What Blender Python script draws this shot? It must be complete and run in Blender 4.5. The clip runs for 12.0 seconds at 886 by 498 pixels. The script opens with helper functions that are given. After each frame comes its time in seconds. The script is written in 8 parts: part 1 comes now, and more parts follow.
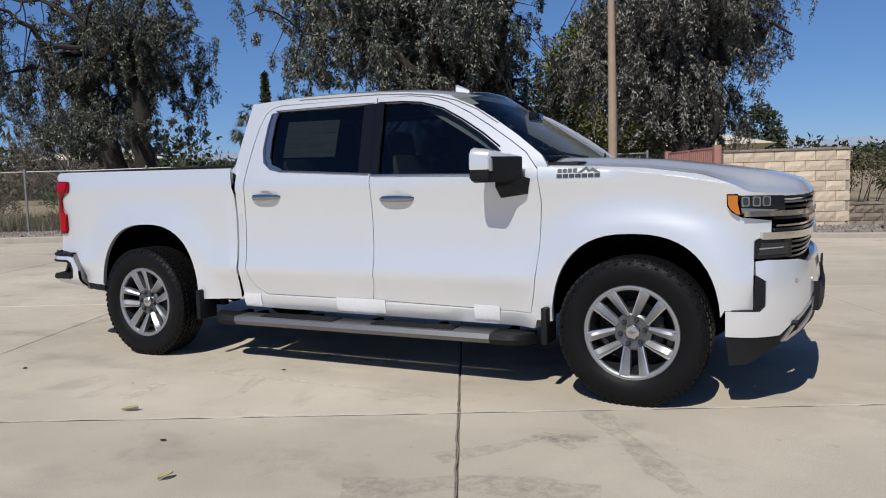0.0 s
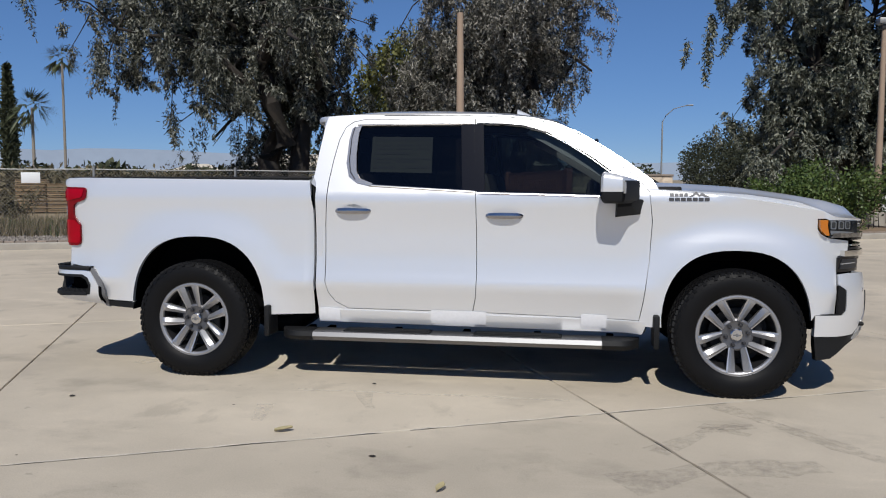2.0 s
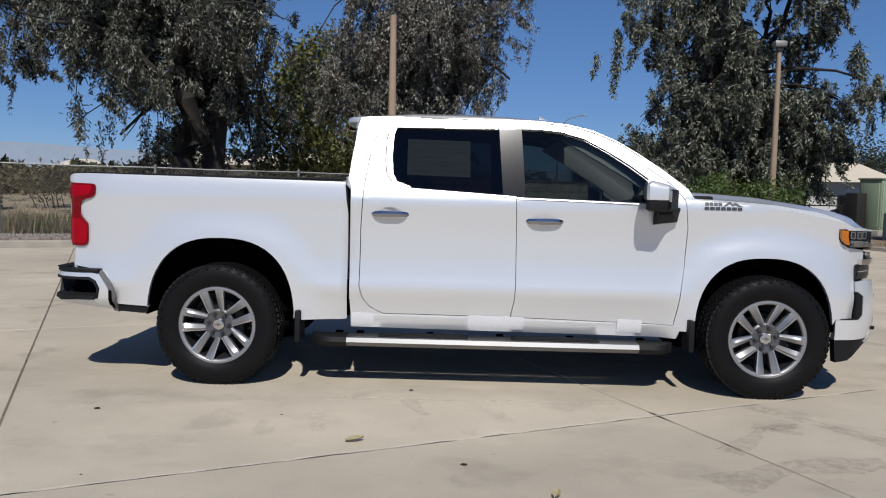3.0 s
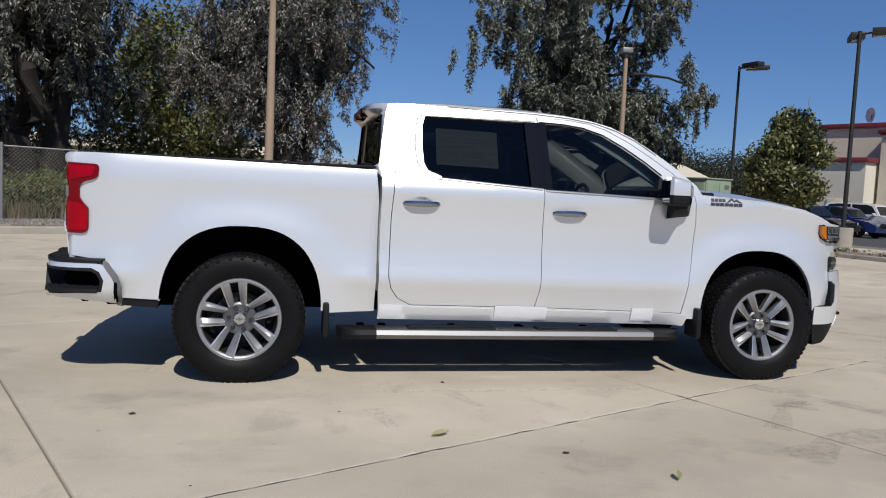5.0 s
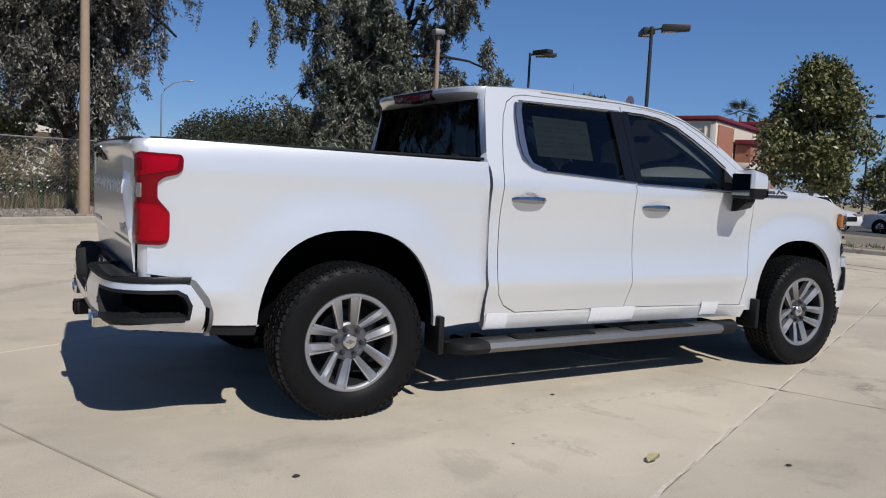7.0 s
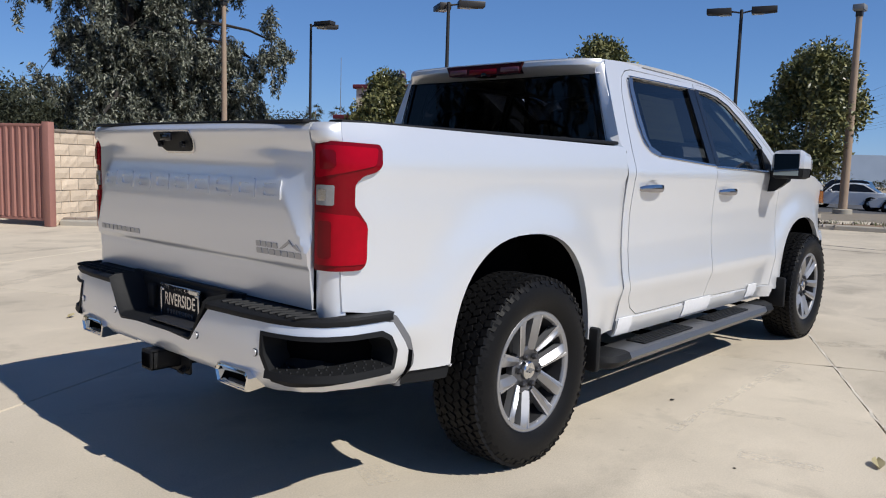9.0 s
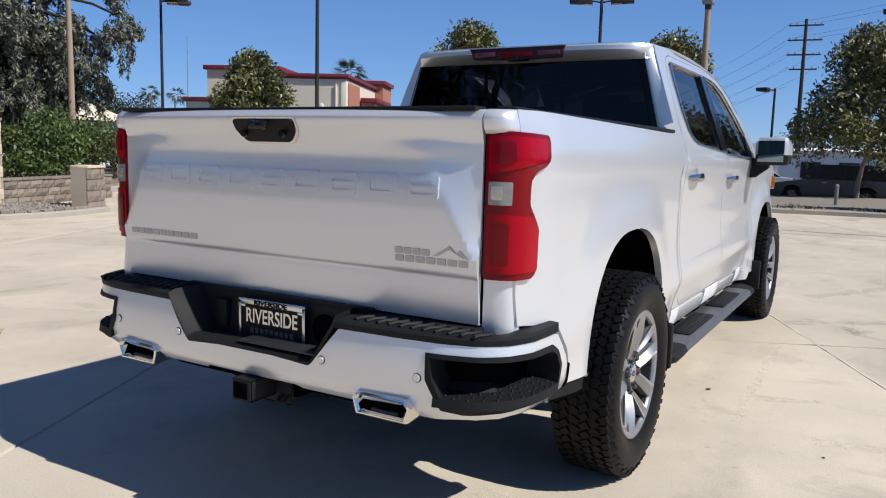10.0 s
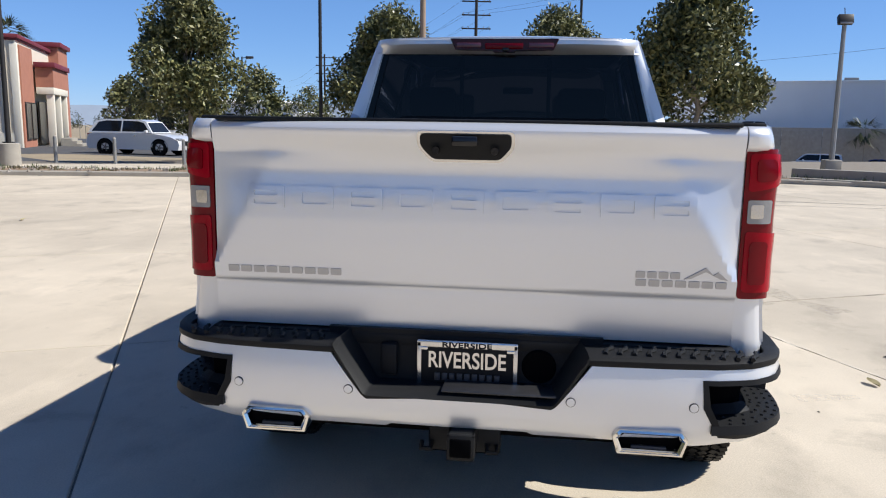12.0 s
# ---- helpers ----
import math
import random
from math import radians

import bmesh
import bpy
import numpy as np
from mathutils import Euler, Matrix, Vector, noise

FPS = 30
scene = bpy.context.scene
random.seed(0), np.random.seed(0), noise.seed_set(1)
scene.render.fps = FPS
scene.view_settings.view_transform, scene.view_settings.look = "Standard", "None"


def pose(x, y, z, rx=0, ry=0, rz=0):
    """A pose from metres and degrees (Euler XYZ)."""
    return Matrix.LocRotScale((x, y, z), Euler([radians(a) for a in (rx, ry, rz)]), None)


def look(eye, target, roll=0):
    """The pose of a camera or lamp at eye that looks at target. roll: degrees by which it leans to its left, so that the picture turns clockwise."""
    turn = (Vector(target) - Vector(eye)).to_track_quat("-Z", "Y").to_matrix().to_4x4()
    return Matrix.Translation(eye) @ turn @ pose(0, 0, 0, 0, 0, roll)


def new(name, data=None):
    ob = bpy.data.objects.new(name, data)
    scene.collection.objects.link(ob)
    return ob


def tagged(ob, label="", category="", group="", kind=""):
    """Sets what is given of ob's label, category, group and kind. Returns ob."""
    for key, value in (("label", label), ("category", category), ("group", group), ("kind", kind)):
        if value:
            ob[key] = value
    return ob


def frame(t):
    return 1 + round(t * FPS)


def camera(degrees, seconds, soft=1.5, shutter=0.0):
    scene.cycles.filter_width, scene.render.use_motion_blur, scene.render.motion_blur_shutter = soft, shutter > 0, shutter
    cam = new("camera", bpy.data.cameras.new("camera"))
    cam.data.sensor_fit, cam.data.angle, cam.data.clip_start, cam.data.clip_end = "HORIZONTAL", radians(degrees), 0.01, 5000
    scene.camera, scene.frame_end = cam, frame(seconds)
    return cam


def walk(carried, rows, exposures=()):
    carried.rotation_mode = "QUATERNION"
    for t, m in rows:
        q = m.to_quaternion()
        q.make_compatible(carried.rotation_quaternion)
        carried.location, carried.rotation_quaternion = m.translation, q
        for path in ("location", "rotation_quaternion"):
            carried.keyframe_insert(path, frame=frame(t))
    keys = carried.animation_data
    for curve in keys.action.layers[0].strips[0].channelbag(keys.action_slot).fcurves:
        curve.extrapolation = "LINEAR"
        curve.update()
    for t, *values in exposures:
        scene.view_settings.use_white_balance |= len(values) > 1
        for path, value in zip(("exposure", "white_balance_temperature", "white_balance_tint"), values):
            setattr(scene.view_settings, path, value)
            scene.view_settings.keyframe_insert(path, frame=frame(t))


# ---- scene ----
cam = camera(59.9, 12.0, 1.1)
PATH = [
    (0, (4.721, -5.18, 1.291), (3.82, -3.403, 1.109), -1.7),
    (0.5, (4.244, -5.459, 1.313), (3.484, -3.617, 1.135), -1.7),
    (1, (3.754, -5.77, 1.341), (3.138, -3.874, 1.173), -1.4),
    (1.5, (3.201, -5.941, 1.348), (2.734, -4.003, 1.185), -0.7),
    (2, (2.644, -6.118, 1.355), (2.327, -4.149, 1.198), 0.1),
    (2.5, (2.12, -6.17, 1.327), (1.952, -4.182, 1.185), 0.9),
    (2.7, (1.914, -6.174, 1.351), (1.801, -4.182, 1.206), 1.1),
    (4.3, (0.676, -6.11, 1.333), (0.936, -4.132, 1.19), 2.2),
    (4.5, (0.568, -6.134, 1.338), (0.869, -4.162, 1.191), 2.4),
    (5, (0.244, -6.006, 1.303), (0.657, -4.056, 1.148), 2.7),
    (5.5, (-0.184, -5.749, 1.29), (0.352, -3.829, 1.127), 2.9),
    (6, (-0.661, -5.492, 1.314), (0.017, -3.618, 1.148), 2.9),
    (6.5, (-1.114, -5.115, 1.3), (-0.285, -3.303, 1.131), 2.9),
    (6.7, (-1.319, -4.955, 1.305), (-0.422, -3.176, 1.128), 2.9),
    (8.3, (-2.451, -3.577, 1.29), (-1.142, -2.077, 1.1), 1.6),
    (8.5, (-2.555, -3.395, 1.292), (-1.193, -1.945, 1.089), 1.8),
    (9, (-2.713, -2.853, 1.303), (-1.229, -1.53, 1.08), 1.7),
    (9.5, (-2.929, -2.362, 1.312), (-1.328, -1.188, 1.072), 1.6),
    (10, (-3.073, -1.833, 1.303), (-1.361, -0.832, 1.05), 1.5),
    (10.5, (-3.237, -1.332, 1.331), (-1.428, -0.523, 1.063), 1.4),
    (11, (-3.267, -0.892, 1.362), (-1.382, -0.286, 1.076), 1.2),
    (11.5, (-3.305, -0.477, 1.376), (-1.372, -0.063, 1.072), 1.0),
    (12, (-3.36, -0.226, 1.418), (-1.402, 0.027, 1.099), 0.9),
]
walk(cam, [(t, look(eye, target, roll)) for t, eye, target, roll in PATH],
     exposures=[(0.0, -0.20), (2.7, -0.32), (5.0, -0.29), (6.5, -0.25), (9.0, -0.01), (10.5, 0.28), (12.0, 0.41)])

# ---- light ----
SUN = Vector((0.06, -0.92, 1.0)).normalized()
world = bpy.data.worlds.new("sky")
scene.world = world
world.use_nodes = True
wn = world.node_tree.nodes
sky = wn.new("ShaderNodeTexSky")
sky.sky_type = "NISHITA"
sky.sun_disc = False
sky.sun_elevation = math.asin(SUN.z)
sky.sun_rotation = math.atan2(SUN.x, SUN.y)
sky.air_density, sky.dust_density, sky.ozone_density = 0.85, 0.1, 5.0
sky.altitude = 1200
wn["Background"].inputs[1].default_value = 0.086
rich = wn.new("ShaderNodeHueSaturation")
rich.inputs["Saturation"].default_value = 1.12
world.node_tree.links.new(sky.outputs[0], rich.inputs["Color"])
rich.inputs["Hue"].default_value = 0.509
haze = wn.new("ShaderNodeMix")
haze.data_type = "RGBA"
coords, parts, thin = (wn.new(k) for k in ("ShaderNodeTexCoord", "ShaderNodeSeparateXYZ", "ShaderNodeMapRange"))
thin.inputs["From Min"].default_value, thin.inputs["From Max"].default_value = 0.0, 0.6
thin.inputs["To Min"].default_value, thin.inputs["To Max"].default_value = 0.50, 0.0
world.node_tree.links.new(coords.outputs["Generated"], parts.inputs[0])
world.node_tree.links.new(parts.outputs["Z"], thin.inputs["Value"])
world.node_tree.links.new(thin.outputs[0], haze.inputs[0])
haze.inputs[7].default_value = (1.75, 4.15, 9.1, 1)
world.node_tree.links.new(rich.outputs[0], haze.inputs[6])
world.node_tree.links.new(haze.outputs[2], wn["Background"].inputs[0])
sun = new("sun", bpy.data.lights.new("sun", "SUN"))
sun.data.energy, sun.data.angle, sun.data.color = 4.55, radians(0.53), (0.985, 0.955, 0.90)
sun.matrix_world = look(SUN * 60, (0, 0, 0))
scene.view_settings.exposure = 0.0

# ---- materials ----
def mat(name, col, rough=0.5, metal=0.0, var=0.12, scale=2.0, fine=40.0, bump=0.0, coat=0.0, rand=0.0, spec=0.5, island=0.0, grain=0.08):
    """A material with large stains, fine grain, relief, and a little change from piece to piece."""
    m = bpy.data.materials.new(name)
    m.use_nodes = True
    t = m.node_tree
    b = t.nodes["Principled BSDF"]
    geo = t.nodes.new("ShaderNodeNewGeometry")
    big, small = t.nodes.new("ShaderNodeTexNoise"), t.nodes.new("ShaderNodeTexNoise")
    big.inputs["Scale"].default_value, small.inputs["Scale"].default_value = scale, fine
    big.inputs["Detail"].default_value, small.inputs["Detail"].default_value = 5, 3
    for n in (big, small):
        t.links.new(geo.outputs["Position"], n.inputs["Vector"])
    def math_node(op, a, c):
        n = t.nodes.new("ShaderNodeMath")
        n.operation = op
        for k, v in enumerate((a, c)):
            if hasattr(v, "links"):
                t.links.new(v, n.inputs[k])
            else:
                n.inputs[k].default_value = v
        return n.outputs[0]
    value = math_node("MULTIPLY_ADD", big.outputs[0], 2 * var)
    value.node.inputs[2].default_value = 1 - var
    v2 = math_node("MULTIPLY_ADD", small.outputs[0], 2 * grain)
    v2.node.inputs[2].default_value = 1 - grain
    value = math_node("MULTIPLY", value, v2)
    if rand:
        info = t.nodes.new("ShaderNodeObjectInfo")
        r = math_node("MULTIPLY_ADD", info.outputs["Random"], 2 * rand)
        r.node.inputs[2].default_value = 1 - rand
        value = math_node("MULTIPLY", value, r)
    if island:
        r = math_node("MULTIPLY_ADD", geo.outputs["Random Per Island"], 2 * island)
        r.node.inputs[2].default_value = 1 - island
        value = math_node("MULTIPLY", value, r)
    tint = t.nodes.new("ShaderNodeVectorMath")
    tint.operation = "SCALE"
    tint.inputs[0].default_value = col
    t.links.new(value, tint.inputs["Scale"])
    t.links.new(tint.outputs[0], b.inputs["Base Color"])
    b.inputs["Roughness"].default_value, b.inputs["Metallic"].default_value = rough, metal
    b.inputs["Specular IOR Level"].default_value = spec
    if coat:
        b.inputs["Coat Weight"].default_value, b.inputs["Coat Roughness"].default_value = coat, 0.08
    if bump:
        bn = t.nodes.new("ShaderNodeBump")
        bn.inputs["Strength"].default_value, bn.inputs["Distance"].default_value = min(1.0, bump), 0.004
        t.links.new(small.outputs[0], bn.inputs["Height"])
        t.links.new(bn.outputs[0], b.inputs["Normal"])
    return m

def glass(name, tint, gloss=1.0):
    """Thin tinted pane: what is behind shows through the tint, with a clear reflection over it."""
    m = bpy.data.materials.new(name)
    m.use_nodes = True
    t = m.node_tree
    t.nodes.remove(t.nodes["Principled BSDF"])
    out = t.nodes["Material Output"]
    tr, gl, mix, fr = (t.nodes.new(k) for k in ("ShaderNodeBsdfTransparent", "ShaderNodeBsdfGlossy", "ShaderNodeMixShader", "ShaderNodeFresnel"))
    tr.inputs[0].default_value = (*tint, 1)
    gl.inputs["Roughness"].default_value = 0.01
    gl.inputs["Color"].default_value = (gloss, gloss, gloss, 1)
    fr.inputs[0].default_value = 1.5
    for a, b in ((fr.outputs[0], mix.inputs[0]), (tr.outputs[0], mix.inputs[1]), (gl.outputs[0], mix.inputs[2]), (mix.outputs[0], out.inputs[0])):
        t.links.new(a, b)
    return m

def leaf_mat(name, col, col2, rough=0.5, skew=1.0):
    """Leaves, each with its own shade between two colours, letting some light through."""
    m = bpy.data.materials.new(name)
    m.use_nodes = True
    t = m.node_tree
    b = t.nodes["Principled BSDF"]
    geo = t.nodes.new("ShaderNodeNewGeometry")
    mix = t.nodes.new("ShaderNodeMix")
    mix.data_type = "RGBA"
    mix.inputs[6].default_value, mix.inputs[7].default_value = (*col, 1), (*col2, 1)
    # skew above 1: most leaves dark, a few pale as painted sunlit highlights
    power = t.nodes.new("ShaderNodeMath")
    power.operation = "POWER"
    power.inputs[1].default_value = skew
    t.links.new(geo.outputs["Random Per Island"], power.inputs[0])
    t.links.new(power.outputs[0], mix.inputs[0])
    t.links.new(mix.outputs[2], b.inputs["Base Color"])
    b.inputs["Roughness"].default_value = rough
    b.inputs["Specular IOR Level"].default_value = 0.4
    return m

def slab_mat(name, col):
    """Broom-finished concrete: cloudy patches, darker stains with ragged edges, specks, pores and small pale scuffs."""
    m = mat(name, col, 0.85, var=0.15, scale=1.3, fine=130, bump=0.4, rand=0.04, grain=0.20)
    t = m.node_tree
    b, geo = t.nodes["Principled BSDF"], next(n for n in t.nodes if n.type == "NEW_GEOMETRY")
    last = b.inputs["Base Color"].links[0].from_socket
    for scale, lo, hi, keep, stretch in ((0.33, 0.42, 0.66, 0.83, (1, 1, 1)), (0.9, 0.55, 0.70, 0.76, (1, 1.6, 1)), (2.2, 0.60, 0.68, 0.84, (1, 0.6, 1)), (9.0, 0.65, 0.72, 0.76, (1, 1, 1)), (26.0, 0.69, 0.74, 0.66, (1, 1, 1)), (2.6, 0.58, 0.72, 1.13, (0.35, 1.0, 1)), (0.55, 0.54, 0.62, 1.07, (1, 1, 1))):
        mp = t.nodes.new("ShaderNodeMapping")
        mp.inputs["Scale"].default_value = stretch
        mp.inputs["Rotation"].default_value = (0, 0, radians(25))
        mp.inputs["Location"].default_value = (scale * 3.1, scale * 1.7, 0)
        nz = t.nodes.new("ShaderNodeTexNoise")
        nz.inputs["Scale"].default_value, nz.inputs["Detail"].default_value, nz.inputs["Roughness"].default_value = scale, 7, 0.62
        rng = t.nodes.new("ShaderNodeMapRange")
        rng.inputs["From Min"].default_value, rng.inputs["From Max"].default_value = lo, hi
        rng.inputs["To Min"].default_value, rng.inputs["To Max"].default_value = 1.0, keep
        sc = t.nodes.new("ShaderNodeVectorMath")
        sc.operation = "SCALE"
        for a, c in ((geo.outputs["Position"], mp.inputs["Vector"]), (mp.outputs[0], nz.inputs["Vector"]), (nz.outputs[0], rng.inputs["Value"]), (last, sc.inputs[0]), (rng.outputs[0], sc.inputs["Scale"]), (sc.outputs[0], b.inputs["Base Color"])):
            t.links.new(a, c)
        last = sc.outputs[0]
    return m

def stain_mat(name, col, cover):
    """A patchy mark on the concrete: specks and flecks with the slab showing between them."""
    m = mat(name, col, 0.9, var=0.15, scale=6, fine=60)
    t = m.node_tree
    b, out = t.nodes["Principled BSDF"], t.nodes["Material Output"]
    geo = next(n for n in t.nodes if n.type == "NEW_GEOMETRY")
    nz, rg, mx, tr = (t.nodes.new(k) for k in ("ShaderNodeTexNoise", "ShaderNodeMapRange", "ShaderNodeMixShader", "ShaderNodeBsdfTransparent"))
    nz.inputs["Scale"].default_value, nz.inputs["Detail"].default_value, nz.inputs["Roughness"].default_value = 22.0, 6, 0.7
    rg.inputs["From Min"].default_value, rg.inputs["From Max"].default_value, rg.inputs["To Max"].default_value = 0.38, 0.72, cover
    for a, c in ((geo.outputs["Position"], nz.inputs["Vector"]), (nz.outputs[0], rg.inputs["Value"]), (rg.outputs[0], mx.inputs[0]), (tr.outputs[0], mx.inputs[1]), (b.outputs[0], mx.inputs[2]), (mx.outputs[0], out.inputs[0])):
        t.links.new(a, c)
    return m

M = {
    "paint": mat("white_pearl_paint", (0.75, 0.76, 0.775), 0.32, 0.46, var=0.02, scale=1.2, fine=900, coat=0.8, grain=0.02, spec=0.4),
    "black": mat("black_textured_plastic", (0.0095, 0.010, 0.011), 0.6, var=0.1, fine=300, bump=0.15, spec=0.22),
    "gloss_black": mat("gloss_black_trim", (0.008, 0.008, 0.010), 0.10, var=0.05, spec=0.45),
    # near-black with no gloss: deep shade of wells, gaps and underbody as colour
    "dark": mat("shaded_recess_black", (0.004, 0.004, 0.0045), 0.95, var=0.2, spec=0.0),
    "rubber": mat("tyre_rubber", (0.0065, 0.0065, 0.007), 0.50, var=0.25, scale=6, fine=200, bump=0.2, spec=0.14),
    "chrome": mat("chrome", (0.76, 0.74, 0.70), 0.08, 1.0, var=0.02, grain=0.01),
    "trim_chrome": mat("satin_chrome_trim", (0.60, 0.58, 0.55), 0.24, 1.0, var=0.05),
    "mirror": mat("tinted_mirror", (0.24, 0.27, 0.26), 0.02, 1.0, var=0.02),
    "alloy": mat("machined_alloy", (0.52, 0.52, 0.53), 0.34, 0.85, var=0.06, scale=8, fine=300),
    "alloy_dark": mat("grey_alloy", (0.07, 0.07, 0.075), 0.4, 0.7, var=0.08),
    # near-black alloy for wheel barrel, brake disc and caliper
    "barrel": mat("near_black_alloy", (0.022, 0.022, 0.024), 0.6, 0.4, var=0.15, scale=20),
    "grey_plastic": mat("grey_plastic", (0.13, 0.13, 0.135), 0.5, var=0.1, fine=300, bump=0.1),
    "polished": mat("polished_aluminium", (0.22, 0.22, 0.225), 0.48, 0.95, var=0.06, scale=5, fine=200),
    "alloy_face": mat("machined_spoke_face", (0.37, 0.37, 0.38), 0.40, 0.75, var=0.08, scale=16, fine=300),
    "alloy_mid": mat("satin_grey_alloy", (0.17, 0.17, 0.178), 0.42, 0.85, var=0.08, scale=14),
    "emblem": mat("satin_emblem", (0.42, 0.42, 0.43), 0.35, 0.6, var=0.05),
    "brushed": mat("brushed_aluminium", (0.20, 0.20, 0.20), 0.5, 0.6, var=0.05, fine=200),
    "red": mat("red_lens", (0.31, 0.001, 0.010), 0.12, var=0.35, scale=9, coat=0.06, spec=0.12),
    "red_deep": mat("deep_red_lens", (0.17, 0.001, 0.006), 0.12, var=0.2, scale=14, coat=0.12, spec=0.15),
    "red_dark": mat("maroon_lens", (0.045, 0.002, 0.006), 0.2, var=0.1, spec=0.3),
    "maroon_clear": mat("maroon_tinted_lens", (0.13, 0.035, 0.05), 0.15, var=0.2, scale=30, coat=0.5),
    "amber": mat("amber_lens", (0.50, 0.15, 0.01), 0.15, coat=1.0),
    "clear": mat("clear_lens", (0.26, 0.26, 0.26), 0.15, var=0.25, scale=60, coat=1.0),
    "bezel": mat("satin_lamp_bezel", (0.30, 0.31, 0.32), 0.3, 0.7, var=0.25, scale=50),
    "lens_dark": mat("dark_projector_lens", (0.03, 0.034, 0.036), 0.05, var=0.2, scale=60, coat=1.0),
    "blade": mat("bright_satin_blade", (0.46, 0.46, 0.47), 0.22, 0.95, var=0.05),
    "far_dark": leaf_mat("wooded_hill_foliage", (0.015, 0.020, 0.010), (0.050, 0.056, 0.030), 0.7),
    "handle": mat("dark_chrome_handle", (0.40, 0.40, 0.43), 0.16, 1.0, var=0.04),
    "seat": mat("dark_leather", (0.035, 0.033, 0.032), 0.6, var=0.1, bump=0.2),
    "sticker": mat("printed_paper", (0.135, 0.15, 0.135), 0.7, var=0.04),
    "ink": mat("grey_print", (0.12, 0.13, 0.13), 0.7),
    "film": mat("white_film", (0.74, 0.74, 0.75), 0.5, var=0.03),
    "badge": mat("satin_badge", (0.075, 0.075, 0.08), 0.5, 0.5),
    "badge_light": mat("bright_badge", (0.62, 0.62, 0.63), 0.2, 1.0),
    "concrete": slab_mat("concrete_slab", (0.585, 0.507, 0.395)),
    "concrete_grey": slab_mat("grey_concrete_slab", (0.55, 0.482, 0.38)),
    "smudge": stain_mat("tyre_smudge", (0.25, 0.225, 0.19), 0.27),
    "pale_scuff": stain_mat("pale_scuff", (0.72, 0.66, 0.56), 0.4),
    "joint": mat("joint_filler", (0.22, 0.19, 0.15), 0.95, var=0.3, scale=5),
    "chalk": mat("pale_joint_edge", (0.55, 0.50, 0.42), 0.95, var=0.4, scale=6, fine=30, grain=0.4),
    "kerb": mat("kerb_concrete", (0.36, 0.33, 0.28), 0.9, var=0.25, scale=3, fine=50, bump=0.4),
    "brick_edge": mat("brick_edging", (0.26, 0.21, 0.17), 0.9, var=0.2, rand=0.25, bump=0.4),
    "soil": mat("dry_soil", (0.24, 0.17, 0.11), 0.95, var=0.35, scale=1.5, fine=20, bump=1.0, grain=0.3),
    "gravel": mat("gravel_strip", (0.24, 0.215, 0.19), 0.95, var=0.2, scale=1.0, fine=25, bump=1.0, grain=0.5),
    "stone": mat("gravel_stone", (0.22, 0.195, 0.17), 0.9, var=0.2, island=0.5),
    "field": mat("dry_field", (0.31, 0.25, 0.165), 0.95, var=0.45, scale=0.25, fine=6, bump=1.0, grain=0.3),
    "asphalt": mat("asphalt", (0.075, 0.075, 0.078), 0.9, var=0.2, scale=0.8, fine=60, bump=0.5),
    "block": mat("split_face_block", (0.60, 0.49, 0.37), 0.95, var=0.12, scale=3, fine=35, bump=1.0, rand=0.13, grain=0.15),
    "block_dark": mat("rough_stone_block", (0.22, 0.18, 0.145), 0.95, var=0.2, scale=3, fine=25, bump=1.0, rand=0.2, grain=0.2),
    "mortar": mat("mortar", (0.36, 0.31, 0.25), 0.95, var=0.15),
    "gate": mat("faded_red_steel", (0.33, 0.155, 0.125), 0.65, var=0.14, scale=2, fine=20),
    "maroon": mat("maroon_cornice", (0.17, 0.022, 0.032), 0.6, var=0.06),
    "stucco": mat("tan_stucco", (0.68, 0.61, 0.49), 0.9, var=0.05, fine=60, bump=0.3),
    "stucco_light": mat("cream_stucco", (0.72, 0.67, 0.56), 0.9, var=0.05, fine=60, bump=0.3),
    "brickwall": mat("red_brick_panel", (0.40, 0.17, 0.11), 0.9, var=0.15, scale=3, fine=30, bump=0.3),
    "grey_wall": mat("grey_warehouse_wall", (0.78, 0.78, 0.77), 0.85, var=0.08, scale=0.3),
    "galv": mat("galvanised_steel", (0.30, 0.30, 0.29), 0.55, 0.6, var=0.15),
    "wire": mat("fence_wire", (0.26, 0.255, 0.235), 0.6, 0.3, var=0.2),
    "pole": mat("weathered_pole", (0.34, 0.25, 0.18), 0.85, var=0.15, scale=4, fine=30),
    "bronze": mat("dark_bronze_steel", (0.035, 0.032, 0.03), 0.5, 0.3, var=0.1),
    "greenbox": mat("pale_green_steel", (0.27, 0.33, 0.23), 0.6, var=0.08),
    # dark bark, its colour lowered further to hold the crown's shade
    "bark": mat("eucalyptus_bark", (0.030, 0.025, 0.021), 0.95, var=0.35, scale=4, fine=18, bump=1.0, grain=0.25),
    "palebark": mat("pale_bark", (0.26, 0.23, 0.19), 0.95, var=0.25, scale=6, fine=25, bump=0.8),
    "euc": leaf_mat("eucalyptus_leaf", (0.020, 0.024, 0.014), (0.33, 0.33, 0.27), 0.45, 2.0),
    "euc_dark": leaf_mat("dark_eucalyptus_leaf", (0.016, 0.021, 0.012), (0.27, 0.275, 0.21), 0.45, 2.0),
    "euc_pine": leaf_mat("grey_dark_eucalyptus_leaf", (0.024, 0.031, 0.018), (0.32, 0.33, 0.26), 0.45, 1.5),
    "bare_twig": leaf_mat("leafless_twigs", (0.075, 0.058, 0.048), (0.19, 0.155, 0.13), 0.8),
    "euc_brown": leaf_mat("brownish_eucalyptus_leaf", (0.034, 0.034, 0.025), (0.40, 0.38, 0.33), 0.45, 2.0),
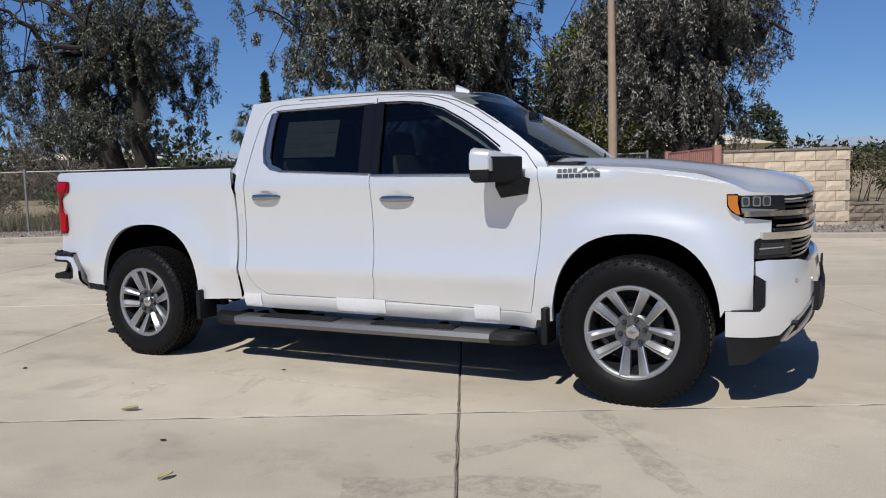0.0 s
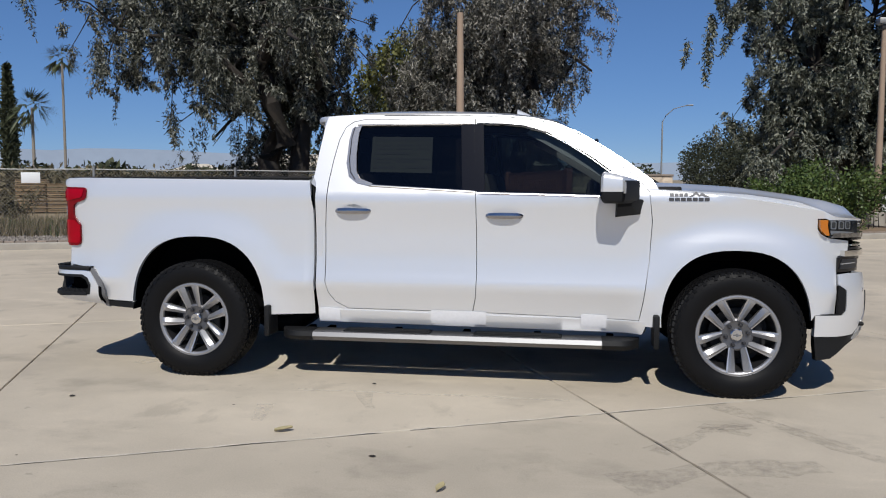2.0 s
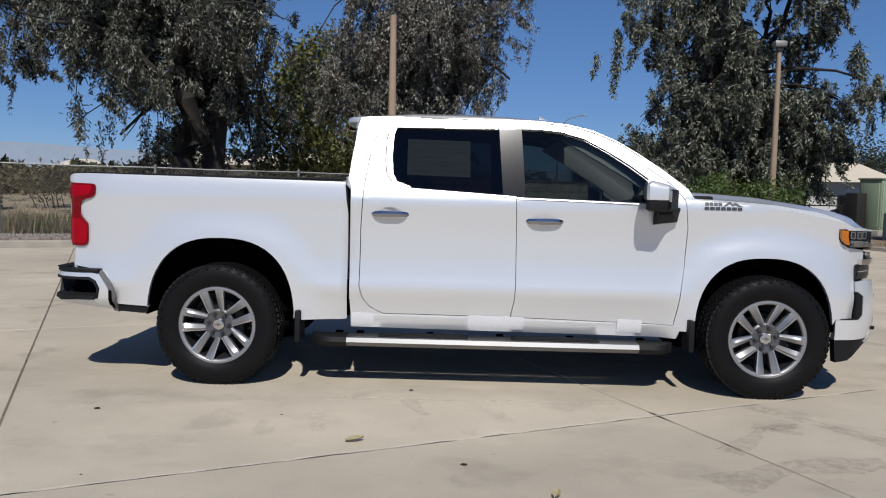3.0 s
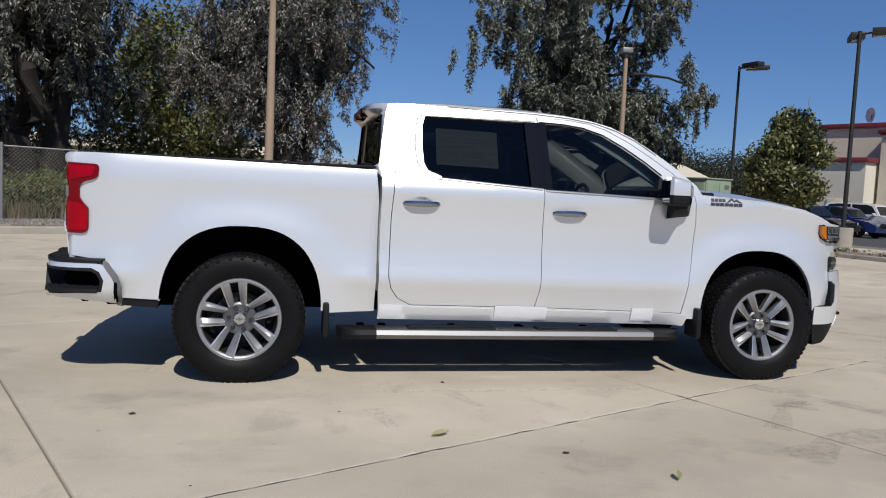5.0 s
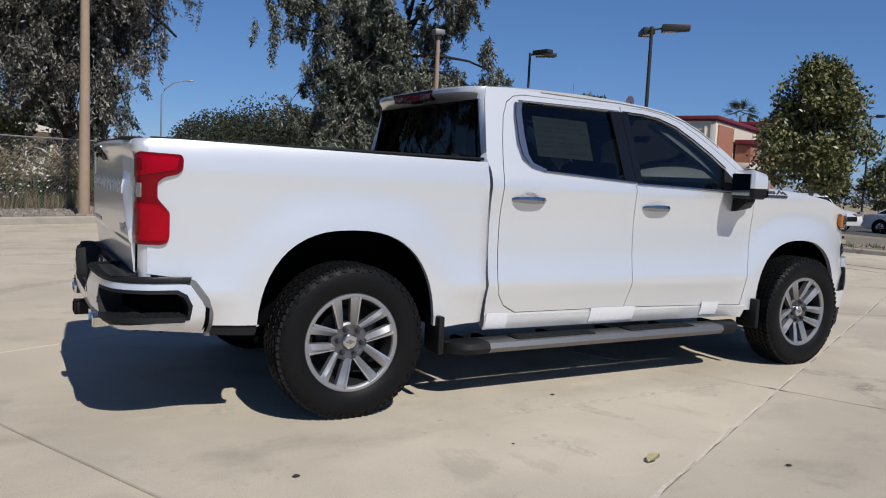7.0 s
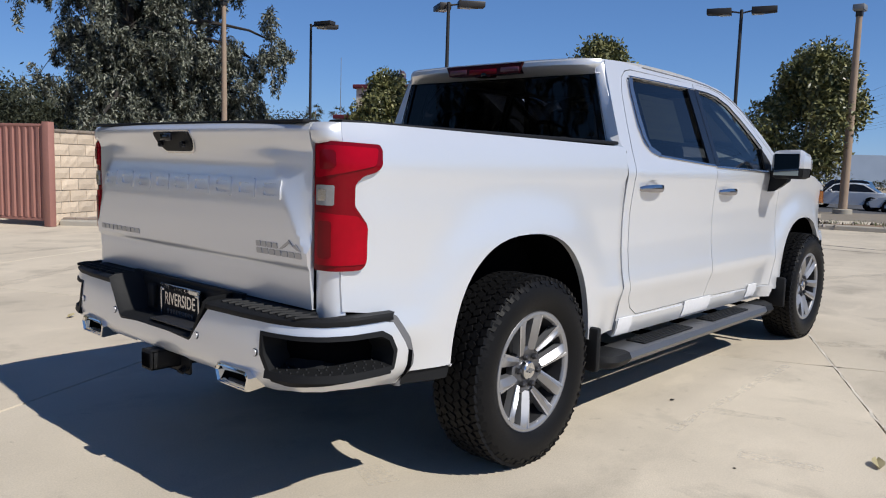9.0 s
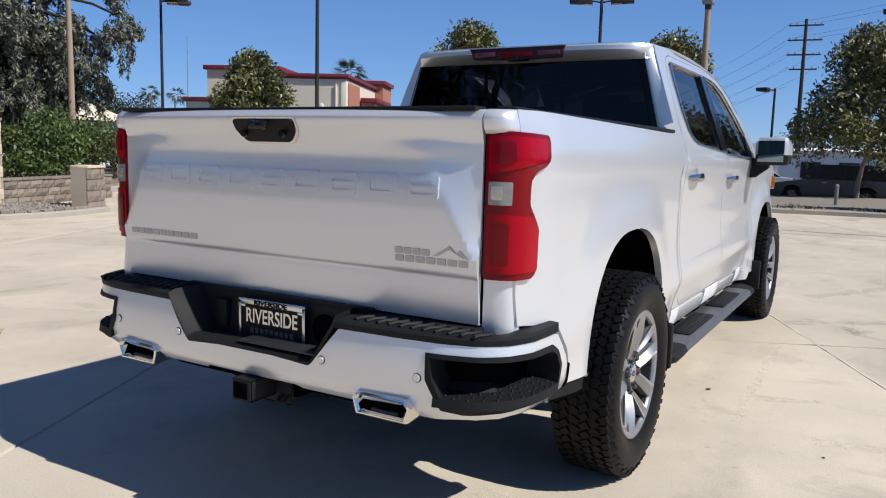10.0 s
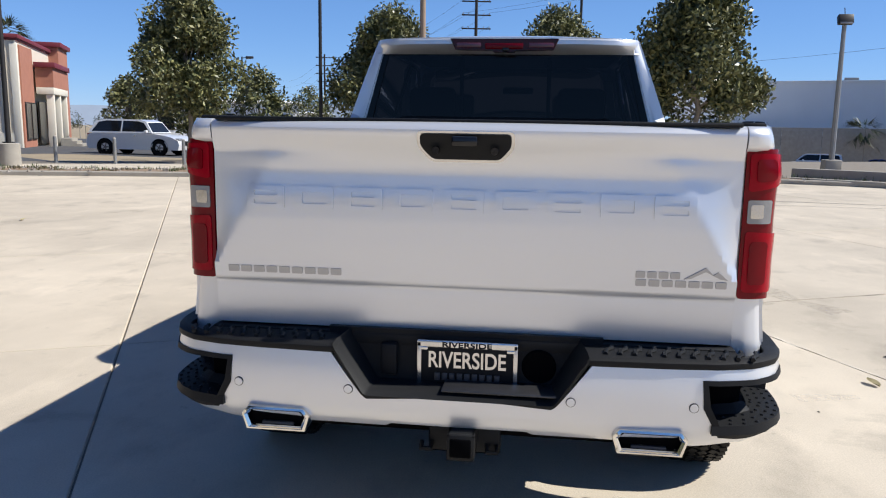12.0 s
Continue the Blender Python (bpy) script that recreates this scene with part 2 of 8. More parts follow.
    "magnolia": leaf_mat("magnolia_leaf", (0.034, 0.050, 0.018), (0.25, 0.24, 0.095), 0.4),
    "shrub": leaf_mat("shrub_leaf", (0.035, 0.065, 0.015), (0.10, 0.14, 0.035), 0.5),
    "weed_green": leaf_mat("yellow_green_weed", (0.055, 0.065, 0.022), (0.23, 0.235, 0.095), 0.7),
    "straw": leaf_mat("straw_weed", (0.13, 0.105, 0.06), (0.34, 0.27, 0.17), 0.7),
    "dryshrub": leaf_mat("dry_shrub_leaf", (0.07, 0.06, 0.03), (0.17, 0.14, 0.08), 0.7),
    "far": leaf_mat("far_foliage", (0.024, 0.032, 0.015), (0.070, 0.078, 0.038), 0.7),
    "yellowgreen": leaf_mat("yellow_green_foliage", (0.055, 0.062, 0.017), (0.21, 0.21, 0.065), 0.7),
    "palm": leaf_mat("palm_leaf", (0.04, 0.055, 0.025), (0.11, 0.12, 0.055), 0.5),
    "white": mat("white_painted", (0.78, 0.78, 0.77), 0.5, var=0.04),
    "mountain": mat("hazy_mountain", (0.25, 0.30, 0.37), 1.0, var=0.1, scale=0.002, fine=0.02),
    "dry_leaf": mat("dry_leaf", (0.42, 0.36, 0.20), 0.8, var=0.2, scale=20, rand=0.2),
    "wood": mat("pallet_wood", (0.30, 0.21, 0.12), 0.85, var=0.2, rand=0.2),
    "white_car": mat("white_car_paint", (0.75, 0.75, 0.75), 0.3, coat=0.8, var=0.02),
    "black_car": mat("black_car_paint", (0.012, 0.012, 0.014), 0.25, coat=1.0, var=0.05),
    "blue_car": mat("blue_car_paint", (0.02, 0.04, 0.16), 0.25, coat=1.0, var=0.05),
    "silver_car": mat("silver_car_paint", (0.42, 0.43, 0.45), 0.3, 0.5, coat=0.8, var=0.03),
    "glass_tint": glass("privacy_glass", (0.10, 0.112, 0.12)),
    "glass_front": glass("door_glass", (0.21, 0.245, 0.24)),
    "glass_rear": glass("dark_rear_glass", (0.036, 0.042, 0.06), 0.4),
    "glass_clear": glass("windscreen_glass", (0.40, 0.44, 0.44)),
    "glass_dark": mat("dark_window", (0.012, 0.014, 0.016), 0.06, var=0.1),
}

# ---- builders ----
TH = radians(25.0)
def site(u, v, z=0.0):
    """From the yard's own grid, which lies 25 degrees to the truck, to the world."""
    return (u * math.cos(TH) - v * math.sin(TH), u * math.sin(TH) + v * math.cos(TH), z)

SITE = pose(0, 0, 0, 0, 0, 25.0)

def thing(name, at=(0, 0, 0), rz=0.0, label="", category="", group="", kind=""):
    ob = new(name)
    ob.matrix_world = pose(*at, 0, 0, rz)
    return tagged(ob, label, category, group, kind)

def finish(ob, sharp=38):
    me = ob.data
    me.polygons.foreach_set("use_smooth", [True] * len(me.polygons))
    me.set_sharp_from_angle(angle=radians(sharp))
    return ob

def part(name, bm, material, parent=None, label="", sharp=38):
    """Links a bmesh (or a pair of vertices and faces) as one mesh object under a thing or a part."""
    me = bpy.data.meshes.new(name)
    if isinstance(bm, tuple):
        me.from_pydata([tuple(v) for v in bm[0]], [], bm[1])
    else:
        bmesh.ops.recalc_face_normals(bm, faces=bm.faces)
        bm.to_mesh(me)
        bm.free()
    for m in material if isinstance(material, (list, tuple)) else (material,):
        me.materials.append(M[m])
    ob = new(name, me)
    if parent is not None:
        ob.parent = parent
    if label:
        ob["label"] = label
    return finish(ob, sharp)

def shared(name, me, parent, m, label=""):
    ob = new(name, me)
    ob.parent = parent
    ob.matrix_basis = m
    if label:
        ob["label"] = label
    return ob

def box(bm, c, s, bevel=0.0, m=None, seg=2):
    """A box with centre c and size s, its edges rounded by bevel."""
    r = bmesh.ops.create_cube(bm, size=1.0)
    vs = r["verts"]
    bmesh.ops.scale(bm, vec=s, verts=vs)
    if bevel:
        es = list({e for v in vs for e in v.link_edges})
        r = bmesh.ops.bevel(bm, geom=es, offset=bevel, segments=seg, affect="EDGES", profile=0.5)
        vs = list({v for f in r["faces"] for v in f.verts} | {v for v in vs if v.is_valid})
    bmesh.ops.transform(bm, matrix=m or Matrix.Translation(c), verts=vs)
    return bm

def boxed(c, s, bevel=0.0, m=None):
    return box(bmesh.new(), c, s, bevel, m)

def prism(outline, depth, fn):
    """A polygon in its own plane pushed from 0 to depth; fn(a, b, d) gives the place."""
    bm = bmesh.new()
    lo = [bm.verts.new(fn(a, b, 0.0)) for a, b in outline]
    hi = [bm.verts.new(fn(a, b, depth)) for a, b in outline]
    bm.faces.new(lo)
    bm.faces.new(hi[::-1])
    n = len(lo)
    for k in range(n):
        bm.faces.new((lo[k], lo[(k + 1) % n], hi[(k + 1) % n], hi[k]))
    return bm

def loft(bm, rings, closed=True, caps=True):
    """Joins rings of equal length into a skin."""
    vs = [[bm.verts.new(p) for p in ring] for ring in rings]
    n = len(vs[0])
    for a, b in zip(vs, vs[1:]):
        for k in range(n if closed else n - 1):
            bm.faces.new((a[k], a[(k + 1) % n], b[(k + 1) % n], b[k]))
    if caps and closed:
        bm.faces.new(vs[0])
        bm.faces.new(vs[-1][::-1])
    return bm

def tube(bm, path, radii, n=8, caps=True):
    """A round tube along a path; radii a number or one for each point."""
    path = [Vector(p) for p in path]
    if not isinstance(radii, (list, tuple)):
        radii = [radii] * len(path)
    rings = []
    for k, p in enumerate(path):
        way = (path[min(k + 1, len(path) - 1)] - path[max(k - 1, 0)]).normalized()
        side = way.cross(Vector((0, 0, 1)) if abs(way.z) < 0.95 else Vector((1, 0, 0))).normalized()
        up = side.cross(way)
        rings.append([p + radii[k] * (math.cos(2 * math.pi * i / n) * side + math.sin(2 * math.pi * i / n) * up) for i in range(n)])
    return loft(bm, rings, True, caps)

def revolve(bm, profile, n=48, closed=False):
    """Turns (radius, y) pairs about the y axis."""
    rings = []
    for i in range(n):
        a = 2 * math.pi * i / n
        rings.append([bm.verts.new((r * math.cos(a), y, r * math.sin(a))) for r, y in profile])
    k = len(profile)
    for i in range(n):
        a, b = rings[i], rings[(i + 1) % n]
        for j in range(k if closed else k - 1):
            bm.faces.new((a[j], a[(j + 1) % k], b[(j + 1) % k], b[j]))
    return bm

def lerp(table, x):
    """Straight-line reading of a small table of (x, y) pairs."""
    return float(np.interp(x, [a for a, _ in table], [b for _, b in table]))

def ease(a, b, x):
    t = min(1.0, max(0.0, (x - a) / (b - a)))
    return t * t * (3 - 2 * t)

def dense(poly, step):
    out = []
    for k, (x, y) in enumerate(poly):
        x2, y2 = poly[(k + 1) % len(poly)]
        n = max(1, round(math.hypot(x2 - x, y2 - y) / step))
        out += [(x + (x2 - x) * i / n, y + (y2 - y) * i / n) for i in range(n)]
    return out

def inside(p, poly):
    x, y = p
    hit = False
    for k, (x1, y1) in enumerate(poly):
        x2, y2 = poly[k - 1]
        if (y1 > y) != (y2 > y) and x < (x2 - x1) * (y - y1) / (y2 - y1) + x1:
            hit = not hit
    return hit

def rounded(poly, r, n=4):
    """A polygon with its corners rounded."""
    out = []
    for k, p in enumerate(poly):
        p, a, b = Vector(p), Vector(poly[k - 1]), Vector(poly[(k + 1) % len(poly)])
        da, db = (a - p), (b - p)
        ra = min(r, da.length * 0.45, db.length * 0.45)
        p1, p2 = p + da.normalized() * ra, p + db.normalized() * ra
        for i in range(n + 1):
            t = i / n
            q = p1 * (1 - t) ** 2 + p * 2 * t * (1 - t) + p2 * t * t
            out.append((q.x, q.y))
    return out

def skin(outline, fn, holes=(), step=0.05, depth=0.012, flip=False):
    """A curved sheet-metal panel: the outline, cut by holes, laid on the surface fn(a, b), with its edges turned in by depth."""
    from mathutils.geometry import delaunay_2d_cdt
    loops = [dense(outline, step)] + [dense(h, step) for h in holes]
    pts, edges = [], []
    for loop in loops:
        k0 = len(pts)
        pts += loop
        edges += [(k0 + i, k0 + (i + 1) % len(loop)) for i in range(len(loop))]
    rim = np.array(pts)
    lo, hi = rim.min(0), rim.max(0)
    for a in np.arange(lo[0] + step / 2, hi[0], step):
        for b in np.arange(lo[1] + step / 2, hi[1], step):
            if ((rim - (a, b)) ** 2).sum(1).min() > (0.45 * step) ** 2 and inside((a, b), loops[0]) and not any(inside((a, b), h) for h in loops[1:]):
                pts.append((a, b))
    vs, es, fs, *_ = delaunay_2d_cdt([Vector(p) for p in pts], edges, [], 1, 1e-6)
    def middle(f):
        c = sum((vs[k] for k in f), Vector((0, 0))) / len(f)
        return (c.x, c.y)
    fs = [f for f in fs if not any(inside(middle(f), h) for h in loops[1:])]
    place = [Vector(fn(v.x, v.y)) for v in vs]
    count = {}
    for f in fs:
        for i in range(len(f)):
            e = (f[i], f[(i + 1) % len(f)])
            count[e] = 1
    edge = [e for e in count if (e[1], e[0]) not in count]
    faces = [tuple(f) for f in fs]
    back = {}
    h = 0.004
    for e in edge:
        for k in e:
            if k not in back:
                a, b = vs[k]
                n = (Vector(fn(a + h, b)) - Vector(fn(a - h, b))).cross(Vector(fn(a, b + h)) - Vector(fn(a, b - h))).normalized()
                back[k] = len(place)
                place.append(place[k] - n * depth)
    faces += [(e[1], e[0], back[e[0]], back[e[1]]) for e in edge]
    if flip:
        faces = [f[::-1] for f in faces]
    return place, faces

# ---- the pickup truck: x ahead from the rear axle, right side at negative y ----
truck = thing("pickup_truck", label="white crew cab pickup truck with chrome trim parked on concrete", category="truck")
AX_F, AX_R, HUB, TYRE_R = 3.742, 0.0, 0.412, 0.418
BODY = [(0.38, 0.835), (0.44, 0.866), (0.50, 0.872), (0.60, 0.893), (0.672, 0.916), (0.692, 0.917), (0.75, 0.902), (0.88, 0.888), (1.05, 0.886), (1.16, 0.894), (1.25, 0.904), (1.283, 0.909), (1.294, 0.9075), (1.33, 0.894), (1.38, 0.876)]
FPLAN = [(4.12, 0.915), (4.22, 0.911), (4.30, 0.898), (4.38, 0.870), (4.45, 0.826), (4.51, 0.768), (4.56, 0.690), (4.592, 0.595), (4.612, 0.46), (4.624, 0.28), (4.630, 0.0)]
def front_width(x):
    """Half the width of the nose at x."""
    return lerp(FPLAN, x)
ARCH = {"r": (0.006, 0.512, 0.596), "f": (3.735, 0.470, 0.545)}

def half_width(x, z):
    """Half the body's width at a height, with the flares round the wheels and the taper to the nose."""
    w = lerp(BODY, z) if z < 1.33 else 0.894 - (z - 1.33) * 0.352
    if x < 0.87:
        w = lerp(BODY, min(z, 1.283)) + 0.022 - 0.014 * ease(1.05, 1.283, z)
        w -= 0.11 * max(0.0, z - 1.283) + 0.007 * ease(1.38, 1.43, z)
        w -= 0.025 * ease(-0.75, -1.05, x)
    for key, (c, a, b) in ARCH.items():
        r = math.hypot((x - c) / (a + 0.02), max(0.0, z - HUB) / (b + 0.02))
        w += ((0.938 if key == "r" else 0.926) - w) * ease(1.26, 0.96, z) * ease(1.50, 1.0, r)
    if x > 4.12:
        w -= 0.915 - front_width(x)
    return w

def arch(key, n=26, lo=0.47):
    c, a, b = ARCH[key]
    out = []
    for i in range(n + 1):
        t = math.pi * i / n
        ct, st = math.cos(t), math.sin(t)
        out.append((c - a * math.copysign(abs(ct) ** 0.8, ct), HUB + b * abs(st) ** 0.8))
    return [(x, z) for x, z in out if z > lo + 0.01]

def side_fn(s, d=0.0):
    return lambda x, z: (x, s * (half_width(x, z) + d), z)

def sheet(name, outline, fn, material, parent, s=-1, holes=(), step=0.05, depth=0.014, label=""):
    return part(name, skin(outline, fn, holes, step, depth * (1 if s < 0 else -1), s > 0), material, parent, label)

def both(fn):
    for s in (-1, 1):
        fn(s)

# outlines in x, z
REAR_DOOR = [(0.962, 0.70), (0.982, 0.62), (1.03, 0.555), (1.12, 0.508), (2.006, 0.503), (2.030, 0.62), (2.036, 0.77), (2.032, 1.05), (2.026, 1.328), (1.998, 1.842), (1.20, 1.842), (1.13, 1.828), (1.075, 1.79), (1.035, 1.70), (1.005, 1.55), (0.985, 1.40), (0.966, 1.10)]
FRONT_DOOR = [(2.0115, 0.503), (3.125, 0.478), (3.150, 0.608), (3.185, 0.875), (3.200, 1.14), (3.178, 1.33), (3.10, 1.43), (3.0, 1.503), (2.85, 1.603), (2.69, 1.700), (2.53, 1.778), (2.40, 1.815), (2.25, 1.835), (2.006, 1.842), (2.0305, 1.328), (2.0365, 1.05), (2.0405, 0.77), (2.0345, 0.62)]
REAR_GLASS = [(1.155, 1.455), (1.205, 1.405), (1.295, 1.383), (1.985, 1.338), (1.96, 1.800), (1.20, 1.800), (1.145, 1.790), (1.128, 1.74), (1.128, 1.55)]
FRONT_GLASS = [(2.075, 1.333), (2.88, 1.312), (2.905, 1.345), (2.912, 1.470), (2.80, 1.553), (2.647, 1.650), (2.492, 1.733), (2.338, 1.778), (2.20, 1.795), (2.052, 1.800)]

def grow(poly, d):
    c = Vector((sum(x for x, _ in poly) / len(poly), sum(y for _, y in poly) / len(poly)))
    out = []
    n = len(poly)
    for k in range(n):
        a, p, b = Vector(poly[k - 1]), Vector(poly[k]), Vector(poly[(k + 1) % n])
        e1, e2 = (p - a).normalized(), (b - p).normalized()
        nrm = Vector((e1.y + e2.y, -e1.x - e2.x)).normalized()
        if nrm.dot(p - c) < 0:
            nrm = -nrm
        out.append(tuple(p + nrm * d))
    return out

def strip(path, s, width, out, name, material, parent, step=0.06, label="", closed=False):
    """A raised moulding along a line on the body side."""
    bm = bmesh.new()
    pts = dense(path, step) if closed else sum(([(a[0] + (b[0] - a[0]) * i / max(1, round(math.dist(a, b) / step)), a[1] + (b[1] - a[1]) * i / max(1, round(math.dist(a, b) / step))) for i in range(max(1, round(math.dist(a, b) / step)))] for a, b in zip(path, path[1:])), []) + [path[-1]]
    rings = []
    n = len(pts)
    for k in range(n):
        a, b = Vector(pts[k - 1] if closed or k else pts[0]), Vector(pts[(k + 1) % n] if closed or k < n - 1 else pts[-1])
        e = (b - a).normalized()
        q = Vector((-e.y, e.x))
        p = Vector(pts[k])
        ring = []
        for off, o in ((-0.5, -0.006), (-0.5, out * 0.5), (-0.25, out), (0.25, out), (0.5, out * 0.5), (0.5, -0.006)):
            r = p + q * off * width
            ring.append((r.x, s * (half_width(r.x, r.y) + o), r.y))
        rings.append(ring)
    if closed:
        rings.append(rings[0])
    loft(bm, rings, True, not closed)
    return part(name, bm, material, parent, label)

def door(s, outline, pane, front):
    d = sheet("front_door" if front else "rear_door", outline, side_fn(s), "paint", truck, s, [grow(pane, 0.004)], 0.045, 0.02)
    # black window surround, set a little back, and the pane itself
    sheet("window_frame", grow(pane, 0.03), side_fn(s, -0.012), "gloss_black", d, s, [pane], 0.08, 0.01)
    g = sheet("window_glass", grow(pane, 0.012), side_fn(s, -0.017), "glass_front" if front else "glass_tint", d, s, (), 0.12, 0.004)
    g.visible_shadow = False
    # chrome handle in its scooped cup
    hx, hz = (2.225, 1.170) if front else (1.165, 1.197)
    y = half_width(hx, hz)
    bm = bmesh.new()
    rings = []
    for i in range(13):
        t = i / 12 * 2 - 1
        hgt = 0.041 * (1 - 0.30 * t * t) * (1 if abs(t) < 0.99 else 0.55)
        out = 0.040 * (1 - abs(t) ** 4) + 0.004
        x = hx + 0.128 * t
        rings.append([(x, s * (y + out - 0.016), hz + 0.4 * hgt), (x, s * (y + out - 0.004), hz + 0.55 * hgt), (x, s * (y + out), hz + 0.2 * hgt), (x, s * (y + out), hz - 0.2 * hgt), (x, s * (y + out - 0.006), hz - 0.5 * hgt), (x, s * (y + out - 0.016), hz - 0.5 * hgt)])
    loft(bm, rings)
    part("door_handle", bm, "handle", d, "chrome door handle")
    bm = bmesh.new()
    rings = [[(hx + 0.07 * q * math.cos(a), s * (half_width(hx, hz + 0.05 * q * math.sin(a)) + 0.0025 - (1 - q) * 0.0), hz + 0.008 + 0.042 * q * math.sin(a)) for a in np.linspace(0, 2 * math.pi, 25)[:-1]] for q in (1.0, 0.1)]
    loft(bm, rings, True, True)
    part("handle_cup", bm, "paint", d)
    return d, g

def build_doors(s):
    d, _ = door(s, REAR_DOOR, REAR_GLASS, False)
    strip([(1.275, 1.376), (1.70, 1.352), (2.02, 1.334)], s, 0.016, 0.006, "chrome_moulding", "trim_chrome", d)
    strip([(1.16, 1.806), (1.50, 1.808), (1.985, 1.808)], s, 0.010, 0.005, "chrome_moulding", "trim_chrome", d)
    # the broad chrome blade at the rear of the window
    sheet("chrome_pillar_trim", [(1.105, 1.70), (1.122, 1.785), (1.190, 1.802), (1.172, 1.745), (1.167, 1.60), (1.178, 1.475), (1.205, 1.425), (1.30, 1.390), (1.29, 1.370), (1.19, 1.392), (1.125, 1.44), (1.100, 1.53)], side_fn(s, 0.006), "blade", d, s, (), 0.04, 0.012)
    strip([(1.140, 1.795), (1.124, 1.72), (1.120, 1.56), (1.134, 1.472), (1.172, 1.418)], s, 0.009, 0.008, "trim_groove", "gloss_black", d, 0.04)
    sheet("pillar_cover", [(1.935, 1.345), (2.0245, 1.338), (1.9978, 1.805), (1.905, 1.803)], side_fn(s, 0.003), "gloss_black", d, s, (), 0.1, 0.012)
    sheet("pillar_gap", [(2.0245, 1.338), (2.0325, 1.336), (2.0075, 1.805), (1.9978, 1.805)], side_fn(s, 0.0006), "gloss_black", d, s, (), 0.1, 0.006)
    d, _ = door(s, FRONT_DOOR, FRONT_GLASS, True)
    strip([(2.035, 1.327), (2.45, 1.318), (2.93, 1.305)], s, 0.016, 0.006, "chrome_moulding", "trim_chrome", d)
    sheet("pillar_cover", [(2.0315, 1.336), (2.090, 1.335), (2.062, 1.803), (2.0068, 1.805)], side_fn(s, 0.003), "gloss_black", d, s, (), 0.1, 0.012)
    strip([(2.015, 1.808), (2.20, 1.803), (2.345, 1.787), (2.50, 1.742), (2.655, 1.660), (2.81, 1.563), (2.93, 1.474)], s, 0.010, 0.005, "chrome_moulding", "gloss_black", d)
    sheet("mirror_sail", [(2.875, 1.313), (3.00, 1.308), (3.02, 1.375), (2.915, 1.470)], side_fn(s, 0.002), "black", d, s, (), 0.05, 0.012)
    mirror(s, d)

def mirror(s, d):
    """Door mirror: chrome cap over a black housing, on a black foot."""
    head = [(2.855, 1.135), (2.868, 1.158), (2.985, 1.168), (3.005, 1.150), (3.055, 1.050), (3.100, 0.955), (3.085, 0.935), (2.905, 0.935), (2.885, 0.955)]
    c = (2.975, 1.045)
    def ring(z, g, tilt=0.0):
        return [(c[0] + (x - c[0]) * g, s * (c[1] + (y - c[1]) * g), z - tilt * (x - 2.86)) for x, y in head]
    bm = bmesh.new()
    loft(bm, [ring(1.262, 0.80), ring(1.275, 0.94), ring(1.300, 0.985), ring(1.345, 0.985)])
    body = part("mirror_housing", bm, "black", truck, "black door mirror with white cap")
    bm = bmesh.new()
    loft(bm, [ring(1.336, 1.0), ring(1.345, 1.015), ring(1.425, 1.0, 0.12), ring(1.452, 0.93, 0.16), ring(1.463, 0.80, 0.18)])
    part("mirror_cap", bm, "paint", body, "white mirror cap")
    face = [(2.999, 1.166, 0), (3.060, 1.052, 0), (3.106, 0.955, 0)]
    bm = bmesh.new()
    loft(bm, [[(x + o, s * y, z) for x, y, _ in face] for z, o in ((1.275, -0.004), (1.29, 0.004), (1.40, 0.006), (1.408, 0.0))], False, False)
    part("mirror_front", bm, "black", body)
    part("mirror_lamp", boxed((0, 0, 0), (0.018, 0.032, 0.075), 0.006, pose(3.001, s * 1.156, 1.362)), "clear", body)
    bm = bmesh.new()
    loft(bm, [[(2.852 + 0.02 * (1.36 - z), s * 1.130, z) for z in (1.285, 1.435)], [(2.879 + 0.02 * (1.36 - z), s * 0.955, z) for z in (1.285, 1.435)]], False, False)
    part("mirror_glass", bm, "mirror", body)
    bm = bmesh.new()
    loft(bm, [[(x, s * y, z) for x, z in sec] for y, sec in ((0.885, ((2.960, 1.165), (3.125, 1.185), (3.150, 1.27), (2.960, 1.31))), (0.940, ((2.965, 1.170), (3.115, 1.195), (3.130, 1.285), (2.965, 1.31))), (1.02, ((2.965, 1.235), (3.055, 1.245), (3.06, 1.29), (2.965, 1.30))))])
    part("mirror_foot", bm, "black", body)

# cab shell: the frame round the doors, the roof, the rear wall and the pillars
CAB_SIDE = [(0.905, 0.405), (3.150, 0.385), (3.225, 0.60), (3.225, 1.0), (3.24, 1.35), (3.20, 1.415), (3.03, 1.545), (2.87, 1.652), (2.72, 1.740), (2.56, 1.808), (2.40, 1.845), (2.20, 1.866), (1.98, 1.876), (1.70, 1.886), (1.30, 1.886), (1.0, 1.876), (0.935, 1.868), (0.918, 1.80), (0.890, 1.60), (0.865, 1.39), (0.893, 1.36), (0.893, 0.60)]

def cab_side(s):
    hole = grow(REAR_DOOR, 0.0055)[:5] + grow(FRONT_DOOR, 0.0055)[1:13] + grow(REAR_DOOR, 0.0055)[10:]
    sheet("cab_side", CAB_SIDE, lambda x, z: (x, s * (half_width(x, z) - 0.012 * ease(3.17, 3.20, x) * ease(1.35, 1.33, z)), z), "paint", truck, s, [hole], 0.045, 0.05)
    strip([(1.35, 1.874), (2.0, 1.864), (2.25, 1.850), (2.45, 1.824), (2.60, 1.781), (2.75, 1.714), (2.90, 1.620)], s, 0.007, 0.003, "roof_moulding", "grey_plastic", truck)
    # near-black door jamb: the shade in the gaps is put into its colour
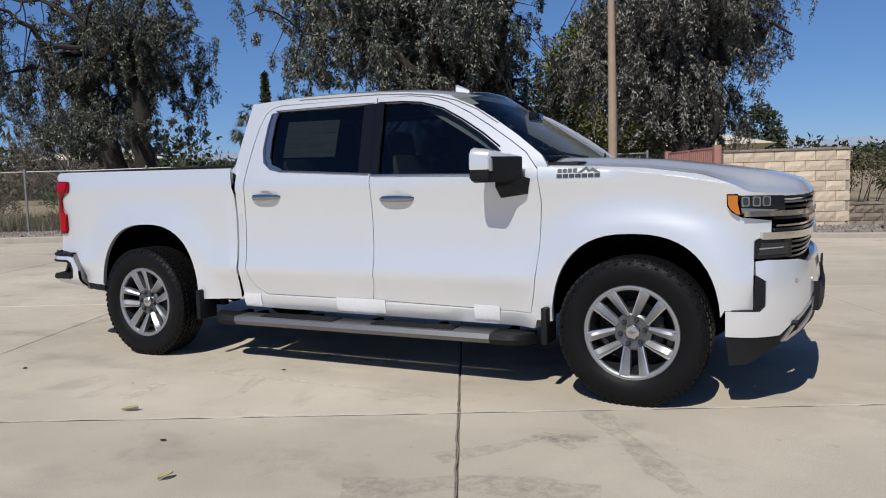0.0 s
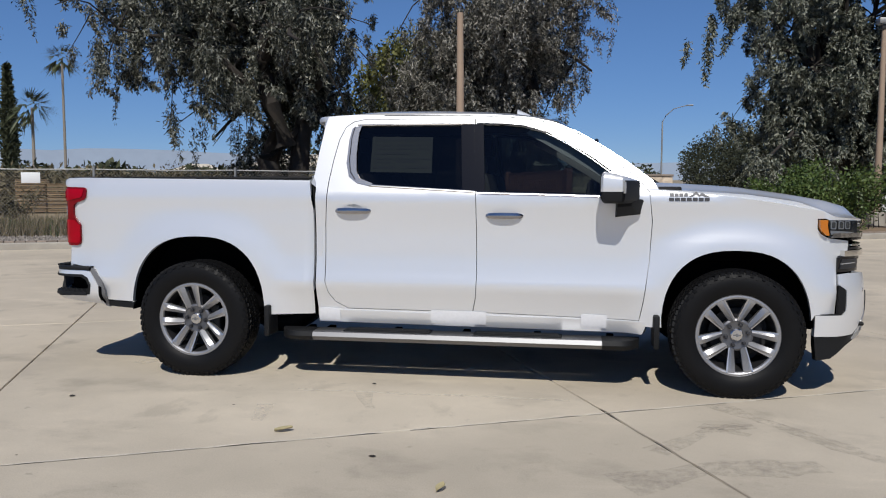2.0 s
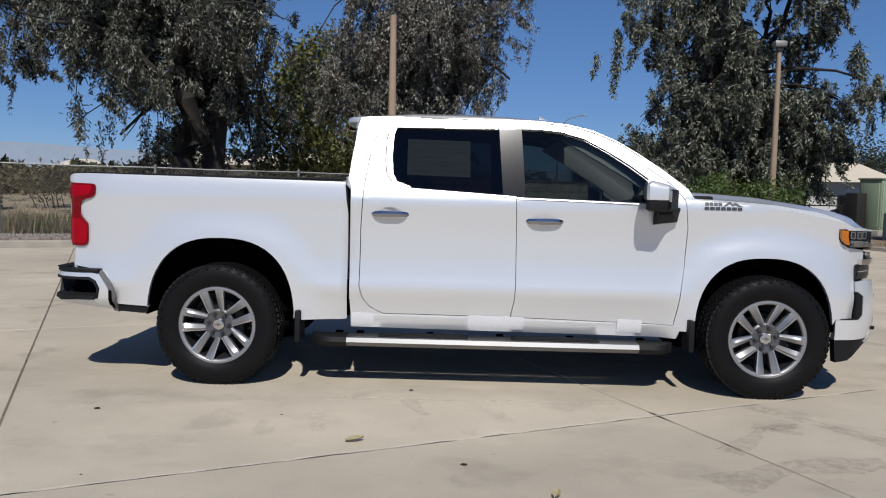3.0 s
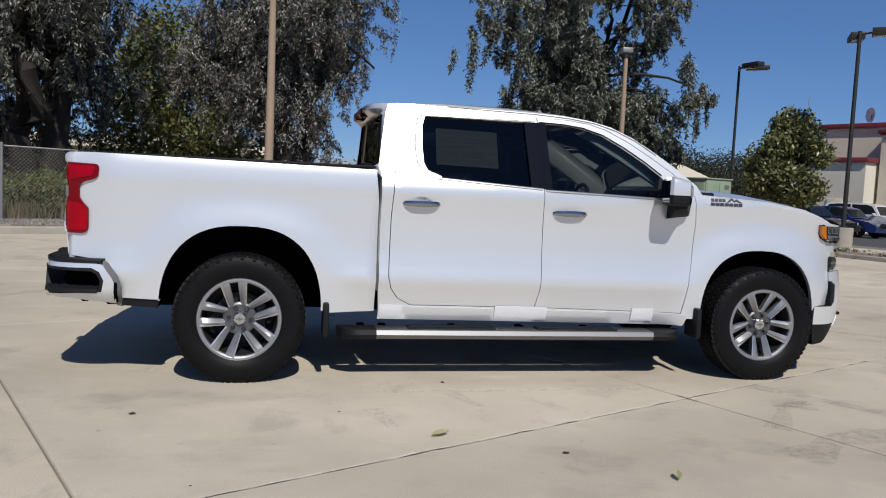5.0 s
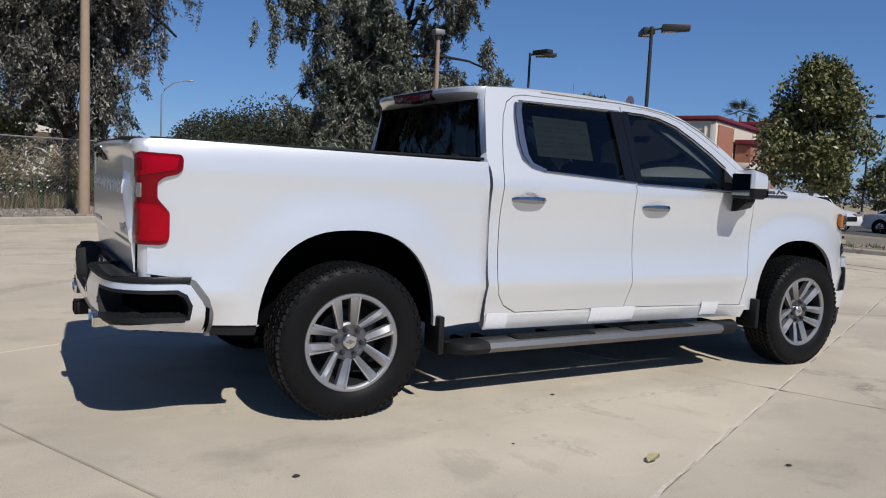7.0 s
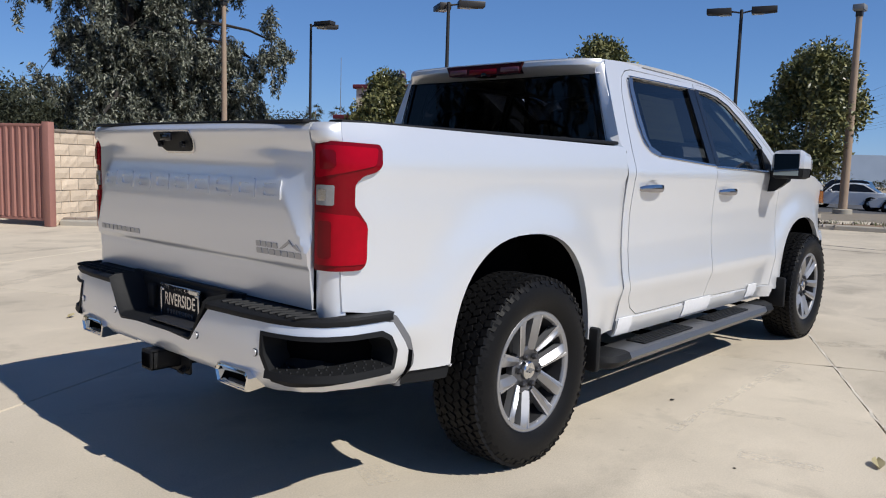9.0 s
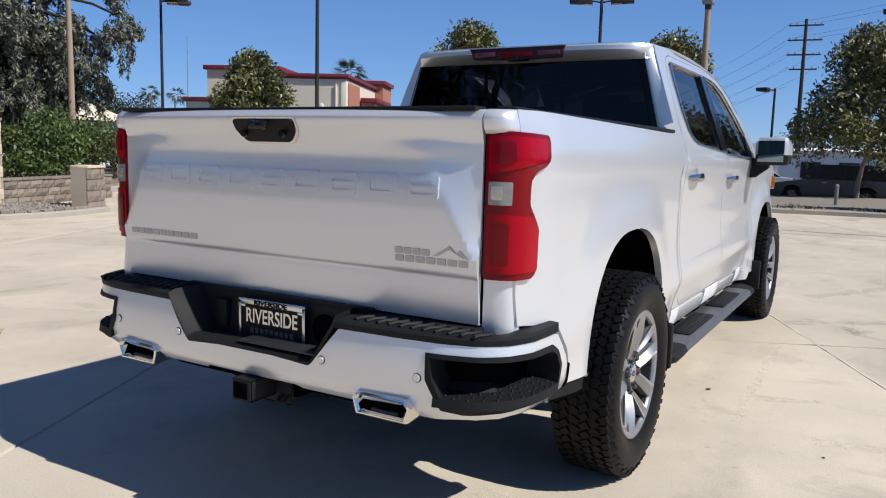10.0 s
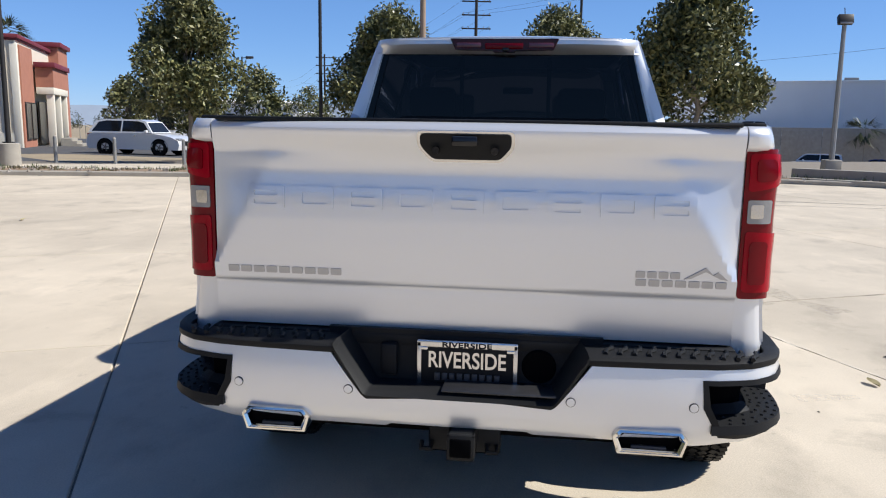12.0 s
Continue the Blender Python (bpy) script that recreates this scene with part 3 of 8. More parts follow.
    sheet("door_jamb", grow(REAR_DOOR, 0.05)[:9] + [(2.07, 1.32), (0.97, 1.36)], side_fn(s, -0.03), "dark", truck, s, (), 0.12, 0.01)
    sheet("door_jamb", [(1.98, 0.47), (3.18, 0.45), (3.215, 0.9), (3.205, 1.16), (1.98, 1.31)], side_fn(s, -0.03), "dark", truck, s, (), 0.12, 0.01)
    # rocker with its step, and the three patches of protective film
    sheet("rocker_panel", [(0.90, 0.405), (3.145, 0.385), (3.165, 0.470), (0.90, 0.497)], side_fn(s, 0.006), "paint", truck, s, (), 0.05, 0.02)
    if s < 0:
        for x0, x1 in ((0.905, 1.06), (1.715, 2.10), (2.745, 2.915)):
            sheet("protective_film", [(x0, 0.415), (x1, 0.412), (x1 + 0.004, 0.505), (x0 + 0.004, 0.508)], side_fn(s, 0.012), "film", truck, s, (), 0.05, 0.004, "white protective film patch on sill")

def roof_z(x, y):
    edge = lerp([(0.80, 1.868), (0.93, 1.872), (1.30, 1.888), (1.70, 1.888), (2.0, 1.878), (2.25, 1.862), (2.45, 1.835), (2.62, 1.79)], x)
    k = min(1.0, abs(y) / 0.71)
    return edge + (0.008 + 0.040 * ease(0.82, 1.30, x)) * (1 - k ** 3.2)

def roof_edge(y):
    """The rear edge of the roof, furthest back in the middle."""
    return 0.806 + 0.055 * (abs(y) / 0.70) ** 5 + 0.075 * (abs(y) / 0.70) ** 16

def build_cab():
    both(cab_side)
    roof = part("roof", skin([(roof_edge(y), y) for y in np.linspace(-0.695, 0.695, 17)] + [(1.30, 0.705), (2.0, 0.705), (2.40, 0.705), (2.53, 0.66), (2.585, 0.35), (2.60, 0.0), (2.585, -0.35), (2.53, -0.66), (2.40, -0.705), (2.0, -0.705), (1.30, -0.705)], lambda x, y: (x, y, roof_z(x, y)), (), 0.07, 0.03), "paint", truck)
    bm = bmesh.new()
    rings = []
    for k in range(9):
        t = k / 8
        rings.append([(2.35 - 0.10 * t, w * 0.03 * (0.4 + 0.6 * t), 1.90 + a * (0.03 + 0.045 * t)) for w, a in ((-1, 0), (-0.7, 0.8), (0, 1), (0.7, 0.8), (1, 0))])
    loft(bm, rings)
    part("roof_antenna", bm, "paint", roof)
    # rear wall behind a flush full-width pane, rounded corner pillars and the roof visor over it
    def back(y, z):
        return (lerp([(0.5, 0.868), (1.40, 0.868), (1.80, 0.892), (1.9, 0.896)], z) + 0.012 * (abs(y) / 0.75) ** 2, y, z)
    pane = [(-0.728, 1.440), (0.728, 1.440), (0.640, 1.790), (-0.640, 1.790)]
    w = part("cab_rear_wall", skin([(-0.800, 0.55), (0.800, 0.55), (0.800, 1.36), (0.66, 1.84), (-0.66, 1.84), (-0.800, 1.36)], lambda y, z: (back(y, z)[0] + 0.012, y, z), [pane], 0.09, 0.02), "gloss_black", truck)
    part("rear_glass", skin([(-0.772, 1.425), (0.772, 1.425), (0.668, 1.812), (-0.668, 1.812)], back, (), 0.12, 0.004, True), "glass_rear", w).visible_shadow = False
    for y in (-0.235, 0.235):
        part("slider_frame", boxed((0.902, y, 1.61), (0.012, 0.022, 0.34), 0.004), "dark", w)
    for s in (-1, 1):
        bm = bmesh.new()
        rings = []
        for z in list(np.linspace(0.60, 1.36, 4)) + list(np.linspace(1.39, 1.855, 9)):
            xs = float(np.interp(z, [0.6, 1.36, 1.39, 1.60, 1.80, 1.868], [0.893, 0.893, 0.872, 0.892, 0.915, 0.93])) + 0.012
            hw = half_width(1.0, z) - 0.001
            yp = float(np.interp(z, [1.36, 1.425, 1.812, 1.87], [0.786, 0.770, 0.666, 0.650])) if z > 1.3 else 0.786
            xb = back(yp, z)[0] - 0.003
            rings.append([(xs + 0.03, s * (hw - 0.03), z), (xs + 0.03, s * hw, z), (xs + 0.004, s * (hw - 0.001), z), (min(xs - 0.012, xb + 0.024), s * (hw - 0.012), z), (xb + 0.006, s * (hw - 0.030), z), (xb, s * (yp + 0.016), z), (xb + 0.003, s * yp, z), (xb + 0.03, s * (yp - 0.004), z)])
        loft(bm, rings)
        part("c_pillar", bm, "paint", truck, "white rounded corner pillar of the cab")
    bm = bmesh.new()
    rings = []
    for y in np.concatenate([[-0.70, -0.693, -0.685], np.linspace(-0.675, 0.675, 25), [0.685, 0.693, 0.70]]):
        xe, z1 = roof_edge(y), roof_z(roof_edge(y), y)
        xi = back(y, 1.80)[0]
        rings.append([(0.95, y, z1 + 0.001), (xe + 0.006, y, z1 + 0.001), (xe - 0.006, y, z1 - 0.012), (xe - 0.007, y, z1 - 0.034), (xe + 0.004, y, z1 - 0.045), (xi - 0.008, y, 1.797), (xi + 0.02, y, 1.792), (0.95, y, 1.792)])
    loft(bm, rings)
    part("roof_visor", bm, "paint", truck, "white roof visor over the rear window")
    bm = bmesh.new()
    loft(bm, [[(0.797 + o, 0.004 + y * g, z) for y, z in ((-0.285, 1.868), (0.285, 1.868), (0.258, 1.812), (0.06, 1.808), (0.055, 1.800), (-0.055, 1.800), (-0.06, 1.808), (-0.258, 1.812))] for o, g in ((0.05, 0.97), (0.0, 1.0), (-0.006, 0.985))])
    lamp = part("high_brake_light", bm, "red_dark", truck, "dark red high brake light")
    part("lens_cell", boxed((0.792, 0.004, 1.829), (0.012, 0.20, 0.030), 0.005), "red_deep", lamp)
    for y in (-0.19, 0.19):
        part("cargo_lens", boxed((0.792, y, 1.834), (0.012, 0.13, 0.028), 0.005), "maroon_clear", lamp)
    part("rear_camera", boxed((0.790, -0.005, 1.812), (0.016, 0.035, 0.022), 0.006), "gloss_black", lamp)
    # A pillars, windscreen, cowl and wipers
    def screen(a, b):
        """a across from -1 to 1, b up from 0 to 1."""
        y = a * (0.80 - 0.13 * b)
        x = 3.335 - 0.20 * abs(a) ** 2.2 - (0.78 - 0.085 * abs(a) ** 2.2) * b
        z = 1.365 + (0.525 - 0.10 * abs(a) ** 3) * max(b, 0.0) ** 0.92
        return (x, y, z)
    part("windscreen", skin([(-0.97, 0.0), (0.97, 0.0), (0.97, 0.985), (-0.97, 0.985)], screen, (), 0.1, 0.005), "glass_clear", truck).visible_shadow = False
    for s in (-1, 1):
        bm = bmesh.new()
        rings = []
        for b in np.linspace(-0.02, 1.0, 10):
            p = Vector(screen(s * 0.99, b))
            i = Vector(screen(s * 0.90, b))
            q = Vector((p.x - 0.09, s * (abs(p.y) + 0.018), p.z - 0.052))
            rings.append([p + Vector((0.012, 0, 0.006)), Vector((p.x - 0.02, s * (abs(p.y) + 0.024), p.z - 0.012)), q, Vector((q.x, s * (abs(q.y) - 0.06), q.z)), i - Vector((0.02, 0, 0.03)), i + Vector((0.004, 0, 0.004))])
        loft(bm, rings)
        part("a_pillar", bm, "paint", truck)
        bm = tube(bmesh.new(), [(3.30, s * 0.25, 1.40), (3.21, s * 0.55, 1.43), (3.17, s * 0.70, 1.45)] if s < 0 else [(3.34, 0.0, 1.395), (3.27, 0.3, 1.42), (3.20, 0.55, 1.44)], 0.008, 6)
        part("wiper", bm, "black", truck)
    part("inspection_sticker", skin([(-0.88, 0.82), (-0.70, 0.82), (-0.70, 0.95), (-0.88, 0.95)], lambda a, b: tuple(Vector(screen(a, b)) + Vector((0.004, 0, 0.004))), (), 0.05, 0.002), "sticker", truck)
    bm = boxed((3.29, 0, 1.345), (0.22, 1.58, 0.05), 0.015)
    part("cowl", bm, "black", truck)

def window_sticker():
    """The price sheet inside the right rear pane."""
    st = sheet("window_sticker", [(1.27, 1.470), (1.71, 1.462), (1.705, 1.715), (1.268, 1.722)], lambda x, z: (x, -(half_width(x, z) - 0.0250), z), "sticker", truck, -1, (), 0.1, 0.002, "printed price sheet on rear window")
    for k, (x0, x1, z, h) in enumerate([(1.29, 1.69, 1.690, 0.022), (1.29, 1.42, 1.655, 0.012), (1.45, 1.56, 1.655, 0.012), (1.59, 1.69, 1.655, 0.012), (1.29, 1.42, 1.63, 0.012), (1.45, 1.56, 1.63, 0.012), (1.59, 1.69, 1.63, 0.012), (1.29, 1.54, 1.595, 0.016), (1.29, 1.42, 1.56, 0.010), (1.45, 1.69, 1.56, 0.010), (1.29, 1.42, 1.535, 0.010), (1.45, 1.60, 1.535, 0.02), (1.29, 1.45, 1.495, 0.02), (1.50, 1.69, 1.495, 0.02)]):
        sheet("print_bar", [(x0, z), (x1, z - 0.002), (x1, z + h - 0.002), (x0, z + h)], lambda x, z: (x, -(half_width(x, z) - 0.0235), z), "ink", st, -1, (), 0.3, 0.001)

# bed; the height and place of the tailgate's skin
TG = [(0.785, -1.066), (0.90, -1.078), (0.916, -1.0775), (0.926, -1.0780), (0.933, -1.0872), (0.96, -1.0905), (1.05, -1.100), (1.13, -1.105), (1.20, -1.104), (1.24, -1.099), (1.27, -1.096), (1.29, -1.097), (1.31, -1.102), (1.335, -1.115), (1.36, -1.132), (1.385, -1.147), (1.402, -1.150), (1.416, -1.138), (1.428, -1.095)]
TE = [(0.785, -1.064), (0.93, -1.070), (1.33, -1.070), (1.365, -1.082), (1.402, -1.088), (1.418, -1.080), (1.428, -1.062)]

def bed_side(s):
    outline = [(-1.02, 0.79), (-0.88, 0.77), (-0.84, 0.72), (-0.775, 0.60), (-0.75, 0.530), (-0.489, 0.524)] + arch("r", 28, 0.50) + [(0.514, 0.47), (0.55, 0.455), (0.872, 0.462), (0.876, 0.80), (0.876, 1.20), (0.855, 1.385), (0.856, 1.41), (0.0, 1.420), (-0.90, 1.430), (-1.015, 1.428), (-1.02, 1.405), (-1.02, 1.375), (-1.02, 1.36), (-1.02, 0.925)]
    b = sheet("bed_side", outline, side_fn(s), "paint", truck, s, (), 0.04, 0.03)
    # inner wall and the black cap along the rail
    part("rail_cap", boxed((-0.075, s * 0.825, 1.429), (1.86, 0.075, 0.018), 0.008), "black", b, "black bed rail cap")
    part("bed_wall", boxed((-0.055, s * 0.80, 1.222), (1.82, 0.03, 0.386), 0.004), "black", b)
    for x0, x1 in ((-0.965, -0.56), (0.565, 0.855)):
        part("bed_wall", boxed(((x0 + x1) / 2, s * 0.80, 0.90), (x1 - x0, 0.03, 0.25), 0.004), "black", b)
        part("floor_strip", boxed(((x0 + x1) / 2, s * 0.70, 0.80), (x1 - x0, 0.17, 0.038), 0.004), "black", b)
    # rear corner of the box round the tail light
    bm = bmesh.new()
    rings = []
    for z in list(np.linspace(0.72, 1.34, 12)) + list(np.linspace(1.345, 1.427, 14)):
        w = half_width(-1.04, z)
        k = ease(1.335, 1.375, z)
        x = -1.052 + (lerp(TE, z) + 0.002 + 1.052) * k
        g = 1 + 0.15 * k
        rings.append([(-1.005, s * (w - 0.0005), z), (x + 0.046 * g, s * (w - 0.003), z), (x + 0.024 * g, s * (w - 0.012), z), (x + 0.009 * g, s * (w - 0.030), z), (x, s * (w - 0.062), z), (x, s * 0.7945, z), (-1.005, s * 0.7945, z)])
    loft(bm, rings)
    part("bed_corner", bm, "paint", b)
    sheet("bed_lower_trim", [(-0.725, 0.478), (-0.51, 0.472), (-0.490, 0.530), (-0.720, 0.536)], side_fn(s, -0.012), "black", truck, s, (), 0.06, 0.02)
    sheet("fuel_flap", rounded([(0.60, 0.88), (0.80, 0.88), (0.80, 1.08), (0.60, 1.08)], 0.04), side_fn(s, 0.002), "paint", b, s, (), 0.05, 0.01) if s > 0 else None

def tail_light(s):
    """Wrap-round lamp: a red housing with a stepped side, bright red cells and a clear reversing lamp."""
    corner = [(-1.066, 0.800), (-1.065, 0.832), (-1.060, 0.860), (-1.046, 0.883), (-1.018, 0.899), (-0.965, 0.908), (-0.85, 0.913)]
    way = [0.0]
    for p, q in zip(corner, corner[1:]):
        way.append(way[-1] + math.dist(p, q))
    def wrap(d):
        """Round the corner: the way along it, then up."""
        def f(q, z):
            p = Vector((float(np.interp(q, way, [c[0] for c in corner])), float(np.interp(q, way, [c[1] for c in corner]))))
            p2 = Vector((float(np.interp(q + 0.012, way, [c[0] for c in corner])), float(np.interp(q + 0.012, way, [c[1] for c in corner]))))
            p1 = Vector((float(np.interp(q - 0.012, way, [c[0] for c in corner])), float(np.interp(q - 0.012, way, [c[1] for c in corner]))))
            n = (p2 - p1).normalized()
            p += Vector((-n.y, n.x)) * d
            k = (half_width(-0.98, z) + 0.020 - 0.795) / 0.108
            return (p.x, s * (0.795 + (p.y - 0.80) * k), z)
        return f
    at = lambda x: float(np.interp(x, [c[0] for c in corner], way))
    edge = [(0.002, 0.928), (at(-0.955), 0.928), (at(-0.932), 0.940), (at(-0.924), 0.965), (at(-0.924), 1.082), (at(-0.950), 1.112), (at(-0.980), 1.148), (at(-0.980), 1.222), (at(-0.950), 1.248), (at(-0.890), 1.264), (at(-0.868), 1.284), (at(-0.864), 1.338), (at(-0.875), 1.358), (0.002, 1.366)]
    flip = 1 if s < 0 else -1
    t = part("tail_light", skin(rounded(edge, 0.012, 3), wrap(0.0), (), 0.02, 0.03 * flip), "red_deep", truck, "red tail light with clear reversing lamp")
    def cell(name, o, m, d=0.004, r=0.014):
        part(name, skin(rounded(o, r), wrap(d), (), 0.02, 0.008 * flip), m, t)
    cell("brake_cell", [(0.012, 1.240), (at(-0.90), 1.285), (at(-0.885), 1.345), (0.012, 1.352)], "red")
    cell("brake_core", [(0.03, 1.268), (0.085, 1.275), (0.085, 1.335), (0.03, 1.335)], "red_deep", 0.007)
    cell("reversing_lamp", [(0.014, 1.150), (0.082, 1.150), (0.082, 1.218), (0.014, 1.218)], "clear", 0.004, 0.006)
    cell("lamp_core", [(0.022, 1.165), (0.056, 1.165), (0.056, 1.205), (0.022, 1.205)], "trim_chrome", 0.006, 0.006)
    cell("turn_cell", [(0.012, 0.948), (at(-0.93), 0.948), (at(-0.925), 1.075), (at(-0.97), 1.115), (0.012, 1.128)], "red")
    cell("turn_core", [(0.026, 0.970), (0.076, 0.972), (0.076, 1.098), (0.026, 1.098)], "red_deep", 0.007)

def gate_fn(y, z):
    """The tailgate's skin: its middle profile falls away to the flush edge profile towards the sides."""
    mid = sum(lerp(TG, z + o) * k for o, k in ((-0.008, 0.25), (0.0, 0.5), (0.008, 0.25))) if z < 1.40 else lerp(TG, z)
    edge = lerp(TE, z)
    y0 = 0.605 + max(0.0, 1.30 - z) * 0.56
    d = (abs(y) - y0) / max(0.03, 0.79 - y0)
    m = 0.5 * (d + math.sqrt(d * d + 0.0016)) if y0 < 0.78 else 0.0
    m += ((abs(y) / 0.79) ** 2.2 - m) * ease(1.29, 1.355, z)
    return (mid + (edge - mid) * min(1.0, m), y, z)

def letters(fn, words, a0, a1, b0, b1, name, material, parent, depth=0.006, gap=0.22):
    """Plain raised blocks in place of a maker's lettering."""
    n = words
    w = (a1 - a0) / n
    for i in range(n):
        p = a0 + w * (i + gap / 2)
        q = a0 + w * (i + 1 - gap / 2)
        part(name, skin(rounded([(p, b0), (q, b0), (q, b1), (p, b1)], min(abs(q - p), b1 - b0) * 0.15, 2), fn, (), 0.06, depth), material, parent)

def build_tailgate():
    ys = np.linspace(-0.790, 0.790, 101)
    zs = np.concatenate([np.linspace(0.786, 0.90, 8), np.linspace(0.91, 0.95, 14), np.linspace(0.96, 1.20, 22), np.linspace(1.21, 1.41, 34), [1.418, 1.426]])
    bm = bmesh.new()
    loft(bm, [[(-1.03, ys[0], z)] + [gate_fn(y, z) for y in ys] + [(-1.03, ys[-1], z)] for z in zs], False, False)
    g = part("tailgate", bm, "paint", truck, "white tailgate with embossed lettering blocks", 24)
    part("gate_shell", boxed((-1.020, 0, 1.100), (0.082, 1.584, 0.625), 0.004), "dark", g)
    out = lambda d: (lambda a, b: tuple(Vector(gate_fn(-a, b)) - Vector((d, 0, 0))))
    for i in range(9):
        p, q = -0.672 + i * 0.152, -0.672 + i * 0.152 + 0.118
        z0, z1 = 1.158, 1.228
        holes = [(z0 + 0.017, z1 - 0.017)] if i % 2 else [(z0 + 0.014, (z0 + z1) / 2 - 0.006), ((z0 + z1) / 2 + 0.006, z1 - 0.014)]
        part("embossed_block", skin(rounded([(p, z0), (q, z0), (q, z1), (p, z1)], 0.008, 2), out(0.006), [rounded([(p + 0.022, a), (q - 0.022, a), (q - 0.022, c), (p + 0.022, c)], 0.004, 2) for a, c in holes], 0.03, 0.010), "paint", g)
    letters(out(0.003), 9, -0.748, -0.378, 0.955, 0.976, "emblem_block", "emblem", g, 0.004, 0.18)
    letters(out(0.003), 4, 0.500, 0.632, 0.985, 1.005, "emblem_block", "emblem", g, 0.004, 0.18)
    letters(out(0.003), 7, 0.500, 0.765, 0.960, 0.980, "emblem_block", "emblem", g, 0.004, 0.18)
    for p in ([(0.64, 0.985), (0.70, 1.022), (0.722, 1.000), (0.735, 1.010), (0.765, 0.985), (0.74, 0.990), (0.728, 0.996), (0.70, 1.010), (0.66, 0.988)],):
        part("emblem_peaks", skin(p, out(0.004), (), 0.02, 0.004), "emblem", g)
    h = part("tailgate_handle", skin(rounded([(-0.132, 1.392), (0.132, 1.392), (0.132, 1.355), (0.098, 1.318), (-0.098, 1.318), (-0.132, 1.355)], 0.014), out(0.010), (), 0.03, 0.02), "black", g, "black tailgate handle")
    part("handle_bezel", skin(rounded([(-0.142, 1.400), (0.142, 1.400), (0.142, 1.352), (0.103, 1.310), (-0.103, 1.310), (-0.142, 1.352)], 0.016), out(0.005), (), 0.03, 0.012), "badge_light", h)
    part("handle_lever", boxed((-1.170, 0.0, 1.372), (0.016, 0.075, 0.028), 0.006), "gloss_black", h)
    for y in (0.085, -0.085):
        bm = revolve(bmesh.new(), [(0.0, -0.004), (0.011, -0.004), (0.012, 0.0), (0.012, 0.01)], 16)
        bmesh.ops.transform(bm, matrix=pose(-1.150, y, 1.345, 0, 0, -90), verts=bm.verts)
        part("lock_button", bm, "gloss_black", h)
    part("gate_sill", boxed((-1.045, 0, 0.762), (0.11, 1.60, 0.036), 0.004), "black", truck)
    part("gate_cap", boxed((-1.064, 0, 1.4285), (0.075, 1.55, 0.013), 0.006), "black", g, "black tailgate top cap")

def build_bed():
    both(bed_side)
    both(tail_light)
    build_tailgate()
    part("bed_floor", boxed((-0.10, 0, 0.80), (1.92, 1.22, 0.04), 0.01), "black", truck)
    part("bed_front_wall", boxed((0.855, 0, 1.09), (0.03, 1.66, 0.62), 0.01), "black", truck)
    bm = bmesh.new()
    loft(bm, [[(0.80, y, 1.425), (0.80, y, z), (0.86, y, z), (0.86, y, 1.425)] for y, z in ((-0.80, 1.436), (-0.60, 1.438), (-0.54, 1.462), (0.54, 1.462), (0.60, 1.438), (0.80, 1.436))])
    part("bed_bulkhead_cap", bm, "black", truck, "black bulkhead cap of the bed")

# ---- truck: nose, bumpers, wheels, boards, underbody ----
FLEN = [0.0]
for a, b in zip(FPLAN, FPLAN[1:]):
    FLEN.append(FLEN[-1] + math.dist(a, b))
FHALF = FLEN[-1]
def fq(x):
    """The way along the nose's plan line, from the middle, at which it has reached x."""
    return FHALF - float(np.interp(x, [p[0] for p in FPLAN], FLEN))

def fplan(q, out=0.0):
    """A place on the nose's plan line by its way along it: 0 in the middle, positive to the right."""
    d = FHALF - abs(q)
    def at(d):
        return Vector((float(np.interp(d, FLEN, [p[0] for p in FPLAN])), float(np.interp(d, FLEN, [p[1] for p in FPLAN]))))
    p = at(d)
    t = (at(d + 0.03) - at(d - 0.03)).normalized() if d < FHALF - 0.03 else Vector((0, -1))
    n = Vector((-t.y, t.x))
    p = p + n * out
    return p.x, (-p.y if q > 0 else p.y) if abs(q) > 1e-9 else 0.0

def nose_fn(out=0.0, bow=None):
    def f(q, z):
        x, y = fplan(q, out + (bow(z) if bow else 0.0))
        return (x, y, z)
    return f

def nose_side(name, outline, s, out, material, parent, depth=0.02, holes=(), step=0.03, label=""):
    """A panel on the nose, its outline given by x and z on one side."""
    o = [(-s * fq(x), z) for x, z in outline]
    return part(name, skin(o, nose_fn(out), [[(-s * fq(x), z) for x, z in h] for h in holes], step, -depth), material, parent, label)

def nose_bar(name, x0, z0, z1, out, material, parent, depth=0.03, rise=0.0, label="", step=0.06):
    """A bar right across the nose between the two places that have reached x0."""
    w = fq(x0)
    return part(name, skin([(-w, z0), (0, z0 + rise), (w, z0), (w, z1), (0, z1 + rise), (-w, z1)], nose_fn(out), (), step, -depth), material, parent, label)

def fender(s):
    outline = [(3.2045, 1.14), (3.1895, 0.875), (3.1545, 0.608), (3.130, 0.440), (3.270, 0.440)] + arch("f", 26, 0.45) + [(4.222, 0.548), (4.358, 0.548), (4.360, 0.70), (4.360, 0.82), (4.366, 0.922), (4.440, 0.952), (4.442, 1.022), (4.30, 1.041), (4.252, 1.068), (4.229, 1.10), (4.227, 1.166), (4.308, 1.166), (4.262, 1.213), (4.0, 1.262), (3.7, 1.305), (3.25, 1.340), (3.180, 1.345), (3.1825, 1.33)]
    f = sheet("front_fender", outline, side_fn(s), "paint", truck, s, (), 0.035, 0.03)
    if s < 0:
        fn = side_fn(s, 0.003)
        letters(fn, 4, 3.305, 3.425, 1.305, 1.328, "emblem_block", "badge", f, 0.005, 0.16)
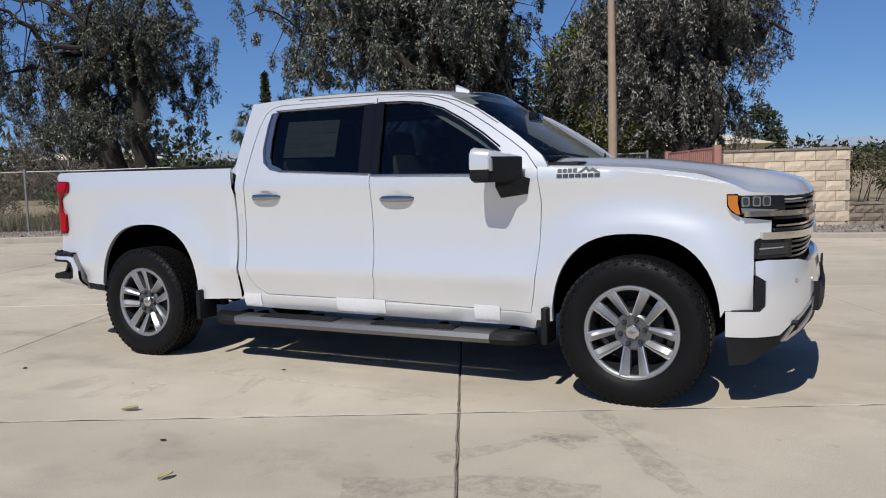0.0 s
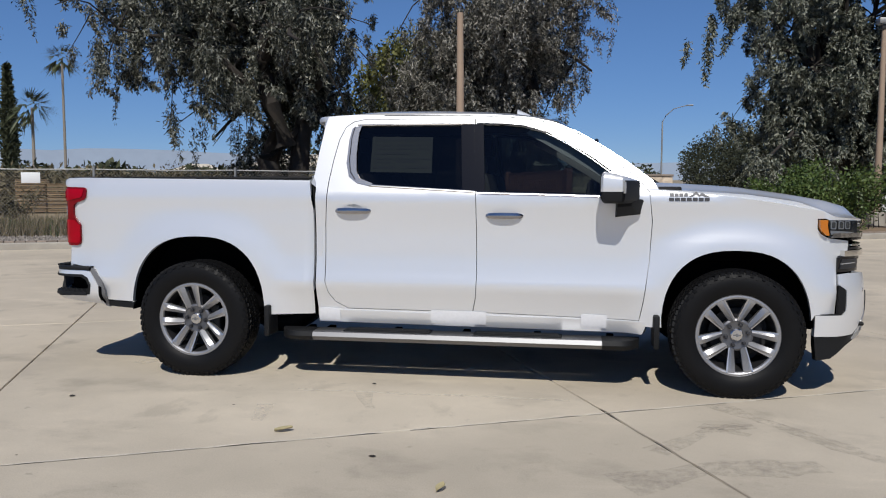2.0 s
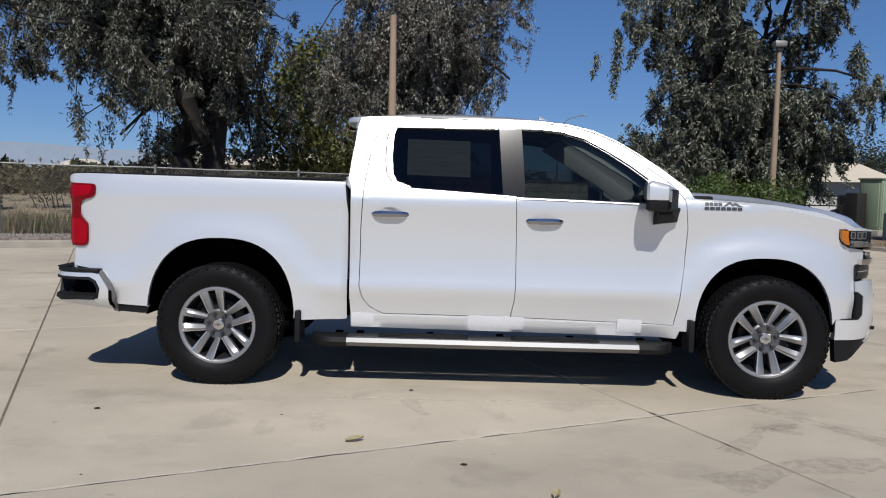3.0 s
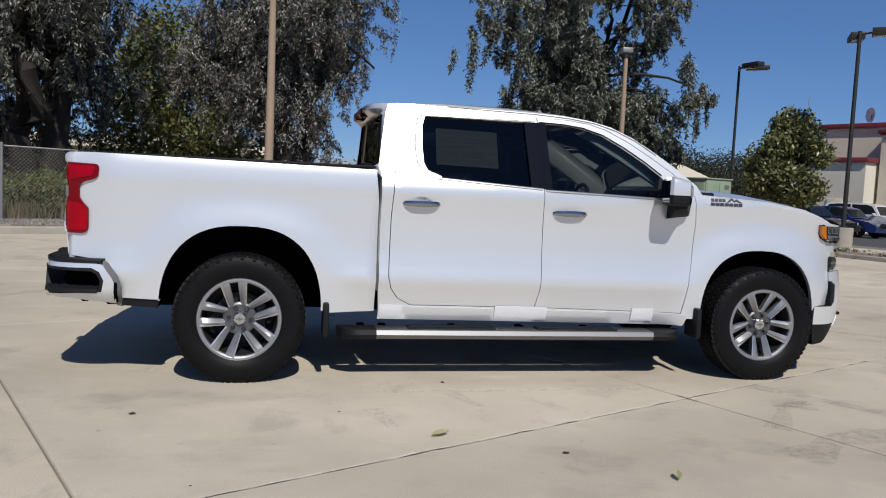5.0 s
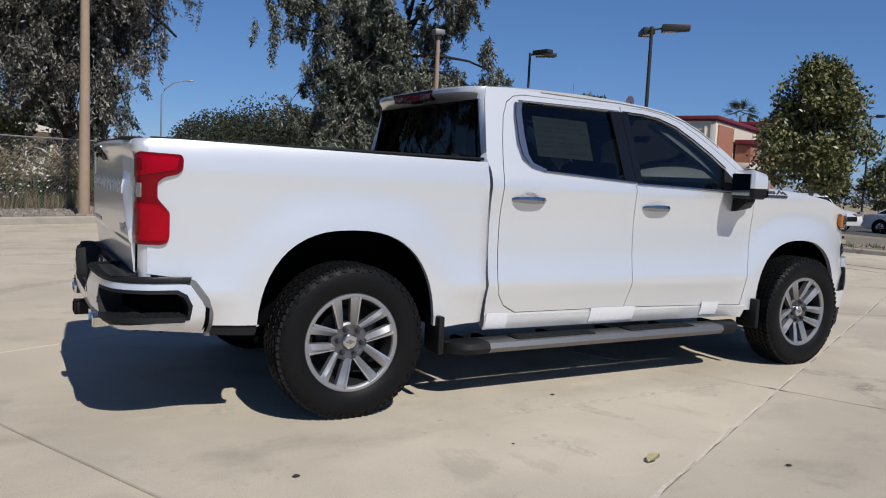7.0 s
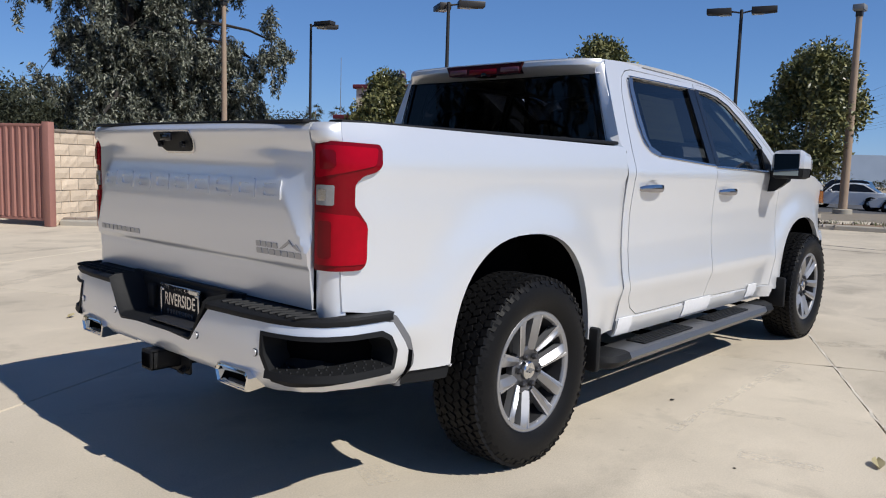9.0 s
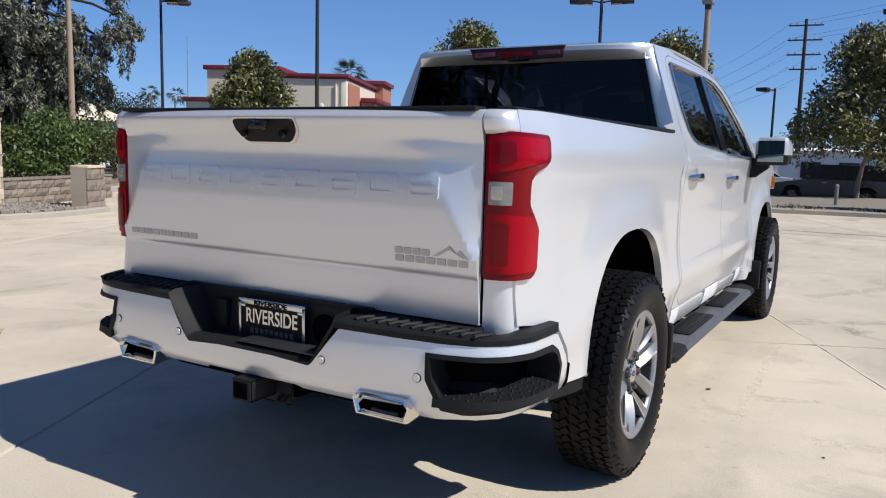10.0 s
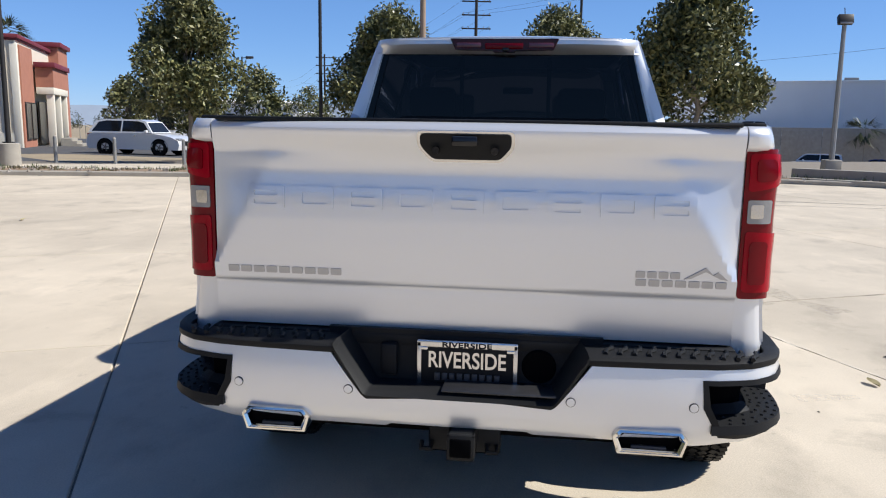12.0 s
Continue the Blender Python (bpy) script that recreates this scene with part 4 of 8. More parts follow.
        letters(fn, 7, 3.300, 3.560, 1.276, 1.298, "emblem_block", "badge", f, 0.005, 0.16)
        sheet("emblem_peaks", [(3.428, 1.304), (3.475, 1.338), (3.495, 1.318), (3.512, 1.330), (3.560, 1.302), (3.530, 1.303), (3.512, 1.312), (3.492, 1.305), (3.474, 1.320), (3.450, 1.304)], fn, "badge", f, s, (), 0.02, 0.005)
    return f

def hood_z(x, y):
    edge = lerp([(3.2, 1.350), (3.5, 1.338), (3.8, 1.318), (4.1, 1.275), (4.25, 1.222), (4.33, 1.178), (4.45, 1.166), (4.63, 1.152)], x)
    crown = lerp([(3.2, 1.405), (3.5, 1.393), (3.8, 1.373), (4.1, 1.332), (4.39, 1.286), (4.54, 1.243), (4.59, 1.213), (4.632, 1.158)], x)
    k = min(1.0, abs(y) / max(0.05, front_width(x) - 0.045 * ease(4.45, 4.0, x)))
    return edge + (crown - edge) * (0.64 * (1 - ease(0.52, 0.80, k)) + 0.36 * (1 - k ** 2.5))

def build_nose():
    both(fender)
    w = fq(4.31)
    rim = [(3.20, -0.850), (3.8, -0.876), (4.20, -0.878), (4.27, -0.884)] + [fplan(q, -0.004) for q in np.linspace(w, -w, 33)] + [(4.27, 0.884), (4.20, 0.878), (3.8, 0.876), (3.20, 0.850)]
    part("hood", skin(rim, lambda x, y: (x, y, hood_z(x, y)), (), 0.04, 0.035), "paint", truck)
    part("engine_bay", boxed((3.75, 0, 1.0), (0.9, 1.40, 0.28), 0.03), "dark", truck)
    # grille: dark back, bright and black bars
    nose_bar("grille_back", 4.36, 0.80, 1.150, -0.05, "dark", truck, 0.02, 0, "", 0.1)
    nose_bar("grille_bar", 4.315, 1.046, 1.074, 0.006, "chrome", truck, 0.05, 0, "chrome upper grille bar")
    nose_bar("grille_bar", 4.50, 1.112, 1.122, -0.008, "brushed", truck, 0.03)
    nose_bar("grille_bar", 4.50, 1.136, 1.150, -0.004, "gloss_black", truck, 0.03)
    nose_bar("grille_bar", 4.50, 1.085, 1.098, -0.008, "gloss_black", truck, 0.03)
    nose_bar("grille_bar", 4.455, 1.028, 1.044, 0.000, "gloss_black", truck, 0.03)
    nose_bar("grille_bar", 4.47, 0.990, 1.000, -0.006, "chrome", truck, 0.03)
    nose_bar("grille_bar", 4.46, 0.966, 0.982, -0.004, "gloss_black", truck, 0.03)
    nose_bar("grille_bar", 4.40, 0.925, 0.962, 0.008, "chrome", truck, 0.05, 0, "chrome lower grille bar")
    for z in (0.905, 0.877, 0.850, 0.823):
        nose_bar("grille_bar", 4.545, z - 0.006, z + 0.006, -0.006 - (0.92 - z) * 0.25, "brushed" if z < 0.9 and z > 0.86 else "gloss_black", truck, 0.03)
    for s in (-1, 1):
        hl = nose_side("headlight", [(4.288, 1.158), (4.50, 1.153), (4.505, 1.075), (4.44, 1.056), (4.302, 1.056)], s, 0.000, "glass_dark", truck, 0.05, (), 0.03, "dark headlight with amber marker")
        nose_side("side_marker", [(4.234, 1.160), (4.285, 1.158), (4.283, 1.12), (4.296, 1.060), (4.280, 1.060), (4.250, 1.085), (4.237, 1.11)], s, 0.004, "amber", hl, 0.03, (), 0.02, "amber side marker")
        for a in (4.322, 4.374, 4.420):
            cell = rounded([(a - 0.020, 1.100), (a + 0.018, 1.100), (a + 0.018, 1.150), (a - 0.020, 1.152)], 0.008, 3)
            lamp = nose_side("projector", rounded([(a - 0.013, 1.106), (a + 0.011, 1.106), (a + 0.011, 1.145), (a - 0.013, 1.146)], 0.009, 3), s, 0.004, "lens_dark", hl, 0.02, (), 0.02, "dark projector lens")
            nose_side("projector_bezel", cell, s, 0.003, "bezel", lamp, 0.02, [rounded([(a - 0.0135, 1.1055), (a + 0.0115, 1.1055), (a + 0.0115, 1.1455), (a - 0.0135, 1.1465)], 0.009, 3)], 0.02)
        nose_side("light_strip", [(4.306, 1.066), (4.44, 1.070), (4.47, 1.080), (4.30, 1.092)], s, 0.004, "bezel", hl, 0.02)
        fog = nose_side("fog_bezel", [(4.366, 0.822), (4.545, 0.826), (4.545, 0.925), (4.420, 0.935), (4.369, 0.915)], s, -0.012, "gloss_black", truck, 0.03, (), 0.03, "black fog light bezel with lamp")
        nose_side("fog_lamp", [(4.382, 0.842), (4.525, 0.846), (4.525, 0.905), (4.40, 0.905)], s, -0.006, "alloy_dark", fog, 0.02)
        nose_side("fog_strip", [(4.39, 0.872), (4.50, 0.878), (4.50, 0.884), (4.39, 0.880)], s, -0.002, "clear", fog, 0.01)
    # bumper: white, black lower lip, bright tow-hook frames and a black guard bar
    def bow(z):
        return 0.034 * ease(4.0, 4.0001, 5.0) * math.sin(math.pi * min(1.0, max(0.0, (z - 0.36) / 0.50))) ** 0.7
    def bfn(out):
        def f(q, z):
            fade = ease(FHALF - 0.02, fq(4.42), abs(q))
            x, y = fplan(q, out + bow(z) * fade)
            return (x, y, z)
        return f
    X = fq
    half = [(X(4.225), 0.545), (X(4.225), 0.408), (X(4.36), 0.408), (X(4.475), 0.415), (X(4.54), 0.510), (X(4.595), 0.590), (X(4.614), 0.640)]
    top = [(X(4.614), 0.785), (X(4.592), 0.790), (X(4.555), 0.812), (X(4.42), 0.818), (X(4.368), 0.812), (X(4.366), 0.742), (X(4.408), 0.708), (X(4.404), 0.575), (X(4.382), 0.548)]
    o = half + [(0, 0.640)] + [(-a, b) for a, b in reversed(half)] + [(-a, b) for a, b in reversed(top)] + [(0, 0.775)] + top
    bump = part("front_bumper", skin(o, bfn(0.0), (), 0.04, -0.05), "paint", truck, "white front bumper with black lower lip")
    lip = [(X(4.226), 0.410), (X(4.245), 0.250), (X(4.340), 0.262), (X(4.442), 0.335), (X(4.49), 0.362), (X(4.595), 0.44)]
    up = [(X(4.614), 0.648), (X(4.595), 0.600), (X(4.54), 0.520), (X(4.475), 0.425), (X(4.36), 0.420), (X(4.225), 0.420)]
    part("bumper_lip", skin(lip + [(0, 0.44)] + [(-a, b) for a, b in reversed(lip)] + [(-a, b) for a, b in reversed(up)] + [(0, 0.648)] + up, bfn(-0.006), (), 0.05, -0.05), "black", bump, "black lower bumper lip")
    part("bumper_guard", skin([(-X(4.606), 0.505), (X(4.606), 0.505), (X(4.608), 0.668), (X(4.620), 0.610), (-X(4.620), 0.610), (-X(4.608), 0.668)], bfn(0.030), (), 0.05, -0.07), "black", bump, "black centre guard bar")
    for s in (-1, 1):
        def both_side(o):
            return [(-s * X(x), z) for x, z in o]
        d = -0.03
        part("air_vent", skin(both_side([(4.362, 0.555), (4.380, 0.552), (4.402, 0.578), (4.405, 0.705), (4.367, 0.738), (4.362, 0.70)]), bfn(-0.004), (), 0.03, d), "black", bump, "black corner air vent")
        part("vent_sill", skin(both_side([(4.226, 0.540), (4.380, 0.542), (4.375, 0.553), (4.226, 0.553)]), bfn(-0.004), (), 0.03, d), "black", bump)
        fr = [(4.486, 0.378), (4.508, 0.380), (4.588, 0.460), (4.611, 0.530), (4.613, 0.588), (4.590, 0.578), (4.545, 0.512)]
        ho = [(4.510, 0.404), (4.578, 0.474), (4.602, 0.536), (4.603, 0.560), (4.589, 0.552), (4.552, 0.496)]
        part("tow_hook_frame", skin(both_side(fr), bfn(0.004), [both_side(ho)], 0.03, d), "alloy", bump, "bright tow hook surround")
        part("tow_hook", tube(bmesh.new(), [(4.45, s * 0.70, 0.49), (4.565, s * 0.70, 0.475), (4.565, s * 0.76, 0.475), (4.45, s * 0.76, 0.49)], 0.013), "black", bump)
        for q, z in ((X(4.535), 0.700), (X(4.600), 0.690)):
            x, y, _ = bfn(0.0)(-s * q, z)
            n = Vector(fplan(-s * q, 0.05)) - Vector(fplan(-s * q, 0.0))
            bm = revolve(bmesh.new(), [(0.0, -0.004), (0.012, -0.004), (0.014, 0.01)], 14)
            bmesh.ops.transform(bm, matrix=pose(x, y, z, 0, 0, math.degrees(math.atan2(n.x, -n.y))), verts=bm.verts)
            part("parking_sensor", bm, "badge_light", bump)
    # unseen box added to stop sunlight leaking through the nose
    part("splash_shield", boxed((4.33, 0, 0.70), (0.26, 1.44, 0.56), 0.02), "dark", truck)
    part("number_plate_bar", boxed((4.672, 0, 0.735), (0.012, 0.30, 0.05), 0.004), "black", bump)

# rear bumper along its own plan line
PLAN = [(-0.698, 0.941), (-0.90, 0.947), (-1.02, 0.938), (-1.105, 0.900), (-1.160, 0.835), (-1.190, 0.74), (-1.205, 0.60), (-1.215, 0.40), (-1.220, 0.0)]
PLEN = [0.0]
for a, b in zip(PLAN, PLAN[1:]):
    PLEN.append(PLEN[-1] + math.dist(a, b))
HALF = PLEN[-1]
def plan(q, out=0.0):
    """A place on the bumper's plan by its way along it: 0 in the middle, negative to the right."""
    d = HALF - abs(q)
    x, y = lerp(list(zip(PLEN, [p[0] for p in PLAN])), d), lerp(list(zip(PLEN, [p[1] for p in PLAN])), d)
    x2, y2 = lerp(list(zip(PLEN, [p[0] for p in PLAN])), d + 0.01), lerp(list(zip(PLEN, [p[1] for p in PLAN])), d + 0.01)
    t = Vector((x2 - x, y2 - y)).normalized() if d < HALF - 0.011 else Vector((0, -1))
    n = Vector((t.y, -t.x))
    s = 1 if q > 0 else -1
    return x + n.x * out, s * (y + n.y * out) if abs(q) > 1e-9 else 0.0

def along(y):
    """The way along the plan at which the bumper has half-width y."""
    return float(np.interp(-abs(y), [-p[1] for p in PLAN[2:]], [HALF - l for l in PLEN[2:]])) * (1 if y > 0 else -1)

def build_rear_bumper():
    def fn(out=0.0):
        def f(q, z):
            bow = 0.018 * math.sin(math.pi * min(1.0, max(0.0, (z - 0.50) / 0.27)))
            tuck = -0.05 * ease(0.56, 0.49, z)
            x, y = plan(-q, out + bow + tuck)
            return (x, y, z)
        return f
    A = along
    w = HALF - 0.005
    top, ins = 0.752, 0.625
    outline = [(-w + 0.052, 0.490), (-A(0.93), 0.525), (-A(0.80), 0.515), (-A(0.69), 0.500), (-0.40, 0.520), (-0.22, 0.520), (-0.20, 0.535), (0.20, 0.535), (0.22, 0.520), (0.40, 0.520), (A(0.69), 0.500), (A(0.80), 0.515), (A(0.93), 0.525), (w - 0.052, 0.490), (w - 0.055, 0.620), (w - 0.075, 0.660), (w - 0.128, 0.738), (w - 0.20, top), (0.385, 0.752), (0.285, ins), (-0.285, ins), (-0.385, 0.752), (-w + 0.20, top), (-w + 0.128, 0.738), (-w + 0.075, 0.660), (-w + 0.055, 0.620)]
    step_hole = [(A(0.695), 0.715), (A(0.700), 0.640), (A(0.745), 0.555), (A(0.80), 0.545), (A(0.93), 0.562), (w - 0.135, 0.575), (w - 0.125, 0.640), (w - 0.150, 0.690), (w - 0.19, 0.712)]
    holes = [step_hole, [(-a, b) for a, b in step_hole]]
    b = part("rear_bumper", skin(outline, fn(), holes, 0.04, 0.03), "paint", truck, "white rear bumper with black steps")
    for s in (-1, 1):
        # recessed corner step
        inner = [(s * a, z) for a, z in step_hole]
        part("step_rim", skin([(s * a, z) for a, z in grow(step_hole, 0.006)], fn(0.004), [[(s * a, z) for a, z in grow(step_hole, -0.014)]], 0.03, 0.11), "black", b, "black corner step surround")
        # back of the recess in near-black, its shade painted in
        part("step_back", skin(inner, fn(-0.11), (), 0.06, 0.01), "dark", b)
        bm = bmesh.new()
        qs = np.linspace(A(0.72), w - 0.155, 9)
        loft(bm, [[(*plan(s * q, -0.10), 0.60), (*plan(s * q, 0.022), 0.588), (*plan(s * q, 0.026), 0.562), (*plan(s * q, -0.10), 0.562)] for q in qs])
        st = part("corner_step", bm, "black", b, "black corner step with raised nubs")
        bm = bmesh.new()
        for q in np.linspace(A(0.735), w - 0.18, 11):
            for o in (-0.06, -0.035, -0.01, 0.012):
                x, y = plan(s * (q + (0.012 if o in (-0.06, -0.01) else 0)), o)
                r = bmesh.ops.create_cone(bm, cap_ends=True, segments=6, radius1=0.0065, radius2=0.004, depth=0.006, matrix=Matrix.Translation((x, y, 0.5985 - 0.1 * (o + 0.1) + 0.003)))
        tagged(part("grip_nub_field", bm, "black", st), kind="stuff")
        # upper step pad with ribs, its end turned down along the bed
        bm = bmesh.new()
        rings = []
        for q in np.linspace(0.365, w - 0.135, 26):
            x, y = plan(s * q, 0.010)
            xi = -1.065 if abs(y) < 0.80 else x + 0.02
            yi = y if abs(y) < 0.80 else s * min(abs(y) - 0.03, 0.89)
            rings.append([(x + 0.004, y, 0.748), (x, y, 0.757), (x + 0.001, y, 0.766), (x + 0.014, y - s * 0.006, 0.774), (xi, yi, 0.776), (xi, yi, 0.748)])
        loft(bm, rings)
        pad = part("step_pad", bm, "black", b, "black ribbed step pad")
        for y in np.linspace(0.42, 0.83, 11):
            bm = tube(bmesh.new(), [(-1.185 + 0.10 * (max(0, y - 0.70)), s * y, 0.776), (-1.150, s * (y + 0.006), 0.778), (-1.135, s * (y + 0.020), 0.778), (-1.095, s * (y + 0.026), 0.776)], 0.007, 6)
            part("rib", bm, "black", pad)
        end = [(w - 0.140, 0.742), (w - 0.128, 0.737), (w - 0.076, 0.661), (w - 0.054, 0.620), (w - 0.050, 0.478), (w - 0.016, 0.470), (w - 0.018, 0.600), (w - 0.040, 0.672), (w - 0.100, 0.756), (w - 0.140, 0.774)]
        part("corner_trim", skin([(s * a, z) for a, z in end], fn(-0.008), (), 0.03, 0.02), "grey_plastic", b, "grey trim between bumper and bed")
        # slot drawn as a flat near-black sheet
        part("corner_slot", skin([(s * a, z) for a, z in ((w - 0.062, 0.500), (w - 0.040, 0.500), (w - 0.040, 0.625), (w - 0.058, 0.632))], fn(0.003), (), 0.03, 0.01), "dark", b)
        for y, z in ((0.668, 0.640), (0.325, 0.642)):
            x, yy = plan(s * A(y), 0.014)
            for r, m, o in ((0.0135, "alloy_dark", 0.0), (0.0115, "paint", -0.002)):
                bm = revolve(bmesh.new(), [(0.0, o - 0.003), (r, o - 0.003), (r + 0.001, o), (r + 0.001, 0.008)], 18)
                bmesh.ops.transform(bm, matrix=pose(x - 0.004, yy, z, 0, 0, -90), verts=bm.verts)
                part("parking_sensor" if m == "paint" else "sensor_ring", bm, m, b)
        # exhaust tip
        yc = s * 0.552
        def ring(x, w, h, z0):
            return [(x, yc + a * w, z0 + c * h) for a, c in ((-1, 0.35), (-0.82, 1), (0.82, 1), (1, 0.35), (0.86, -1), (-0.86, -1))]
        bm = bmesh.new()
        loft(bm, [ring(-0.95, 0.070, 0.024, 0.545), ring(-1.05, 0.100, 0.031, 0.540), ring(-1.218, 0.107, 0.037, 0.533), ring(-1.232, 0.105, 0.035, 0.533), ring(-1.235, 0.097, 0.029, 0.533), ring(-1.228, 0.089, 0.024, 0.533), ring(-1.203, 0.086, 0.022, 0.533)], True, False)
        ex = part("exhaust_tip", bm, "chrome", truck, "chrome trapezoid exhaust tip")
        bm = bmesh.new()
        loft(bm, [ring(-1.203, 0.086, 0.022, 0.533), ring(-1.08, 0.080, 0.018, 0.550), ring(-1.07, 0.02, 0.01, 0.550)], True, True)
        # lining coloured near-black for the shade inside the tip
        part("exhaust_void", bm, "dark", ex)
        part("exhaust_lip", boxed((-1.203, yc, 0.512), (0.02, 0.10, 0.010), 0.004), "alloy_dark", ex)
    # dark recess with the dealer plate
    part("plate_recess", skin([(-0.40, 0.60), (0.40, 0.60), (0.42, 0.795), (-0.42, 0.795)], lambda q, z: (-1.098 - 0.02 * ease(0.70, 0.60, z), -q, z), (), 0.1, 0.02), "black", b)
    bm = bmesh.new()
    rings = []
    for q, z in ((-0.372, 0.772), (-0.365, 0.756), (-0.282, 0.628), (-0.27, 0.622), (0.27, 0.622), (0.282, 0.628), (0.365, 0.756), (0.372, 0.772)):
        x, y = plan(-q, 0.016)
        rings.append([(x, y, z - 0.012), (x - 0.004, y, z + 0.004), (x + 0.02, y * 0.985, z + 0.016), (-1.09, y * 0.94, z + 0.020), (-1.09, y * 0.94, z - 0.012)])
    loft(bm, rings)
    part("recess_trim", bm, "black", b)
    part("scuff_film", boxed((-1.17, -0.13, 0.6475), (0.10, 0.36, 0.008), 0.003), "alloy_dark", b)
    for y, r in ((0.225, 0.0), (-0.232, 0.048)):
        if r:
            bm = revolve(bmesh.new(), [(0.0, -0.004), (r, -0.004), (r + 0.004, 0.0), (r + 0.004, 0.01)], 28)
            bmesh.ops.transform(bm, matrix=pose(-1.106, y, 0.700, 0, 0, -90), verts=bm.verts)
            part("spare_key_cap", bm, "dark", b)
        else:
            part("trailer_socket", boxed((-1.112, y, 0.705), (0.03, 0.05, 0.10), 0.008), "black", b)
    pl = part("dealer_plate", boxed((-1.118, -0.016, 0.694), (0.010, 0.296, 0.148), 0.006), "black", b, "black dealer plate in chrome frame")
    bm = bmesh.new()
    for c, sz in (((-1.124, -0.016, 0.763), (0.012, 0.306, 0.022)), ((-1.124, -0.016, 0.624), (0.012, 0.306, 0.010)), ((-1.124, 0.130, 0.694), (0.012, 0.014, 0.150)), ((-1.124, -0.162, 0.694), (0.012, 0.014, 0.150)), ((-1.124, 0.118, 0.748), (0.0118, 0.03, 0.012)), ((-1.124, -0.150, 0.748), (0.0118, 0.03, 0.012))):
        box(bm, c, sz, 0.003)
    fr = part("plate_frame", bm, "badge_light", pl, "bright chrome plate frame")
    def text(body, y, z, w, h, m, parent, name):
        cu = bpy.data.curves.new(name, "FONT")
        cu.body, cu.align_x, cu.align_y, cu.extrude, cu.offset = body, "CENTER", "CENTER", 0.0012, 0.018
        tmp = new(name, cu)
        bpy.context.view_layer.update()
        me = bpy.data.meshes.new_from_object(tmp.evaluated_get(bpy.context.evaluated_depsgraph_get()))
        bpy.data.objects.remove(tmp)
        co = np.array([v.co for v in me.vertices])
        lo, hi = co.min(0), co.max(0)
        k = (w / (hi[0] - lo[0]), h / (hi[1] - lo[1]))
        me.transform(pose(-1.1245 if m != "black" else -1.131, y, z, 90, 0, -90) @ Matrix.Diagonal((k[0], k[1], 1, 1)) @ Matrix.Translation((-(lo[0] + hi[0]) / 2, -(lo[1] + hi[1]) / 2, 0)))
        me.materials.append(M[m])
        ob = new(name, me)
        ob.parent = parent
        return ob
    text("RIVERSIDE", -0.016, 0.7625, 0.150, 0.017, "black", pl, "plate_lettering")
    text("RIVERSIDE", -0.016, 0.714, 0.235, 0.052, "badge_light", pl, "plate_lettering")
    for i in range(9):
        part("emblem_block", boxed((-1.1245, 0.075 - i * 0.0228, 0.660), (0.006, 0.0165, 0.024), 0.002), "badge", pl)
    # tow receiver
    r = bmesh.new()
    for c, sz in (((-1.16, -0.015, 0.530), (0.22, 0.080, 0.010)), ((-1.16, -0.015, 0.462), (0.22, 0.080, 0.010)), ((-1.16, 0.020, 0.496), (0.22, 0.010, 0.078)), ((-1.16, -0.050, 0.496), (0.22, 0.010, 0.078))):
        box(r, c, sz, 0.003)
    hr = part("hitch_receiver", r, "black", truck, "black square hitch receiver")
    part("hitch_collar", boxed((-1.262, -0.015, 0.496), (0.02, 0.080, 0.080), 0.008), "black", hr)
    # solid near-black block painted as the shaded hollow of the receiver
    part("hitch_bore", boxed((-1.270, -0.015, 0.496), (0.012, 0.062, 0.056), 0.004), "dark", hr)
    part("hitch_plate", boxed((-1.14, -0.015, 0.475), (0.012, 0.22, 0.09), 0.01), "black", hr)
    part("hitch_beam", tube(bmesh.new(), [(-1.02, -0.55, 0.49), (-1.02, 0.55, 0.49)], 0.045, 10), "dark", hr)
    for y in (0.085, -0.115):
        part("chain_loop", tube(bmesh.new(), [(-1.15, y, 0.46), (-1.17, y, 0.445), (-1.17, y + 0.03, 0.445), (-1.15, y + 0.03, 0.46)], 0.008, 6), "black", hr)

# wheels: spokes drawn once, outer face towards -y
def wheel_meshes():
    out = {}
    def keep(name, bm, m):
        me = bpy.data.meshes.new(name)
        bmesh.ops.recalc_face_normals(bm, faces=bm.faces)
        bm.to_mesh(me)
        bm.free()
        me.materials.append(M[m])
        me.polygons.foreach_set("use_smooth", [True] * len(me.polygons))
        me.set_sharp_from_angle(angle=radians(21))
        out[name] = me
    R = TYRE_R
    # tyre carcass; y = 0 is the middle of the tread
    keep("tyre", revolve(bmesh.new(), [(r, 0.9 * y) for r, y in [(0.262, -0.100), (0.268, -0.118), (0.285, -0.130), (0.315, -0.141), (0.345, -0.143), (0.375, -0.137), (0.398, -0.126), (0.408, -0.112), (0.411, -0.06), (0.412, 0.0), (0.411, 0.06), (0.408, 0.112), (0.398, 0.126), (0.375, 0.137), (0.345, 0.143), (0.315, 0.141), (0.285, 0.130), (0.262, 0.100)]], 72), "rubber")
    rnd = random.Random(4)
    bm = bmesh.new()
    n = 66
    for row, (y0, w, ln) in enumerate(((-0.107, 0.032, 0.031), (-0.066, 0.034, 0.029), (-0.022, 0.036, 0.030), (0.022, 0.036, 0.030), (0.066, 0.034, 0.029), (0.107, 0.032, 0.031))):
        for i in range(n):
            a = 2 * math.pi * (i + 0.5 * (row % 2) + 0.12 * rnd.random()) / n
            skew = (18, -34, 30, -30, 34, -18)[row]
            rr = R - 0.006 - (0.004 if row in (0, 5) else 0)
